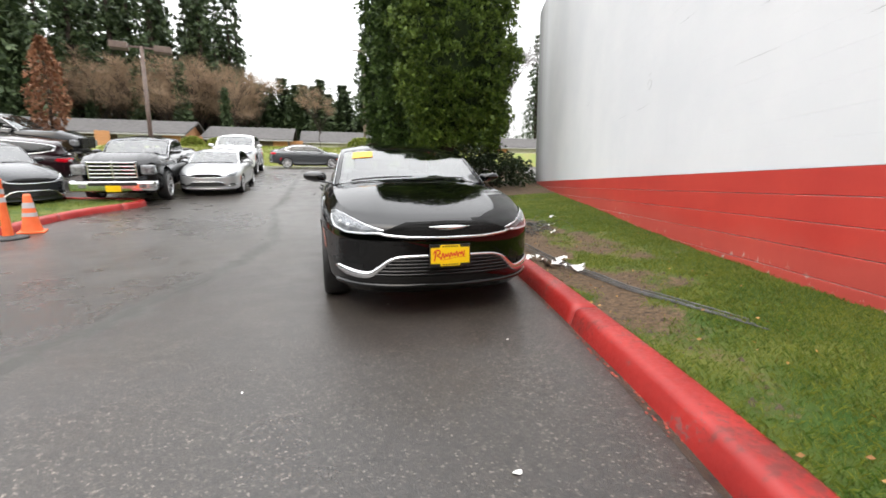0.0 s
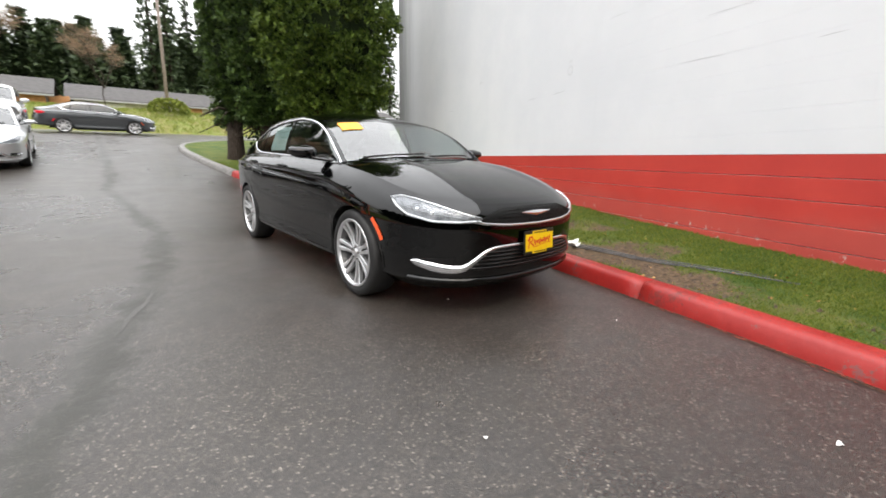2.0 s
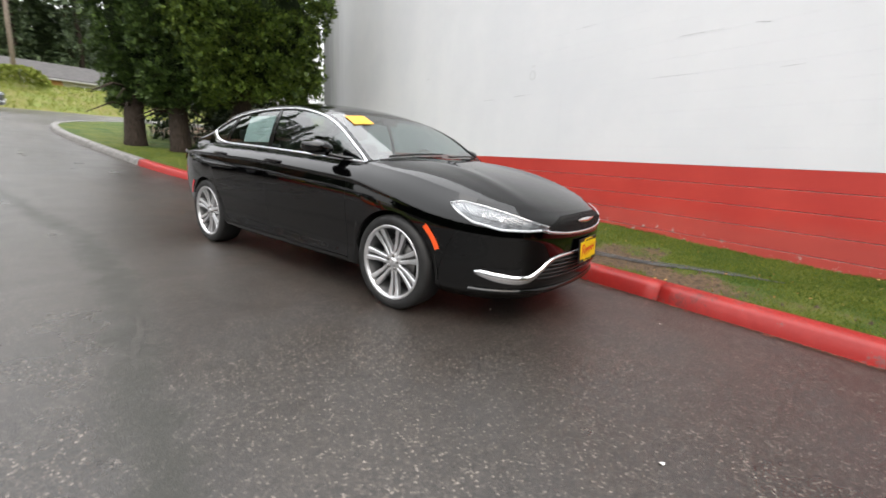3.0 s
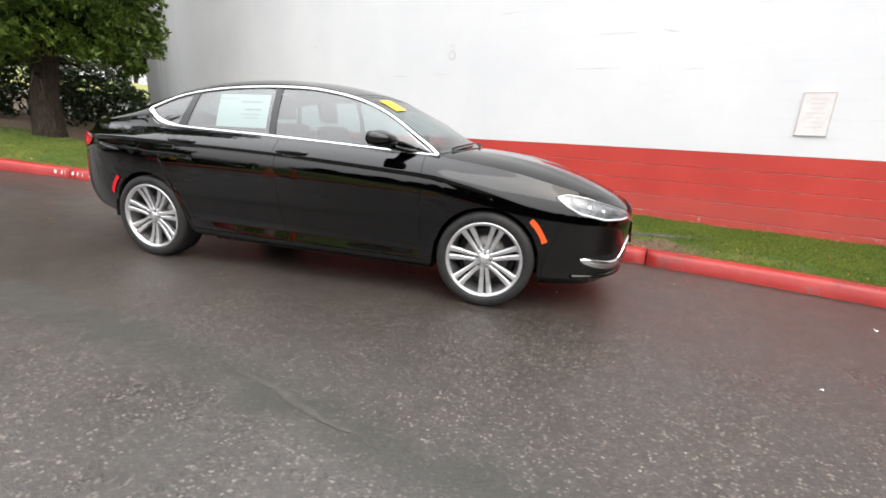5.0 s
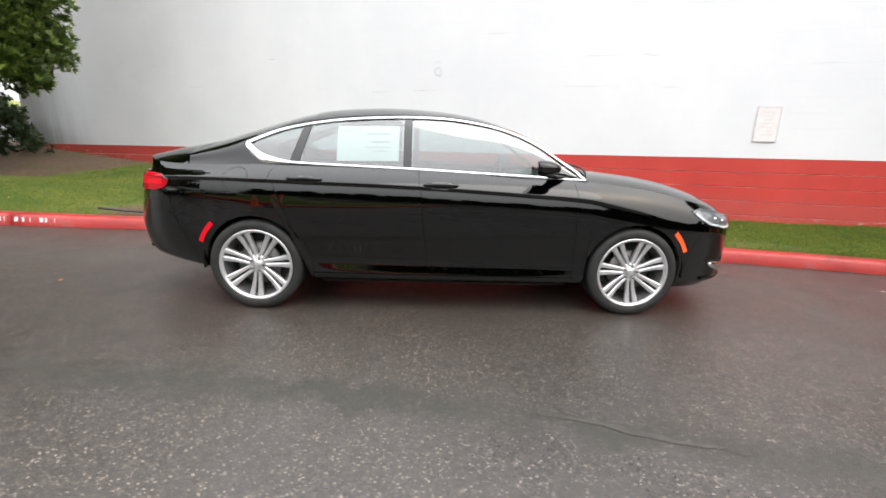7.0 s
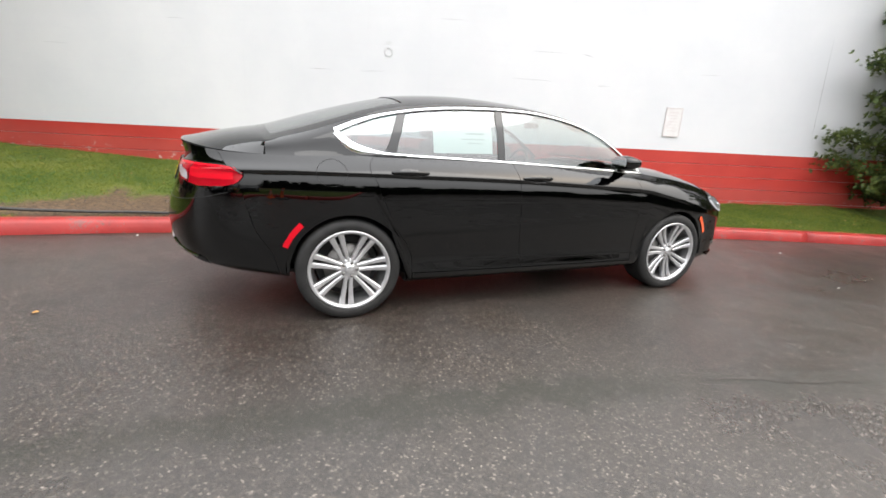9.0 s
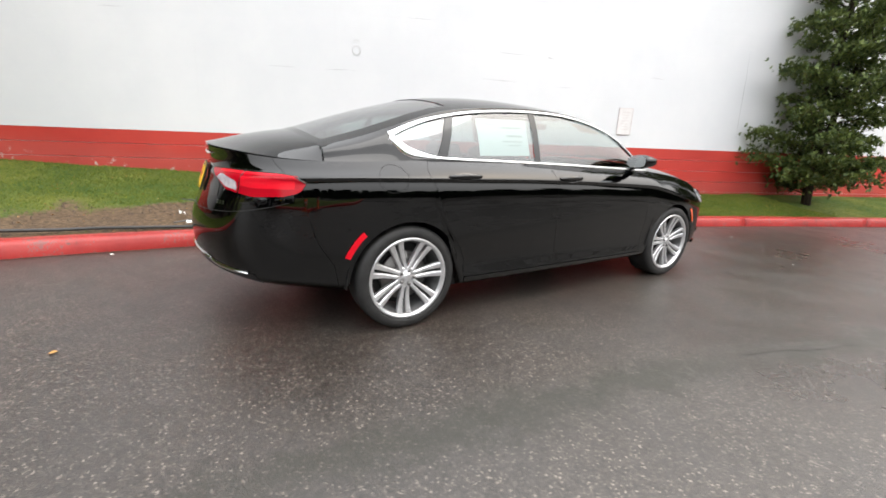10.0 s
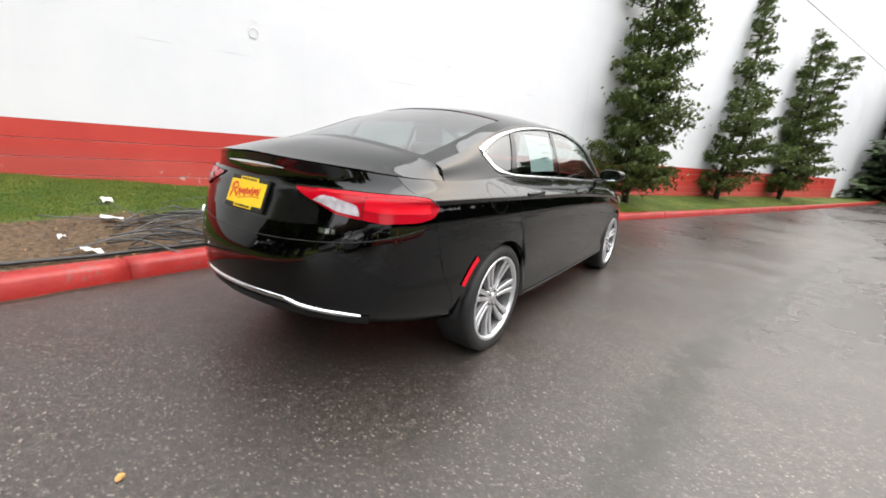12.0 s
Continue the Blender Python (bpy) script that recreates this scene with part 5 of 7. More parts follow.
    def sheet(name, y0, y1, z0, z1, m, off, parent, label=""):
        vs = [on_glass(y, z + (y1 - y) * 0.02, off) for y in np.linspace(y0, y1, 6) for z in np.linspace(z0, z1, 6)]
        return part(name, raw(name, vs, grid_faces(6, 6), m), parent, label)
    st = sheet("window_sticker", .36, .80, 1.085, 1.328, C["paper"], -0.012, car, "white price sheet with grey lines of print")
    for k, (ya, yb, z) in enumerate(((.42, .60, 1.27), (.42, .56, 1.215), (.42, .60, 1.18), (.44, .55, 1.155), (.64, .78, 1.29))):
        sheet("print_line", ya, yb, z, z + (0.012 if k < 2 else 0.006), C["ink"], -0.0085, st)
    vs = [np.array(top_pt(u, y, 0.004)) for u in np.linspace(-.80, -.50, 6) for y in np.linspace(-.60, -.45, 4)]
    yr = part("year_sticker", raw("year_sticker", vs, grid_faces(6, 4), C["orange"]), car, "orange windscreen sticker with the number 15")
    for k, (u0, u1) in enumerate(((-.72, -.69), (-.66, -.58))):
        vs = [np.array(top_pt(u, y, 0.007)) for u in (u0, u1) for y in (-.575, -.475)]
        part("numeral_bar", raw("numeral_bar", vs, grid_faces(2, 2), C["yellow"]), yr)


def build_sedan():
    car = thing("sedan", "glossy black four-door sedan parked beside the red kerb", "car", pose(0, 0, 0, 0.756, 0, 0))
    doors, quarter = build_flanks(car)
    build_bumpers(car)
    build_greenhouse(car)
    build_front(car)
    build_rear(car)
    plate(car, -2.40, .495, -4, -1, "front_plate")
    yz = [(skin(26, level_at(26, z))[1], z) for z in (.80, .885, .97)]
    plate(car, max(yz[1][0], (yz[0][0] + yz[2][0]) / 2) + 0.016, .885, math.degrees(math.atan2(yz[0][0] - yz[2][0], .17)), 1, "rear_plate")
    for x, y, spin in ((-0.80, -HUB_Y, 8), (-0.80, HUB_Y, 20), (0.80, -HUB_Y, 30), (0.80, HUB_Y, 3)):
        put_wheel(car, x, y, HUB_Z, spin)
    build_details(car, doors)
    return car


SEDAN = build_sedan()

# ---- trees and shrubs ----
def spray(verts, faces, p, d, size, rng, n=5, flat=0.5, wide=0.24):
    """A fan of small leaves at p, growing along d."""
    d = Vector(d).normalized()
    a = d.cross(Vector((rng.uniform(-1, 1), rng.uniform(-1, 1), rng.uniform(-1, 1))))
    if a.length < 1e-3:
        a = Vector((1, 0, 0))
    a.normalize()
    b = d.cross(a)
    for k in range(n):
        w = (k / max(1, n - 1) - 0.5) * 2.0 + rng.uniform(-0.2, 0.2)
        q = (d * math.cos(w) + a * math.sin(w) + b * rng.uniform(-flat, flat)).normalized()
        s = size * rng.uniform(0.65, 1.15)
        side = q.cross(b).normalized() * s * wide
        m = p + q * s * 0.45
        i = len(verts)
        verts += [tuple(p), tuple(m + side), tuple(p + q * s), tuple(m - side)]
        faces.append((i, i + 1, i + 2, i + 3))


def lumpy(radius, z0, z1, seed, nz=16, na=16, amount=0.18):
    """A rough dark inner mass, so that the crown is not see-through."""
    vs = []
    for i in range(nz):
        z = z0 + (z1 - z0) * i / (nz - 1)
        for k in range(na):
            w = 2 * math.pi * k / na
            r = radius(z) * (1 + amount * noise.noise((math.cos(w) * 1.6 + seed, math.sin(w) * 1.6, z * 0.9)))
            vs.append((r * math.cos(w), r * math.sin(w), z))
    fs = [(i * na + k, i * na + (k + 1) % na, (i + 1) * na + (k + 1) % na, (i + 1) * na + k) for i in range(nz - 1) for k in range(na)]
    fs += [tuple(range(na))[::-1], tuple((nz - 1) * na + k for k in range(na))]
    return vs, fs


def arborvitae(x, y, cx, cy, r, h, z0, seed, clumps, label, leaf):
    rng = random.Random(seed)
    gz = verge_height(x, y)
    t = thing("arborvitae", label, "tree", pose(x, y, gz), "row of tall arborvitae")
    verts, faces = [], []

    def radius(z):
        q = (z - z0) / (h - z0)
        return r * min(1.0, 0.72 + 0.9 * q) * (1 - 0.9 * max(0, q - 0.35) ** 1.5)

    # drooping fans, gathered in clumps with dark gaps between them
    for _ in range(int(clumps / 2.6)):
        z = z0 + (h - z0) * rng.random() ** 1.2
        w = rng.uniform(0, 2 * math.pi)
        bulge = 1 + 0.26 * noise.noise((math.cos(w) * 2.2 + seed, math.sin(w) * 2.2, z * 0.9)) + 0.16 * noise.noise((math.cos(w) * 6 + seed, math.sin(w) * 6, z * 2.5))
        rr = radius(z) * bulge * rng.uniform(0.80, 1.06)
        c = Vector((cx + rr * math.cos(w), cy + rr * math.sin(w), z - 0.12 * rng.random()))
        out = Vector((math.cos(w), math.sin(w), 0))
        size = rng.uniform(0.12, 0.24)
        for _k in range(13):
            a, b, e = rng.gauss(0, 0.55), rng.gauss(0, 0.55), rng.uniform(-0.9, 0.7)
            o = Vector((-out.y, out.x, 0)) * a * size + Vector((0, 0, 1)) * b * size * 0.9 + out * (e - 0.5 * b * b) * size * 0.8
            d = out * 0.8 + Vector((rng.uniform(-.5, .5), rng.uniform(-.5, .5), rng.uniform(0.0, 0.9)))
            spray(verts, faces, c + o, d, 0.125, rng, 5, 0.4, 0.17)
    part("foliage", raw("foliage", verts, faces, leaf), t)
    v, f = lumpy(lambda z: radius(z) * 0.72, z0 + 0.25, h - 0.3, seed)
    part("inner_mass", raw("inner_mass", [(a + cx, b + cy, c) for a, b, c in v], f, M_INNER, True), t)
    v, f = tube([(0, 0, -0.3), (0.02, 0, 0.1), (cx * 0.1, cy * 0.1, 0.8), (cx * 0.4, cy * 0.4, 1.6), (cx, cy, z0 + 2.0)], [0.34, 0.26, 0.22, 0.2, 0.16], 12)
    part("trunk", raw("trunk", v, f, M_BARK, True), t, "dark fibrous trunk")
    for k in range(7):
        w = rng.uniform(0, 6.28)
        q = rng.uniform(0.9, 1.5)
        v, f = tube([(0, 0, q), (0.4 * math.cos(w), 0.4 * math.sin(w), q + 0.05), (0.95 * math.cos(w), 0.95 * math.sin(w), q - 0.25)], [0.035, 0.022, 0.008], 5)
        part("low_bough", raw("low_bough", v, f, M_BARK, True), t)


# near-black filler for the crowns, their inner shade put into its colour
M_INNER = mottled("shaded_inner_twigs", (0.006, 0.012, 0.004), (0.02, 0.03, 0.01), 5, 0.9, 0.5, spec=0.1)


def verge_height(x, y):
    k = (y - WALL_P.y) / WALL_U.y
    xw = WALL_P.x + k * WALL_U.x + 0.05
    xk = kerb_x(y) + 0.155
    return turf_z(x, y, min(1, max(0, (x - xk) / max(0.1, xw - xk))))


arborvitae(1.06, 10.0, 0.45, 0.3, 1.02, 9.6, 1.15, 11, 2600, "tall narrow dark green arborvitae with a bare trunk foot", M_CYPRESS)
arborvitae(1.76, 9.0, 0.15, 0.2, 1.05, 10.2, 1.2, 12, 2800, "tall narrow dark green arborvitae with a bare trunk foot", M_CYPRESS)
arborvitae(2.75, 7.85, 0.42, -0.08, 1.75, 9.4, 1.5, 13, 5200, "broad bright-tipped arborvitae beside the white wall", M_CYPRESS_BRIGHT)


def shrub(x, y, sx, sy, h, seed, n, label):
    rng = random.Random(seed)
    gz = verge_height(x, y)
    t = thing("shrub", label, "shrub", pose(x, y, gz), "shrubs by the wall")
    verts, faces = [], []
    for _ in range(n):
        a, b = rng.uniform(0, 6.283), math.acos(rng.uniform(-0.1, 1))
        k = rng.uniform(0.7, 1.05) * (1 + 0.25 * noise.noise((a * 2, b * 3, seed)))
        p = Vector((sx * k * math.sin(b) * math.cos(a), sy * k * math.sin(b) * math.sin(a), 0.05 + h * k * math.cos(b)))
        spray(verts, faces, p, p + Vector((0, 0, 0.3)), 0.11, rng, 4, 0.9)
    part("leaves", raw("leaves", verts, faces, M_SHRUB), t)
    for k in range(5):
        w = k * 1.26
        part("stem", tube_mesh("stem", [(0.05 * math.cos(w), 0.05 * math.sin(w), -0.1), (sx * .5 * math.cos(w), sy * .5 * math.sin(w), h * 0.7)], [0.02, 0.01], M_BARK, 5), t)


shrub(5.2, 9.6, 1.2, 0.9, 1.35, 21, 1100, "dark evergreen shrub against the white wall")
shrub(4.6, 11.0, 1.3, 1.0, 1.75, 22, 1500, "dark evergreen shrub at the end of the wall")
shrub(3.3, 11.6, 1.3, 0.9, 1.6, 23, 1400, "dark evergreen shrub behind the arborvitae")
shrub(6.4, 10.3, 0.8, 0.7, 1.0, 24, 500, "small dark evergreen shrub at the wall's corner")


def small_conifer(x, y, h, spread, seed, label, stems, dense=1.0):
    """A sparse upright conifer: curved limbs that carry flat tufts, the wall showing through."""
    rng = random.Random(seed)
    s = (Vector((x, y, 0)) - WALL_P).dot(WALL_U)
    gz = min(wall_foot(s), verge_height(x, y)) + 0.0
    t = thing("conifer", label, "tree", pose(x, y, gz), "conifers along the wall")
    verts, faces, brown, bfaces = [], [], [], []
    for lean_a, lean, top, base_w in stems:
        path = []
        for i in range(9):
            q = i / 8
            path.append(Vector((math.cos(lean_a) * lean * q ** 1.3 + 0.06 * math.sin(q * 7 + seed), math.sin(lean_a) * lean * q ** 1.3 + 0.06 * math.cos(q * 6 + seed), h * top * q - 0.15 * (1 - q))))
        part("stem", tube_mesh("stem", path, [0.07 * base_w * (1 - 0.85 * i / 8) + 0.012 for i in range(9)], M_BARK, 8), t)
        n = int(58 * dense * top * h / 6)
        for k in range(n):
            q = 0.06 + 0.93 * (k + rng.random()) / n
            i = min(7, int(q * 8))
            p = path[i].lerp(path[i + 1], q * 8 - i)
            w = k * 2.399 + rng.uniform(-0.5, 0.5)
            prof = (0.72 + 1.2 * q) if q < 0.22 else 1.05 * (1 - q) ** 0.75 + 0.14
            ln = spread * base_w * prof * rng.uniform(0.45, 1.2)
            d = Vector((math.cos(w), math.sin(w), rng.uniform(0.0, 0.45)))
            end = p + d * ln
            mid = p.lerp(end, 0.5) + Vector((0, 0, -0.06 * ln))
            vv, ff = tube([p, mid, end], [0.018, 0.012, 0.005], 4, False)
            o = len(brown)
            brown += [tuple(a) for a in vv]
            bfaces += [tuple(a + o for a in b) for b in ff]
            # flat clouds of short tufts along the outer part of the limb
            m = max(2, int(ln / 0.17))
            for j in range(m):
                g = 0.3 + 0.7 * (j + 0.5 + rng.uniform(-.3, .3)) / m
                c = p.lerp(mid, g * 2) if g < 0.5 else mid.lerp(end, g * 2 - 1)
                c = c + Vector((rng.gauss(0, 0.06), rng.gauss(0, 0.06), rng.gauss(0.03, 0.03)))
                size = rng.uniform(0.15, 0.26) * (1.1 - 0.3 * q)
                for _r in range(44):
                    o = Vector((rng.gauss(0, .6), rng.gauss(0, .6), rng.gauss(0, .26))) * size
                    spray(verts, faces, c + o, o + d * 0.05 + Vector((rng.uniform(-.05, .05), rng.uniform(-.05, .05), 0.09)), rng.uniform(.055, .09), rng, 5, 0.6, 0.2)
    part("foliage", raw("foliage", verts, faces, M_PINE), t)
    tagged(part("branchwork", raw("branchwork", brown, bfaces, M_BARK), t), kind="stuff")


small_conifer(0.30, -8.0, 6.4, 1.15, 31, "upright dark green conifer planted close to the wall", [(0.8, 0.35, 1.0, 1.0), (3.6, 0.45, 0.8, 0.8)])
small_conifer(-1.5, -13.7, 6.6, 1.25, 32, "two-stemmed dark green conifer close to the wall", [(2.2, 0.9, 0.5, 1.3), (-1.7, 0.9, 1.0, 0.85)], 0.8)
small_conifer(-3.6, -19.4, 6.8, 1.35, 33, "sparse forked conifer with browned tips close to the wall", [(1.6, 0.7, 0.9, 0.8), (-1.3, 0.9, 1.0, 1.05), (-2.4, 1.5, 0.85, 0.8)], 0.7)


# ---- the woods behind ----
def fir_meshes(h, seed, sparse=0.0):
    rng = random.Random(seed)
    verts, faces = [], []
    z = h * (0.12 + sparse * 0.25)
    while z < h:
        q = z / h
        r = (h * 0.17) * (1 - q) ** 0.95 * (0.65 + 0.6 * rng.random()) + 0.12
        n = 7 if q < 0.7 else 5
        w0 = rng.uniform(0, 6.28)
        for k in range(n):
            if rng.random() < sparse * 0.5:
                continue
            w = w0 + 6.283 * k / n + rng.uniform(-0.3, 0.3)
            ln = r * rng.uniform(0.6, 1.15)
            d = Vector((math.cos(w), math.sin(w), 0))
            p = Vector((0, 0, z))
            m = 3 + int(ln * 1.6)
            for j in range(m):
                g = (j + 0.5) / m
                c = p + d * ln * g + Vector((rng.gauss(0, .12), rng.gauss(0, .12), -0.38 * ln * g * g + rng.gauss(0, 0.06)))
                for _r in range(3):
                    spray(verts, faces, c + Vector((rng.gauss(0, .15), rng.gauss(0, .15), rng.gauss(0, .05))), d + Vector((rng.uniform(-.8, .8), rng.uniform(-.8, .8), rng.uniform(-.7, .1))), rng.uniform(.3, .6), rng, 4, 0.5)
        z += h * 0.028 + 0.12
    fol = raw("fir_foliage", verts, faces, M_FIR)
    trunk = tube_mesh("fir_trunk", [(0, 0, -1), (0, 0, h * 0.5), (0, 0, h * 0.98)], [h * 0.013 + 0.08, h * 0.009 + 0.05, 0.03], M_BARK, 8)
    return fol, trunk


def make_tree(name, meshes, m, label, group):
    t = thing(name, label, "tree", m, group)
    part("foliage", meshes[0], t)
    part("trunk", meshes[1], t)
    return t


def bare_meshes(h, seed, material):
    rng = random.Random(seed)
    limbs, tw, tf = [], [], []

    def grow(p, d, ln, r, depth):
        end = p + d * ln
        mid = p.lerp(end, 0.5) + Vector((rng.gauss(0, .06), rng.gauss(0, .06), 0)) * ln
        limbs.append(tube([p, mid, end], [r, r * 0.8, r * 0.6], 4, False))
        if depth <= 1:
            for _ in range(7 if depth == 0 else 3):
                o = p.lerp(end, rng.uniform(0.1, 1))
                spray(tw, tf, o, d + Vector((rng.uniform(-.8, .8), rng.uniform(-.8, .8), rng.uniform(0, .7))), h * rng.uniform(.05, .11), rng, 2, 0.7)
        if depth == 0:
            return
        for k in range(4 if depth > 2 else 3):
            w = rng.uniform(0, 6.283)
            q = (d + Vector((math.cos(w), math.sin(w), 0.3)) * rng.uniform(0.35, 0.7)).normalized()
            grow(p.lerp(end, rng.uniform(0.45, 1.0)), q, ln * rng.uniform(0.55, 0.72), r * 0.55, depth - 1)

    grow(Vector((0, 0, -0.4)), Vector((0, 0, 1)), h * 0.50, h * 0.010, 4)
    # narrow the twig leaves to slivers
    out = []
    for i in range(0, len(tw), 4):
        a, b, c, d = (Vector(v) for v in tw[i:i + 4])
        mid = (b + d) / 2
        out += [tuple(a), tuple(mid + (b - mid) * 0.07), tuple(c), tuple(mid + (d - mid) * 0.07)]
    return raw("bare_twigs", out, tf, material), joined("bare_limbs", limbs, M_BARK, True)


def build_woods():
    rng = random.Random(77)
    firs = [fir_meshes(26, 1, 0.35), fir_meshes(25, 2, 0.6), fir_meshes(23, 3, 0.9)]
    full = [fir_meshes(17, 21, -0.3), fir_meshes(15, 22, -0.25)]
    bare = [bare_meshes(11, 4, M_TWIG), bare_meshes(10, 5, M_TWIG), bare_meshes(12, 6, M_TWIG)]
    # tall firs behind the houses
    for k in range(24):
        x, y = -46 + 29 * (k / 23) + rng.uniform(-1.2, 1.2), 60 + rng.uniform(-2, 12)
        make_tree("fir", rng.choice(firs), pose(x, y, land(x, y) + 0.6, 0, 0, rng.uniform(0, 360)) @ Matrix.Scale(rng.uniform(1.0, 1.3), 4), "tall dark fir with gaps between its boughs", "firs behind the houses")
    for k in range(13):
        x, y = -17.5 + rng.uniform(-3, 3.2), 68 + rng.uniform(-5, 8)
        make_tree("fir", firs[2 if rng.random() < .6 else 1], pose(x, y, land(x, y), 0, 0, rng.uniform(0, 360)) @ Matrix.Scale(rng.uniform(0.9, 1.15), 4), "thin tall fir with sparse boughs", "firs behind the houses")
    for k in range(30):
        x, y = -31 + 20 * (k / 29) + rng.uniform(-1, 1), 53 + rng.uniform(-1, 9)
        make_tree("bare_tree", rng.choice(bare), pose(x, y, land(x, y) + 0.6, 0, 0, rng.uniform(0, 360)) @ Matrix.Scale(rng.uniform(0.88, 1.16), 4), "bare brown leafless tree behind the houses", "leafless trees")
    for k in range(12):
        x, y = -44 + 15 * (k / 11) + rng.uniform(-1, 1), 47 + rng.uniform(-2, 5)
        make_tree("fir", full[k % 2], pose(x, y, land(x, y), 0, 0, rng.uniform(0, 360)) @ Matrix.Scale(rng.uniform(0.9, 1.3), 4), "dense dark fir beyond the car park", "firs beyond the car park")
    for k in range(12):
        x, y = -31 + 18 * (k / 11) + rng.uniform(-1, 1), 56 + rng.uniform(-4, 6)
        make_tree("fir", full[k % 2], pose(x, y, land(x, y), 0, 0, rng.uniform(0, 360)) @ Matrix.Scale(rng.uniform(0.5, 0.8), 4), "young green fir among the bare trees", "young firs among bare trees")
    for k in range(70):
        x, y = -14 + 32 * (k / 69) + rng.uniform(-1, 1), 64 + rng.uniform(-4, 10)
        make_tree("fir", full[k % 2], pose(x, y, land(x, y) - 0.3, 0, 0, rng.uniform(0, 360)) @ Matrix.Diagonal((1.15, 1.15, rng.uniform(0.58, 0.84), 1)), "dense young fir on the slope behind the houses", "young firs behind the houses")
    # woods on the far slope, too many to count
    pieces_v, pieces_f = [], []
    co = np.array([tuple(v.co) for v in firs[0][0].vertices])
    quads = np.array([tuple(p.vertices) for p in firs[0][0].polygons])
    keep = quads[::9]
    n = 0
    for k in range(90):
        x, y = -30 + 110 * rng.random(), 88 + 30 * rng.random()
        s, w = rng.uniform(0.45, 0.72), rng.uniform(0, 6.28)
        c, q = math.cos(w) * s, math.sin(w) * s
        m = np.array([(c, -q, 0), (q, c, 0), (0, 0, s)])
        used = keep.reshape(-1)
        v = co[used] * 1.0 @ m.T + np.array((x, y, land(x, y) + 2 + 0.05 * (y - 88)))
        pieces_v.append(v)
        pieces_f.append(np.arange(len(v)).reshape(-1, 4) + n)
        n += len(v)
    me = raw("far_woods", np.vstack(pieces_v).tolist(), np.vstack(pieces_f).tolist(), M_FIR)
    thing("far_woods", "distant dark green fir woods on the slope", "woods", kind="stuff", me=me)
    # woods on the other side of the drive, closed down to the ground
    for k in range(110):
        w = radians(88 + 170 * k / 109 + rng.uniform(-1, 1))
        d = (31, 35, 40)[k % 3] + rng.uniform(-1.5, 1.5)
        x, y = -4 + d * math.cos(w), d * math.sin(w) - 3
        if y > 18:
            continue
        make_tree("fir", full[k % 2], pose(x, y, land(x, y) - 0.3, 0, 0, rng.uniform(0, 360)) @ Matrix.Diagonal((1.5, 1.5, rng.uniform(0.46, 0.58), 1)), "dark fir across the drive", "firs across the drive")
    for k in range(4):
        x, y = 4.6 + 2.2 * k + rng.uniform(-.5, .5), 61 + rng.uniform(-2, 4)
        make_tree("fir", firs[2 - k % 2], pose(x, y, land(x, y), 0, 0, rng.uniform(0, 360)) @ Matrix.Scale(rng.uniform(0.8, 1.0), 4), "thin tall fir with sparse boughs", "firs behind the houses")
    for k in range(9):
        x, y = 8 + 5 * k + rng.uniform(-2, 2), 56 + rng.uniform(-3, 6)
        make_tree("fir", rng.choice(firs), pose(x, y, land(x, y), 0, 0, rng.uniform(0, 360)) @ Matrix.Scale(rng.uniform(0.6, 0.9), 4), "dark fir behind the houses", "firs behind the houses")
    # whitish bare tree seen past the wall's corner
    pale = bare_meshes(9, 9, M_TWIG_PALE)
    t = make_tree("bare_tree", pale, pose(9.5, 20.5, land(9, 20), 0, 0, 40), "pale leafless tree beyond the wall's corner", "")
    # russet tree in the car park and the small street tree
    rus = bare_meshes(5.4, 15, M_RUSSET)
    rng2 = random.Random(3)
    tv, tf = [], []
    for _ in range(900):
        q = rng2.random()
        w = rng2.uniform(0, 6.283)
        r = 0.75 * math.sin(math.pi * min(1, 0.15 + q * 0.85)) * rng2.uniform(0.2, 1) + 0.05
        spray(tv, tf, Vector((r * math.cos(w), r * math.sin(w), 1.4 + 4.0 * q)), (math.cos(w), math.sin(w), 0.3), 0.2, rng2, 3, 0.9)
    t = thing("russet_tree", "narrow tree holding dead russet leaves", "tree", pose(-12.7, 18.0, land(-12.7, 18)))
    part("foliage", raw("foliage", tv, tf, M_RUSSET), t)
    part("trunk", tube_mesh("trunk", [(0, 0, -0.3), (0.03, 0, 2.5), (0, 0.02, 5.2)], [0.09, 0.06, 0.015], M_BARK, 8), t)
    make_tree("bare_tree", bare_meshes(5.0, 16, M_TWIG), pose(-1.2, 31.5, 3.9, 0, 0, 30), "small dark leafless street tree on the grass bank", "")


M_TWIG_PALE = leaf_material("pale_twigs", (0.3, 0.29, 0.29), (0.6, 0.58, 0.58), 0.8)
build_woods()

# ---- street, bank and houses behind ----
M_BANK = leaf_material("bank_turf", (0.12, 0.17, 0.02), (0.26, 0.28, 0.055), 0.8)
M_ROOF = mottled("grey_brown_shingle", (0.045, 0.042, 0.042), (0.095, 0.09, 0.088), 3, 0.85, 0.5)
M_SIDING = mottled("dark_brown_siding", (0.07, 0.05, 0.04), (0.13, 0.1, 0.08), 3, 0.8, 0.2)
M_SIDING_PALE = mottled("pale_siding", (0.5, 0.49, 0.46), (0.62, 0.6, 0.57), 3, 0.7, 0.1)
M_CEDAR = mottled("orange_cedar", (0.33, 0.15, 0.06), (0.5, 0.25, 0.11), 6, 0.7, 0.3)
M_WHITEP = mottled("white_painted_metal", (0.7, 0.71, 0.72), (0.8, 0.8, 0.8), 3, 0.45, 0.05)
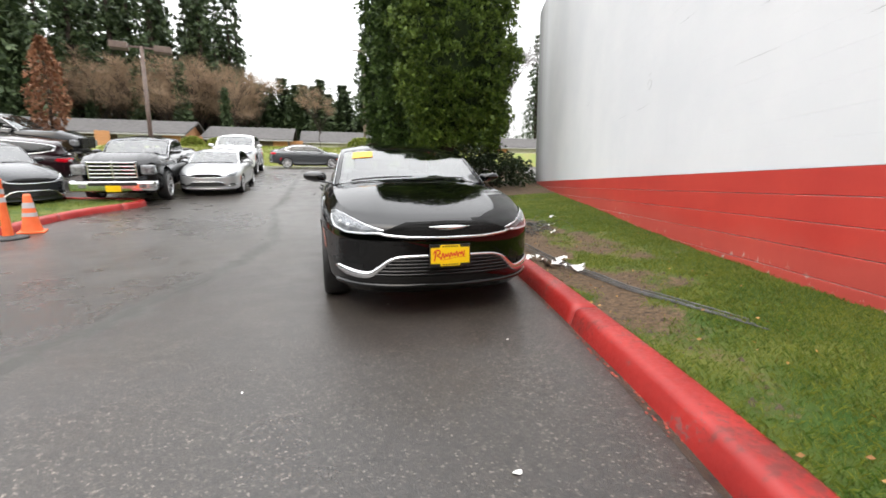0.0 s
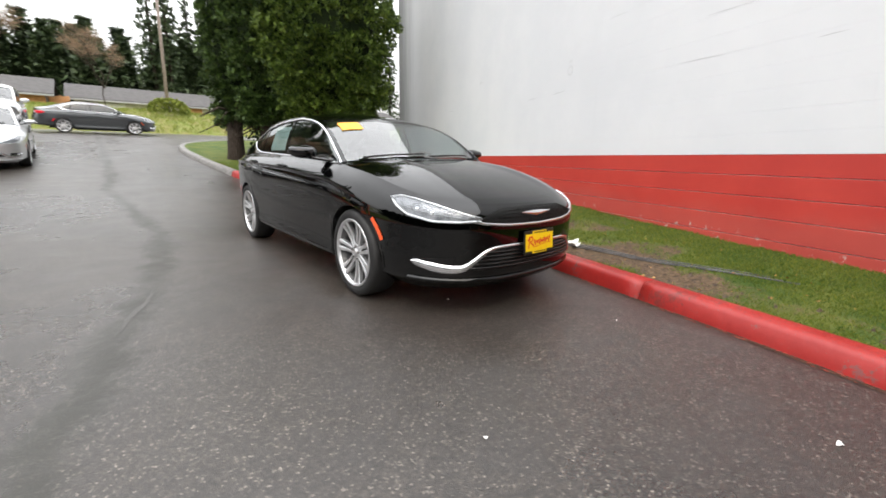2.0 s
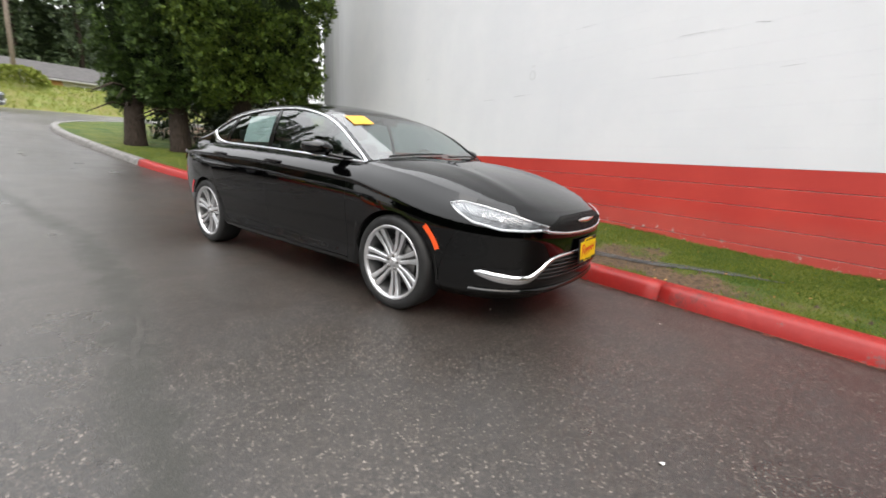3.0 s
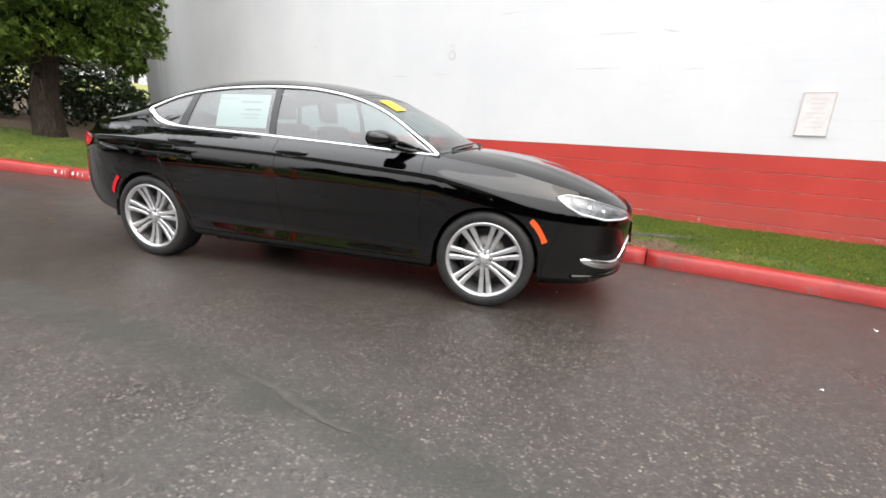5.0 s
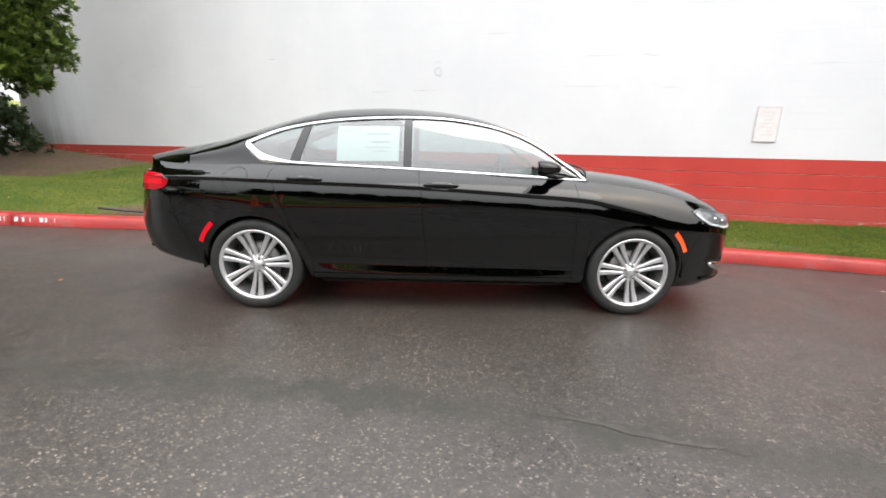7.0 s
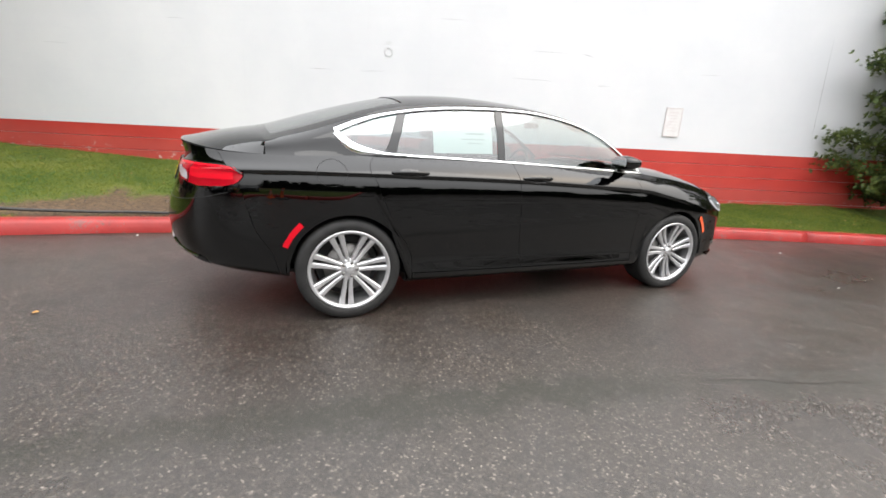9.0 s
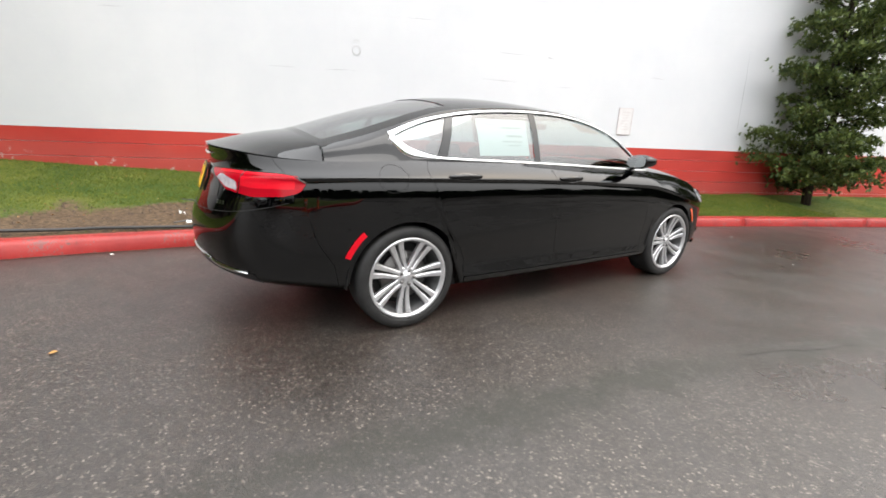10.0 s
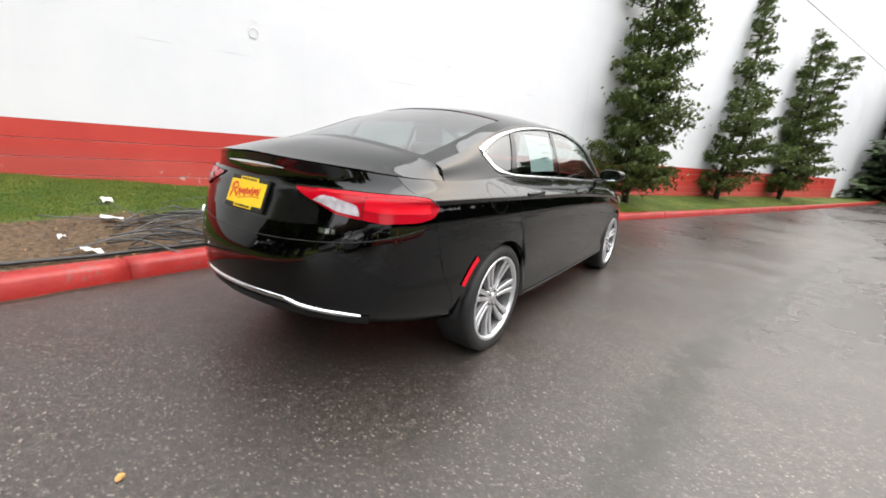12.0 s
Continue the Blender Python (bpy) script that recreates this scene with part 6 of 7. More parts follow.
M_GUTTER = mottled("grey_gutter", (0.25, 0.25, 0.25), (0.35, 0.35, 0.35), 4, 0.5, 0.05)
M_DARKGLASS = mat("dark_window_glass", (0.02, 0.025, 0.03), 0.05)
M_POLE = mottled("weathered_pole", (0.14, 0.11, 0.09), (0.24, 0.2, 0.17), 9, 0.85, 0.3)
M_LAMPHEAD = mottled("brown_lamp_head", (0.08, 0.05, 0.04), (0.13, 0.09, 0.07), 6, 0.5, 0.1)


def bank_z(x, y):
    return float(np.interp(y, [26.2, 27.0, 28.2, 29.8, 31, 32.5, 34.5, 60, 90], [2.15, 2.45, 3.1, 3.75, 3.9, 3.9, 3.9, 4.2, 4.9])) + 0.12 * noise.noise((x * 0.35, y * 0.5, 0)) * (1 if y > 27 else 0)


def build_bank():
    xs = np.r_[-80:-14:6, -14:14:0.7, 14:80:6]
    ys = np.r_[26.2, 26.6, 27.0:32:0.5, 34:62:4, 75, 90]
    vs = [(x, y, bank_z(x, y)) for x in xs for y in ys]
    thing("grass_bank", "rough green grass bank across the street", "grass bank", kind="structure", me=raw("grass_bank", vs, grid_faces(len(xs), len(ys)), M_BANK_SOIL, True))
    rng = random.Random(8)
    spots = []
    for _ in range(16000):
        x, y = rng.uniform(-16, 12), rng.uniform(26.7, 33)
        spots.append((x, y, bank_z(x, y)))
    thing("bank_grass", "coarse unmown grass on the bank", "grass", kind="stuff", me=blades("bank_grass", spots, 0.2, 0.02, M_BANK, 9))
    for x, y, r in ((2.0, 30.2, 1.1), (-8.6, 30.4, 0.8), (-10.6, 31, 0.7)):
        t = thing("round_shrub", "rounded yellow-green shrub on the bank", "shrub", pose(x, y, bank_z(x, y)), "shrubs on the bank")
        v, f = [], []
        for _ in range(420):
            a, b = rng.uniform(0, 6.283), math.acos(rng.uniform(0, 1))
            p = Vector((r * math.sin(b) * math.cos(a), r * math.sin(b) * math.sin(a), 0.05 + 0.75 * r * math.cos(b))) * rng.uniform(0.85, 1.05)
            spray(v, f, p, p + Vector((0, 0, 0.2)), 0.22, rng, 4, 0.8)
        part("leaves", raw("leaves", v, f, M_BANK), t)
        part("stem", tube_mesh("stem", [(0, 0, -0.2), (0, 0, 0.5 * r)], 0.05, M_BARK, 6), t)


M_BANK_SOIL = mottled("bank_soil_and_turf", (0.13, 0.18, 0.03), (0.2, 0.17, 0.06), 1.2, 0.9, 0.5)
build_bank()


def house(x0, x1, y0, y1, z0, eave, ridge, wall_m, label, items):
    h = thing("house", label, "house", pose(0, 0, 0), "row of low houses")
    bm = bmesh.new()
    box(bm, x0, x1, y0, y1, z0 - 0.6, eave)
    part("walls", mesh_of("walls", bm, wall_m), h)
    ym = (y0 + y1) / 2
    o = 0.55
    vs, fs = [], []
    for sgn, ye in ((-1, y0 - o), (1, y1 + o)):
        k = len(vs)
        vs += [(x0 - o, ye, eave - 0.12), (x1 + o, ye, eave - 0.12), (x1 + o, ym, ridge), (x0 - o, ym, ridge), (x0 - o, ye, eave + 0.05), (x1 + o, ye, eave + 0.05), (x1 + o, ym, ridge + 0.17), (x0 - o, ym, ridge + 0.17)]
        fs += [tuple(k + i for i in q) for q in ((0, 1, 2, 3), (4, 7, 6, 5), (0, 4, 5, 1), (1, 5, 6, 2), (0, 3, 7, 4))]
    part("roof", raw("roof", vs, fs, M_ROOF), h, "grey shingle roof")
    for xx in (x0 + 0.02, x1 - 0.02):
        part("gable", raw("gable", [(xx, y0, eave), (xx, y1, eave), (xx, ym, ridge - 0.05), (xx + 0.1, y0, eave), (xx + 0.1, y1, eave), (xx + 0.1, ym, ridge - 0.05)], [(0, 1, 2), (5, 4, 3), (0, 2, 5, 3), (1, 4, 5, 2)], M_CEDAR), h, "orange cedar gable")
    part("gutter", box_mesh("gutter", (x1 - x0 + 1.1, 0.12, 0.14), M_GUTTER, 0.02, ((x0 + x1) / 2, y0 - o - 0.06, eave - 0.1)), h, "grey gutter")
    for kind, xa, xb, za, zb in items:
        cx, cz = (xa + xb) / 2, (za + zb) / 2
        if kind == "window":
            w = part("window", box_mesh("window", (xb - xa, 0.1, zb - za), M_WHITEP, 0.01, (cx, y0 - 0.03, z0 + cz)), h, "white framed window")
            for k in (-1, 1):
                part("pane", box_mesh("pane", ((xb - xa) / 2 - 0.1, 0.03, zb - za - 0.14), M_DARKGLASS, 0, (cx + k * (xb - xa) / 4, y0 - 0.075, z0 + cz)), w)
        else:
            m = M_WHITEP if kind == "garage_door" else M_CEDAR if kind == "cedar_panel" else M_SIDING
            d = part(kind, box_mesh(kind, (xb - xa, 0.12, zb - za), m, 0.01, (cx, y0 - 0.05, z0 + cz)), h)
            if kind == "garage_door":
                for q in range(1, 4):
                    part("door_joint", box_mesh("door_joint", (xb - xa - 0.05, 0.02, 0.025), M_SIDING, 0, (cx, y0 - 0.115, z0 + za + (zb - za) * q / 4)), d)


house(-34, -13.4, 38, 46, 3.9, 5.5, 7.0, M_SIDING, "low dark brown house with a grey shingle roof", [("garage_door", -26.5, -23.8, 0, 1.45), ("window", -31, -29.2, .5, 1.3), ("window", -21.5, -19.5, .4, 1.3), ("garage_door", -18.2, -15.8, 0, 1.45), ("cedar_panel", -14.8, -13.4, 0, 1.5)])
house(-12.0, -4.6, 41, 49, 3.95, 5.5, 7.0, M_SIDING, "low house with white fascia and a grey roof", [("garage_door", -11.6, -9.4, 0, 1.4), ("window", -8.7, -7.4, .4, 1.3), ("cedar_panel", -6.0, -4.6, 0, 1.45)])
house(-3.0, 9.0, 43.5, 51, 4.0, 5.6, 7.05, M_SIDING_PALE, "low pale house with garage doors and a grey roof", [("garage_door", -2.4, 0.4, 0, 1.4), ("window", 2.2, 3.6, .4, 1.3), ("cedar_panel", 5.2, 6.4, 0, 1.45), ("window", 7.2, 8.4, .4, 1.3)])
house(10.5, 30, 45, 53, 4.0, 5.6, 7.1, M_SIDING_PALE, "low pale house with a long grey roof", [("garage_door", 12, 14.6, 0, 1.4), ("window", 16.5, 18.4, .4, 1.3), ("cedar_panel", 20, 21.4, 0, 1.45)])


def cedar_fence(x0, x1, y, z):
    f = thing("fence", "orange cedar board fence beside a house", "fence", pose(0, y, z), "cedar fences")
    n = int((x1 - x0) / 0.16)
    me = box_mesh("board", (0.15, 0.025, 1.7), M_CEDAR, 0.004)
    for k in range(n):
        part("board", me, f, "", pose(x0 + 0.16 * k + 0.08, 0, 0.85 + 0.03 * math.sin(k * 2.1)))


cedar_fence(-13.3, -12.1, 40.2, 3.9)
cedar_fence(-4.5, -3.1, 42.4, 3.9)
cedar_fence(-19.6, -18.4, 37.2, 3.9)


def utility_pole(x, y, z, h):
    t = thing("utility_pole", "weathered grey wooden pole at the street edge", "utility pole", pose(x, y, z, 0, 1.0))
    part("pole", tube_mesh("pole", [(0, 0, -0.6), (0, 0, h * 0.5), (0, 0, h)], [0.15, 0.13, 0.1], M_POLE, 10), t)
    part("cross_arm", box_mesh("cross_arm", (2.2, 0.1, 0.12), M_POLE, 0.01, (0, 0.1, h - 0.6)), t)


utility_pole(2.9, 38.0, 3.9, 10.5)


def parking_lamp(x, y):
    z = land(x, y)
    t = thing("street_lamp", "brown car park lamp with two box heads", "lamp post", pose(x, y, z, 0, 0, 12))
    part("pole", tube_mesh("pole", [(0, 0, -0.3), (0, 0, 5.2)], [0.09, 0.07], M_LAMPHEAD, 10), t)
    part("arm", box_mesh("arm", (1.2, 0.07, 0.07), M_LAMPHEAD, 0.01, (0, 0, 5.15)), t)
    for s in (-1, 1):
        part("lamp_head", box_mesh("lamp_head", (0.62, 0.45, 0.26), M_LAMPHEAD, 0.03, (s * 0.75, 0, 5.15 - 0.02)), t)


parking_lamp(-8.0, 15.5)


# ---- island with red kerb, delineator post and cone ----
def build_island():
    # outline in plan, anticlockwise from the near left
    edge = catmull([(-16, -0.6), (-8.2, 0.9), (-6.75, 2.3), (-6.42, 3.7), (-6.35, 4.6), (-6.05, 5.7), (-5.5, 6.55), (-5.35, 7.0), (-5.7, 7.35), (-6.6, 7.55), (-8.2, 7.75), (-11, 8.0), (-18, 8.2)], 8)
    p = [tuple(q) for q in edge]
    k = build_kerb(p, "kerb_island", "red-painted concrete kerb of a grass island", 99, 0, 1.57, side=-1)
    vs, fs = [], []
    inner = sweep(p, [(0.15, 0.0)], land, -1)[0]
    n = len(inner)
    cx, cy = -12.0, 4.2
    rings = 8
    for i in range(rings):
        t = i / (rings - 1)
        for x, y, _ in inner:
            a, b = x + (cx - x) * t, y + (cy - y) * t
            vs.append((a, b, land(a, b) + 0.105 + 0.06 * t))
    me = raw("island_turf", vs, grid_faces(rings, n), M_SOIL, True)
    at = me.attributes.new("bare", 'FLOAT', 'POINT')
    at.data.foreach_set("value", [0.15 + 0.35 * noise.noise((v[0], v[1], 0)) for v in vs])
    thing("island_turf", "short green grass on the car park island", "lawn", kind="structure", me=me)
    rng = random.Random(17)
    spots = []
    while len(spots) < 9000:
        i = rng.randrange(n)
        t = rng.random() * 0.6
        x, y, _ = inner[i]
        a, b = x + (cx - x) * t + rng.gauss(0, 0.1) * t, y + (cy - y) * t + rng.gauss(0, .15) * t
        spots.append((a, b, land(a, b) + 0.105 + 0.06 * t))
    thing("island_grass", "short green grass blades on the island", "grass", kind="stuff", me=blades("island_grass", spots, 0.045, 0.006, M_GRASS, 18))


build_island()
M_ORANGE = mottled("orange_plastic", (0.75, 0.12, 0.03), (0.85, 0.17, 0.05), 8, 0.45, 0.05)
M_TAPE = mottled("grey_reflective_tape", (0.4, 0.4, 0.42), (0.55, 0.55, 0.57), 12, 0.3, 0.02)
M_BLACK_RUBBER = mottled("black_rubber_base", (0.02, 0.02, 0.02), (0.05, 0.05, 0.05), 12, 0.7, 0.2)


def lathe(name, prof, material, n=28):
    vs = [(r * math.cos(2 * math.pi * k / n), r * math.sin(2 * math.pi * k / n), z) for r, z in prof for k in range(n)]
    fs = [(i * n + k, i * n + (k + 1) % n, (i + 1) * n + (k + 1) % n, (i + 1) * n + k) for i in range(len(prof) - 1) for k in range(n)]
    return raw(name, vs, fs, material, True)


def traffic_cone(x, y):
    t = thing("traffic_cone", "worn orange traffic cone with two grey bands", "traffic cone", pose(x, y, land(x, y), 4, 0, 20))
    part("cone", lathe("cone", [(.155, .03), (.15, .05), (.125, .16), (.055, .66), (.04, .70), (.03, .70), (.0, .69)], M_ORANGE), t)
    part("base", box_mesh("base", (.38, .38, .035), M_ORANGE, .012, (0, 0, .0175)), t)
    for z0, z1 in ((.30, .37), (.45, .55)):
        r = lambda z: .1255 + (.0555 - .1255) * (z - .16) / .5
        part("band", lathe("band", [(r(z0) + .002, z0), (r(z1) + .002, z1)], M_TAPE), t)


def delineator(x, y):
    t = thing("delineator_post", "tall orange delineator post on a black rubber base", "delineator post", pose(x, y, land(x, y), 4, 0, 0))
    part("post", lathe("post", [(.075, .05), (.07, .1), (.058, .45), (.05, .95), (.055, .97), (.055, 1.0), (.03, 1.02), (.02, 1.09), (.0, 1.1)], M_ORANGE), t)
    part("base", lathe("base", [(.0, .0), (.26, .0), (.25, .03), (.2, .045), (.08, .06)], M_BLACK_RUBBER), t)
    for z0, z1 in ((.62, .70), (.76, .84)):
        part("band", lathe("band", [(.0572, z0), (.0552, z1)], M_TAPE), t)


traffic_cone(-6.08, 3.95)
delineator(-6.1, 3.38)

# ---- the other vehicles ----
P_BLACK = mat("black_truck_paint", (0.006, 0.006, 0.007), 0.2, coat=1.0)
P_SILVER = mat("silver_metallic_paint", (0.5, 0.51, 0.52), 0.3, 0.6, coat=1.0)
P_WHITE = mat("white_car_paint", (0.78, 0.79, 0.8), 0.25, coat=1.0)
P_CHAR = mat("charcoal_car_paint", (0.02, 0.022, 0.025), 0.2, coat=1.0)
P_WINE = mat("dark_wine_paint", (0.02, 0.008, 0.01), 0.2, coat=1.0)
P_GREY = mat("dark_grey_paint", (0.05, 0.055, 0.06), 0.25, 0.3, coat=1.0)

for _p in (P_BLACK, P_CHAR, P_WINE):
    _p.node_tree.nodes["Principled BSDF"].inputs["Coat IOR"].default_value = 1.4
    _p.node_tree.nodes["Principled BSDF"].inputs["Specular IOR Level"].default_value = 0.1

UPPER = {"side_frame", "front_side_window", "rear_side_window", "quarter_window", "window_pillar", "window_trim", "windscreen", "rear_window", "roof", "windscreen_pillar", "rear_pillar", "glass_border", "cowl", "rear_view_mirror",
         "front_seat", "rear_seat", "parcel_shelf", "dashboard", "steering_wheel", "wiper"}
NEVER = {"front_plate", "rear_plate", "window_sticker", "year_sticker", "badge", "model_letter", "fuel_flap", "panel_joint", "projector", "lamp_rib"}


def stem(name):
    return name.split(".")[0]


def relative(name, label, category, m, paint, shape, wheels, leave=(), group="parked vehicles", blind=False):
    """Another vehicle of the same build, its panels reshaped by shape(part, x, y, z). wheels: half track, front y, rear y, radius."""
    car = thing(name, label, category, m, group)
    made = {SEDAN: car}
    for ob in SEDAN.children_recursive:
        s = stem(ob.name)
        if ob.parent not in made or s in NEVER or s in leave or s == "wheel" or ob.data is None:
            continue
        me = ob.data.copy()
        co = np.empty(len(me.vertices) * 3)
        me.vertices.foreach_get("co", co)
        co = co.reshape(-1, 3)
        new_co = [shape(s, *p) for p in co]
        me.vertices.foreach_set("co", np.array(new_co).reshape(-1))
        for i, q in enumerate(me.materials):
            if q is C["paint"]:
                me.materials[i] = paint
            elif blind and q in (C["glass"], C["glass2"]):
                me.materials[i] = C["glass3"]
        me.update()
        made[ob] = part(s, me, made[ob.parent])
    t, y0, y1, r = wheels
    for x in (-t, t):
        for y in (y0, y1):
            put_wheel(car, x, y, r, 15, r / .334)
    return car


def saloon(sx, sy, sz):
    return lambda s, x, y, z: (x * sx, y * sy, z * sz)


def wagon(sx, sy, low, high, lift, back, bluff):
    """A tall vehicle: higher sides and roof, the tail of the roof drawn back and upright."""
    def f(s, x, y, z):
        b = 1.03
        zz = z * low if z < b else b * low + (z - b) * high
        t = min(1.0, max(0.0, (z - 1.0) / .42))
        yy = y
        if s in UPPER and y > .2:
            k = min(1.0, (y - .2) / .9)
            yy = y + back * t * k * k * (3 - 2 * k)
            if y > 1.02:
                yy = min(yy, 2.34 - .25 * t)
        if y < -.6 and z > .6:
            zz += bluff * min(1.0, (-.6 - y) / .8) * (1 if s not in UPPER else .3)
        wide = 1.0 + .10 * t
        return (x * sx * wide, yy * sy, zz + lift)
    return f


def pickup(sx, low, high, lift, bed):
    """A crew cab pickup: cabin ends behind the seats, a level bed behind it."""
    def f(s, x, y, z):
        b = 1.03
        zz = z * low if z < b else b * low + (z - b) * high
        yy = y
        if s in UPPER:
            if y > .75:
                yy = .75 + (y - .75) * .22
            if y < -.3:
                yy = -.3 + (y + .3) * .85
            t = min(1.0, max(0.0, (z - 1.0) / .42))
            return (x * sx * (1 + .12 * t), yy, zz + lift)
        if s == "boot_lid":
            k = (y - 1.6) / .8
            return (x * sx * 1.05, .93 + k * (1.6 + bed - .0), b * low + .04 + lift)
        if y > 1.0:
            yy = y + bed * min(1, (y - 1.0) / .3)
        if y < -1.0 and z > .45:
            zz += .16 * min(1, (-1.0 - y) / .7)
            yy = y - .05
        return (x * sx, yy - (.25 if y < -1.0 else 0) * min(1, (-1.0 - y) / .3 if y < -1 else 0), zz + lift)
    return f


def stand(x, y, yaw):
    """Stands a vehicle on the sloping ground."""
    d = 1.2
    cs, sn = math.cos(radians(yaw)), math.sin(radians(yaw))
    f = lambda lx, ly: land(x + lx * cs - ly * sn, y + lx * sn + ly * cs)
    pitch = math.degrees(math.atan2(f(0, d) - f(0, -d), 2 * d))
    roll = -math.degrees(math.atan2(f(.8, 0) - f(-.8, 0), 1.6))
    return pose(x, y, 0.5 * (f(0, d) + f(0, -d)), 0, 0, yaw) @ pose(0, 0, 0, pitch, roll, 0)


def truck_face(car, y0, z0, hw, hood, chrome=True):
    """Upright pickup nose: barred grille, square lamps, deep bumper, plate."""
    m = C["chrome"] if chrome else C["gloss"]
    g = part("grille", box_mesh("grille", (hw * 1.12, .10, .40), C["mesh"], .03, (0, y0 - .02, hood - .30)), car, "barred grille")
    for z in (-.12, -.21, -.30, -.39, -.48):
        part("grille_bar", box_mesh("grille_bar", (hw * 1.12, .06, .035), m, .015, (0, y0 - .065, hood + z)), g)
    for x in (-1, 0, 1):
        part("grille_bar", box_mesh("grille_bar", (.04, .06, .42), m, .015, (x * hw * .54, y0 - .068, hood - .30)), g)
    for s in (-1, 1):
        part("head_lamp", box_mesh("head_lamp", (hw * .34, .22, .24), C["lamp"], .06, (s * hw * .78, y0 + .07, hood - .30)), car, "square head lamp")
        part("fog_lamp", box_mesh("fog_lamp", (.16, .05, .10), C["lamp"], .02, (s * hw * .68, y0 - .19, z0 + .20)), car)
    part("front_bumper", box_mesh("front_bumper", (hw * 1.98, .30, .26), m, .07, (0, y0 - .06, z0 + .20)), car, "deep front bumper")
    part("bumper_intake", box_mesh("bumper_intake", (hw * 1.1, .04, .08), C["dark"], .02, (0, y0 - .21, z0 + .25)), car)
    if chrome:
        part("number_plate", box_mesh("number_plate", (.31, .02, .15), C["yellow"], .005, (0, y0 - .23, z0 + .14)), car, "plain yellow plate")


relative("silver_coupe", "silver coupe parked nose out on the drive", "car", stand(-4.35, 10.7, 2), P_SILVER, saloon(.94, .94, .87), (.75, -1.29, 1.29, .30), blind=True)
relative("white_suv", "tall boxy white sport utility vehicle", "car", stand(-5.0, 17.6, 2), P_WHITE, wagon(1.04, .97, 1.1, 1.32, .08, 1.15, .12), (.82, -1.33, 1.33, .38), blind=True)
t = relative("black_pickup", "black pickup truck with a chrome grille and bumper", "pickup truck", stand(-6.15, 9.7, 4), P_BLACK, pickup(1.0, 1.08, 1.02, .08, .9), (.80, -1.62, 2.27, .39),
             leave=("head_lamp", "upper_grille", "lower_grille", "bumper_trim", "grille_bar", "grille_slat", "grille_trim", "chin_lip", "fog_recess", "front_marker", "rear_marker", "wheel_liner", "diffuser"), blind=True)
truck_face(t, -2.62, .30, .92, 1.18)
relative("black_suv", "small black sport utility vehicle beside the island", "car", stand(-9.1, 7.7, 56), P_CHAR, wagon(.96, .88, .95, 1.08, .02, 1.1, .04), (.78, -1.23, 1.23, .34), blind=True)
relative("dark_suv", "dark wine-coloured sport utility vehicle", "car", stand(-10.9, 10.7, -74), P_WINE, wagon(.98, .93, .92, 1.06, .02, 1.15, .04), (.80, -1.3, 1.3, .34), blind=True)
t = relative("lifted_pickup", "lifted black pickup truck seen side-on", "pickup truck", stand(-13.0, 15.4, 92), P_BLACK, pickup(1.08, 1.2, 1.22, .26, .9), (.88, -1.62, 2.27, .45),
             leave=("head_lamp", "upper_grille", "lower_grille", "bumper_trim", "grille_bar", "grille_slat", "grille_trim", "chin_lip", "fog_recess", "front_marker", "rear_marker", "wheel_liner", "diffuser"), blind=True)
truck_face(t, -2.62, .50, .99, 1.44, False)
relative("grey_sedan", "dark grey sedan on the cross street", "car", stand(-1.9, 23.2, 92), P_GREY, saloon(.97, .97, .96), (.775, -1.33, 1.33, .32), blind=True)

# ---- small things ----
M_TAR = mottled("glossy_crack_sealant", (0.026, 0.024, 0.021), (0.066, 0.059, 0.053), 9, 0.34, 0.4)
M_OVERSPRAY = mottled("red_overspray_on_asphalt", (0.16, 0.03, 0.02), (0.34, 0.06, 0.035), 40, 0.5, 0.2)
M_PIPE = mottled("grey_plastic_conduit", (0.03, 0.03, 0.031), (0.12, 0.12, 0.122), 9, 0.4, 0.1)
M_CABLE = mottled("black_cable", (0.008, 0.008, 0.008), (0.03, 0.03, 0.03), 16, 0.4, 0.1)
M_LITTER = mottled("white_scrap", (0.62, 0.61, 0.58), (0.78, 0.77, 0.75), 25, 0.6, 0.1)
M_LEAF = leaf_material("fallen_leaf", (0.2, 0.08, 0.02), (0.5, 0.3, 0.1), 0.6)
M_CRACK = mottled("dark_paint_crack", (0.2, 0.2, 0.2), (0.42, 0.42, 0.42), 30, 0.7, 0.1)
M_NOTICE = mottled("faded_notice_sheet", (0.72, 0.69, 0.68), (0.8, 0.78, 0.77), 9, 0.6, 0.05)


def crack(points, widths, seed, label):
    rng = random.Random(seed)
    p = resample([tuple(q) for q in catmull(points, 14)], 0.05)
    w = np.interp(np.linspace(0, 1, len(p)), np.linspace(0, 1, len(widths)), widths)
    vs = []
    n = len(p)
    for i in range(n):
        d = p[min(i + 1, n - 1)] - p[max(i - 1, 0)]
        d = d / np.linalg.norm(d)
        q = np.array((-d[1], d[0]))
        off = 0.05 * noise.noise((i * 0.11, seed, 0)) + 0.02 * noise.noise((i * 0.6, seed, 5))
        for s in (-1, 1):
            ww = max(0.0015, 0.75 * w[i] * (0.55 + 0.9 * abs(noise.noise((i * 0.35, s * 3.0, seed)))))
            x, y = p[i] + q * (off + s * ww)
            vs.append((x, y, land(x, y) + 0.0025))
    thing("road_crack", label, "crack", kind="structure", me=raw("road_crack", vs, grid_faces(n, 2, 0, True), M_TAR, True))


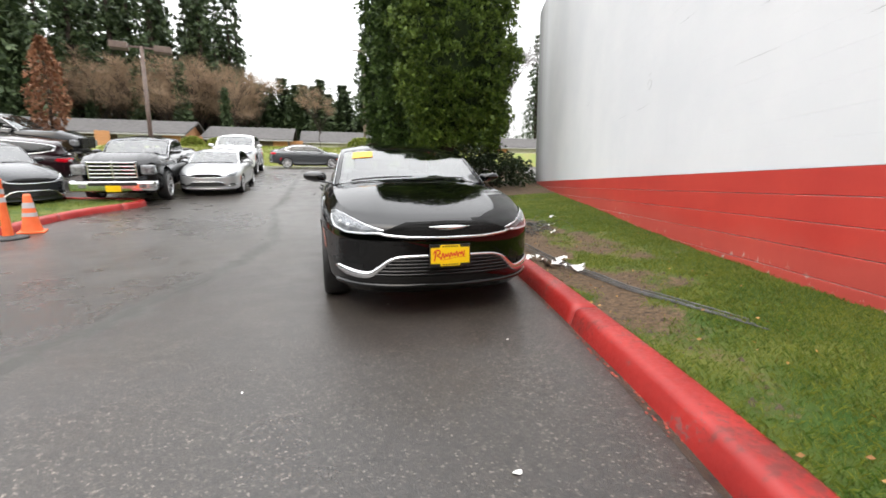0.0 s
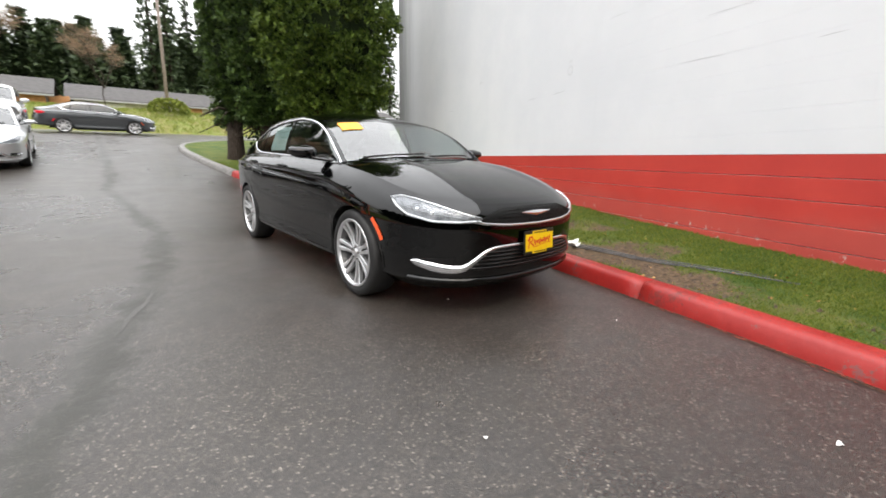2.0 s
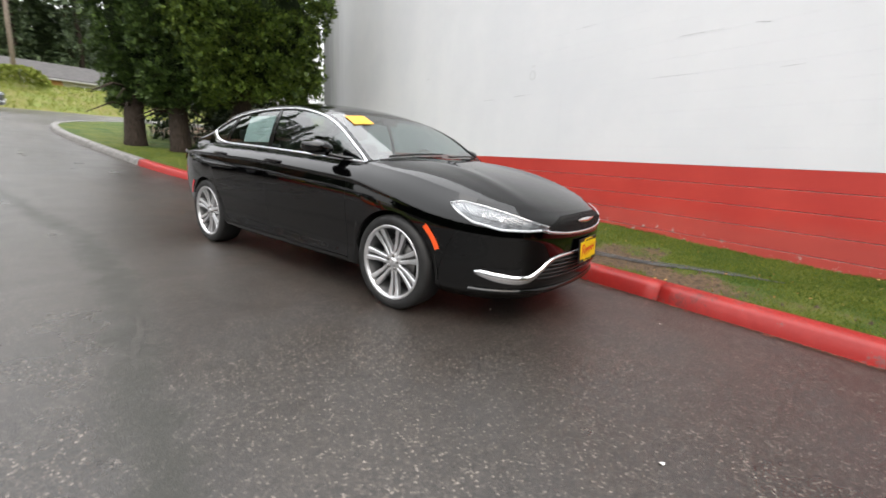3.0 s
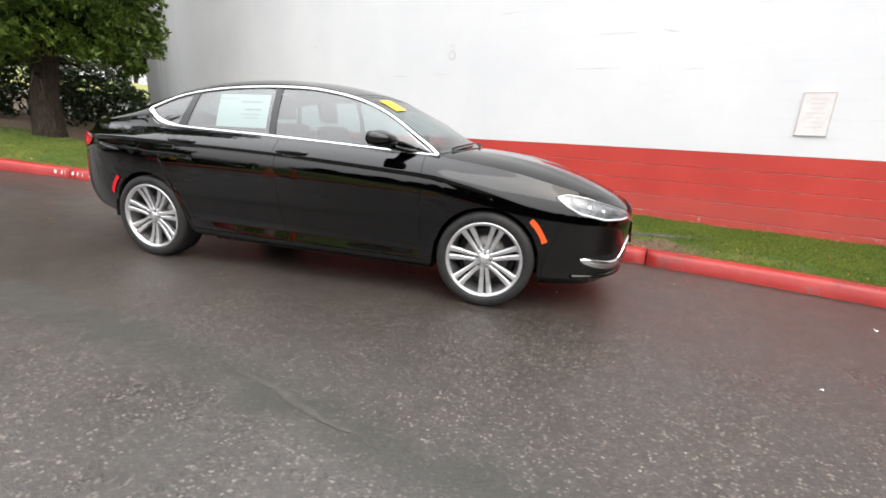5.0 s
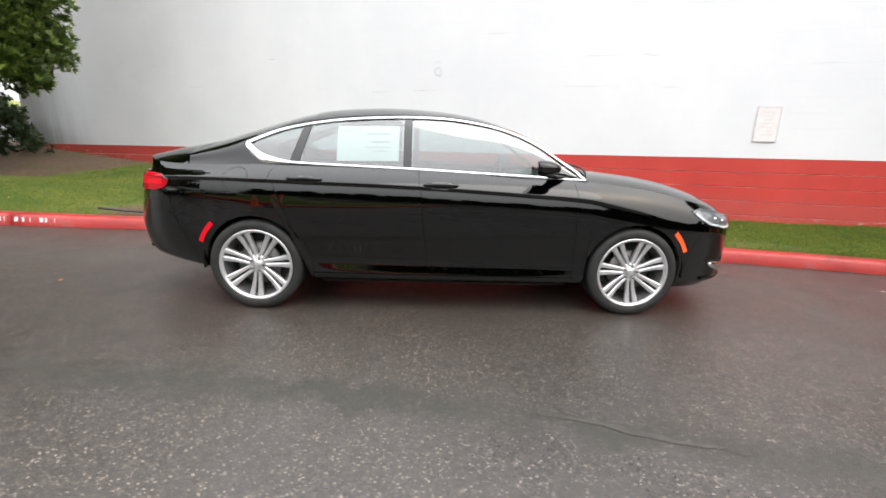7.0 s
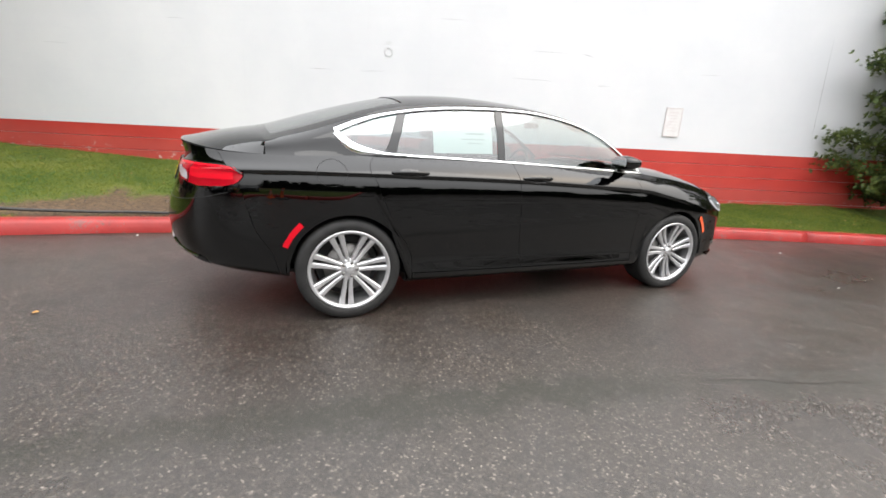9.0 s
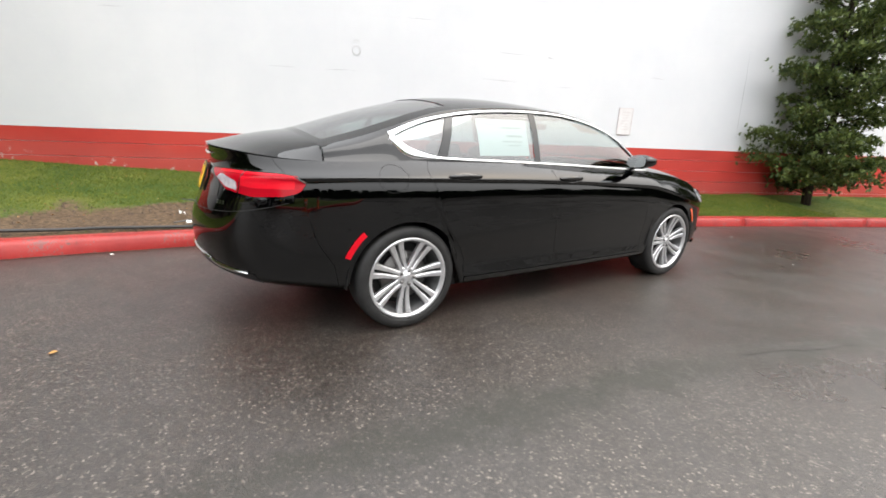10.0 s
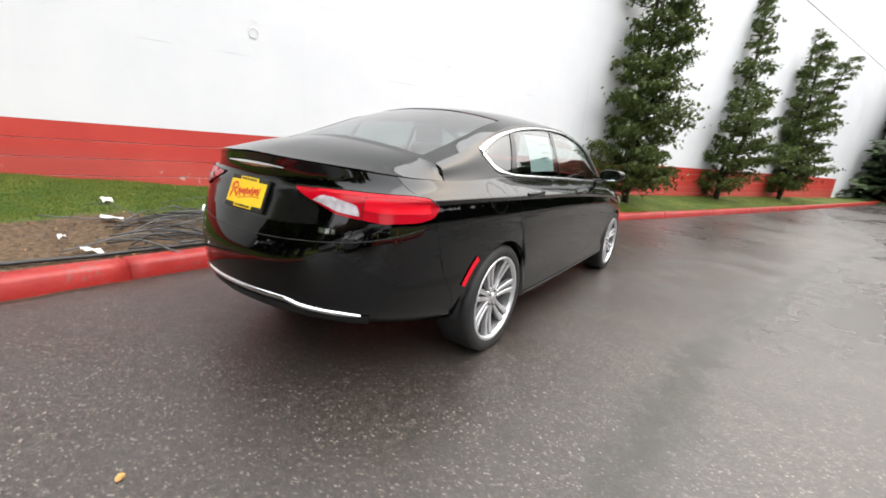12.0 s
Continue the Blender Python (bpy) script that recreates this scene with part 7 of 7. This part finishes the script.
crack([(-2.38, -1.25), (-2.24, -0.8), (-2.10, -0.32)], [0.005, 0.045, 0.004], 4, "dark tar smear on the asphalt")
crack([(-0.86, 6.45), (-0.6, 6.42), (-0.32, 6.44)], [0.006, 0.02, 0.006], 5, "short dark tar line near the kerb")
crack([(-4.9, -9.2), (-4.3, -8.0), (-4.0, -6.9)], [0.01, 0.06, 0.01], 6, "dark tar smear on the asphalt")


def gutter_dirt():
    """Wet silt and grime gathered along the foot of the kerb."""
    vs = []
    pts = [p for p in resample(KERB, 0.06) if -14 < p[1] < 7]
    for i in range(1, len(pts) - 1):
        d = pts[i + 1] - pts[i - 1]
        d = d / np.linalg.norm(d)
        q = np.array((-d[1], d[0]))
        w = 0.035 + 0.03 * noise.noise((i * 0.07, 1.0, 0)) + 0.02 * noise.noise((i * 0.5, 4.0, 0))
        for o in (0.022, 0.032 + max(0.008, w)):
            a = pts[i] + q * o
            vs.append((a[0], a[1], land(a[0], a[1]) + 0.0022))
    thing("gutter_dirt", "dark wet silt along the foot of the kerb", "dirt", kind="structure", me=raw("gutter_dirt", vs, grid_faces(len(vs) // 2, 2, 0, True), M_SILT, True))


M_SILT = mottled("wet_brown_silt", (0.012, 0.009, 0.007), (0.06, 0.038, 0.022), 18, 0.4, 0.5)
gutter_dirt()


def overspray():
    rng = random.Random(12)
    vs, fs = [], []
    pts = resample(KERB, 0.03)
    for i in range(1, len(pts) - 1):
        if not -9 < pts[i][1] < 3 or noise.noise((i * 0.05, 2.0, 0)) < -0.05:
            continue
        d = pts[i + 1] - pts[i - 1]
        d = d / np.linalg.norm(d)
        q = np.array((-d[1], d[0]))
        c = pts[i] + q * (0.032 + abs(rng.gauss(0, 0.028)))
        r = rng.uniform(0.003, 0.012)
        n = len(vs)
        for k in range(6):
            w = k * 1.047 + rng.uniform(-0.3, 0.3)
            a = c + (d * math.cos(w) * 1.8 + q * math.sin(w)) * r * rng.uniform(0.6, 1.2)
            vs.append((a[0], a[1], land(a[0], a[1]) + 0.003))
        fs.append(tuple(range(n, n + 6)))
    thing("kerb_overspray", "specks of red paint on the asphalt along the kerb", "paint specks", kind="stuff", me=raw("kerb_overspray", vs, fs, M_OVERSPRAY))


overspray()


def lying(points, lift=0.02):
    return [(x, y, verge_height(x, y) + lift + dz) for x, y, dz in points]


def pipes():
    rng = random.Random(41)
    b = thing("conduit_bundle", "bundle of long grey conduits lying on the grass", "conduits")
    for k in range(5):
        o = (k - 2) * 0.024
        pts = [(1.62 + o + rng.uniform(-.02, .02), -3.13 - rng.uniform(0, .5), 0), (1.56 + o, -2.2, 0.004), (1.60 + o * 1.3, -1.1, 0.008), (1.78 + o * 1.6, 0.1, 0.005), (2.05 + o * 2.5, 1.3, 0.02)]
        p = catmull(pts, 7)
        part("conduit", tube_mesh("conduit", lying(p, 0.010 + 0.006 * (k % 2)), 0.005, M_PIPE, 7), b)
    h = thing("cable_heap", "heap of cut grey conduits and cables on the verge", "cables")
    for k in range(64):
        cx, cy = 2.3 + rng.gauss(0, .3), 1.5 + rng.gauss(0, .34)
        w = radians(80 + rng.gauss(0, 20))
        ln = rng.uniform(.35, .95)
        bend = rng.uniform(-.15, .15)
        dx, dy = math.cos(w) * ln / 2, math.sin(w) * ln / 2
        up = rng.uniform(0, 0.09)
        p = catmull([(cx - dx, cy - dy, 0), (cx + bend * dy, cy - bend * dx, up), (cx + dx, cy + dy, rng.uniform(0, .05))], 5)
        part("cut_cable", tube_mesh("cut_cable", lying(p, 0.015), rng.uniform(.0035, .0085), M_PIPE if rng.random() < .6 else M_CABLE, 6), h)
    c = thing("black_cable", "long black cable lying along the kerb", "cable")
    p = catmull([(1.80, 0.9, 0), (1.86, 1.9, .005), (1.84, 3.0, .01), (1.70, 3.7, .02), (1.52, 4.35, .05)], 10)
    part("cable", tube_mesh("cable", lying(p, 0.02), 0.016, M_CABLE, 7), c)
    for k, (x, y, sx, sy) in enumerate(((3.36, 1.98, .13, .09), (2.78, 2.12, .16, .08), (1.98, 2.5, .13, .1), (1.45, -1.5, .15, .07), (1.52, -1.72, .16, .06), (1.42, -1.25, .1, .06), (1.40, -.95, .12, .05), (2.9, 1.2, .12, .07), (2.6, .6, .1, .05), (1.36, -1.0, .07, .06), (2.3, 2.6, .06, .05), (1.47, -1.12, .15, .09), (1.53, -1.36, .16, .08), (1.40, -1.38, .12, .08), (1.58, -1.62, .17, .08), (1.66, -1.2, .12, .08))):
        vs = []
        for i in range(4):
            for j in range(4):
                u, v = i / 3 - .5, j / 3 - .5
                vs.append((u * sx, v * sy, .02 + .05 * noise.noise((u * 3, v * 3, k * 1.7)) + .03 * u))
        ob = thing("scrap", "crumpled white scrap lying on the grass", "litter", pose(x, y, verge_height(x, y) + .025, 0, 0, k * 47), "white scraps", me=raw("scrap", vs, grid_faces(4, 4), M_LITTER, True))
    for k, (x, y, s) in enumerate(((-.236, -4.08, .02), (1.4, 3.15, .02), (-.5, 3.16, .022), (.25, -2.9, .012), (-1.3, -3.2, .012), (-.4, -1.9, .01))):
        vs = [(s * math.cos(w) * (1 + .3 * math.sin(3 * w)), .6 * s * math.sin(w), .004 + .004 * math.sin(2 * w)) for w in np.linspace(0, 5.6, 8)]
        thing("scrap", "small pale scrap lying on the asphalt", "litter", pose(x, y, land(x, y) + .002, 0, 0, k * 70), "scraps on the asphalt", me=raw("scrap", vs, [tuple(range(8))], M_LITTER if k != 2 else M_LEAF))
    rng = random.Random(43)
    vs, fs = [], []
    for _ in range(300):
        y = rng.uniform(-7, 6)
        x, y, z = verge_point(y, rng.random() ** 1.5)
        r = rng.uniform(.006, .017)
        w = rng.uniform(0, 6.28)
        n = len(vs)
        vs += [(x + r * math.cos(w), y + r * math.sin(w), z + .025), (x - .5 * r * math.sin(w), y + .5 * r * math.cos(w), z + .03), (x - r * math.cos(w), y - r * math.sin(w), z + .02), (x + .5 * r * math.sin(w), y - .5 * r * math.cos(w), z + .018)]
        fs.append((n, n + 1, n + 2, n + 3))
    thing("fallen_leaves", "scattered orange-brown fallen leaves on the verge", "leaves", kind="stuff", me=raw("fallen_leaves", vs, fs, M_LEAF))
    # clods of trodden soil
    vs, fs = [], []
    for _ in range(1500):
        y = rng.uniform(-4.8, 4.6)
        x, y, z = verge_point(y, rng.random())
        if bare_amount(x, y) < .38:
            continue
        r = rng.uniform(.008, .03)
        n = len(vs)
        vs += [(x + r * rng.uniform(.6, 1.1) * math.cos(k * 1.57), y + r * rng.uniform(.6, 1.1) * math.sin(k * 1.57), z - .003) for k in range(4)] + [(x, y, z + r * .8)]
        fs += [(n + k, n + (k + 1) % 4, n + 4) for k in range(4)]
    thing("soil_clods", "dark clods of trodden soil on the verge", "soil", kind="stuff", me=raw("soil_clods", vs, fs, M_CLOD))


M_CLOD = mottled("wet_soil_clod", (0.04, 0.028, 0.02), (0.13, 0.09, 0.06), 40, 0.8, 0.4)
pipes()


def kerb_marks():
    """White paint marks on the kerb, too worn to read: plain bars."""
    t = thing("paint_marks", "worn white paint marks on the face of the red kerb", "paint marks", kind="structure")
    p = resample(KERB, 0.02)
    for k in range(9):
        y = 4.56 + 0.066 * k + 0.02 * math.sin(k * 2.3)
        i = int(np.argmin(abs(p[:, 1] - y)))
        d = p[i + 1] - p[i - 1]
        d = d / np.linalg.norm(d)
        q = np.array((-d[1], d[0]))
        w = 0.004 + 0.012 * ((k * 7) % 3) / 2
        vs = []
        for o, h in ((0.0215, 0.048), (0.0065, 0.098)):
            for side in (-1, 1):
                c = p[i] + q * o + d * w * side
                vs.append((c[0], c[1], land(p[i][0], p[i][1]) + h))
        part("mark_bar", raw("mark_bar", vs, [(0, 1, 3, 2)], M_TAPE), t)


kerb_marks()


def wall_marks():
    w = WALL[0]
    rng = random.Random(51)

    def streak(y0, y1, z0, z1, width):
        n = 14
        vs = []
        for i in range(n):
            t = i / (n - 1)
            y, z = y0 + (y1 - y0) * t, z0 + (z1 - z0) * t + .004 * noise.noise((t * 9, z0 * 7, 0))
            h = width * (.3 + abs(noise.noise((t * 6, y0 * 3, 2)))) * math.sin(math.pi * min(.97, max(.03, t)))
            steep = abs(z1 - z0) > abs(y1 - y0)
            for s in (-1, 1):
                vs.append((-.0025, y + (s * h if steep else 0), z + (0 if steep else s * h)))
        part("paint_crack", raw("paint_crack", vs, grid_faces(n, 2), M_CRACK), w)

    for a in ((-2.9, -2.35, 2.545, 2.555, .004), (-3.36, -3.15, 2.51, 2.55, .006), (-2.7, -2.05, 2.115, 2.13, .004), (-3.7, -3.45, 2.08, 2.075, .004), (.92, 1.3, 2.117, 2.118, .004), (.02, .5, 2.13, 2.118, .004),
              (-7.36, -7.26, 1.18, 3.0, .006), (3.2, 3.5, 2.75, 2.75, .003), (-5.6, -5.2, 2.33, 2.335, .003), (-1.2, -.8, 2.95, 2.95, .003), (5.1, 5.5, 2.3, 2.3, .003)):
        streak(*a)
    # round repaired spot: a raised disc with a broken rim
    vs, fs = [], []
    for k in range(28):
        t = 2 * math.pi * k / 28
        q = 1 + .18 * noise.noise((math.cos(t) * 2, math.sin(t) * 2, 0))
        for r, x in ((.045, -.004), (.062, -.009), (.075, -.0015)):
            vs.append((x, r * q * math.cos(t), 2.425 + 1.1 * r * q * math.sin(t)))
    fs = [(k * 3 + j, ((k + 1) % 28) * 3 + j, ((k + 1) % 28) * 3 + j + 1, k * 3 + j + 1) for k in range(28) for j in range(2)]
    part("round_patch", raw("round_patch", vs, fs, M_PATCH, True), w, "round rendered patch")
    part("round_patch", raw("round_patch", [(-.003, .05 * math.cos(t) , 2.56 + .02 * math.sin(t)) for t in np.linspace(0, 5.8, 10)], [tuple(range(10))], M_PATCH), w)
    # faded notice on the wall
    m = w.matrix_basis
    n = thing("notice", "faded framed notice fixed to the white wall", "notice", m @ pose(-.008, -4.85, 1.56))
    part("sheet", box_mesh("sheet", (.01, .27, .455), M_NOTICE, .003), n)
    for y, z, sy, sz in ((-.137, 0, .012, .47), (.137, 0, .012, .47), (0, .229, .286, .012), (0, -.229, .286, .012)):
        part("frame_bar", box_mesh("frame_bar", (.016, sy, sz), M_FRAME, .003, (-.002, y, z)), n)
    for k in range(7):
        part("print_bar", box_mesh("print_bar", (.002, .16 - .03 * (k % 3), .008), M_FRAME, 0, (-.0062, 0, .16 - .05 * k)), n)


M_PATCH = mottled("rough_white_render", (0.6, 0.61, 0.62), (0.72, 0.72, 0.73), 40, 0.7, 0.6)
M_FRAME = mottled("pinkish_grey_frame", (0.64, 0.58, 0.57), (0.72, 0.66, 0.65), 15, 0.6, 0.05)
wall_marks()
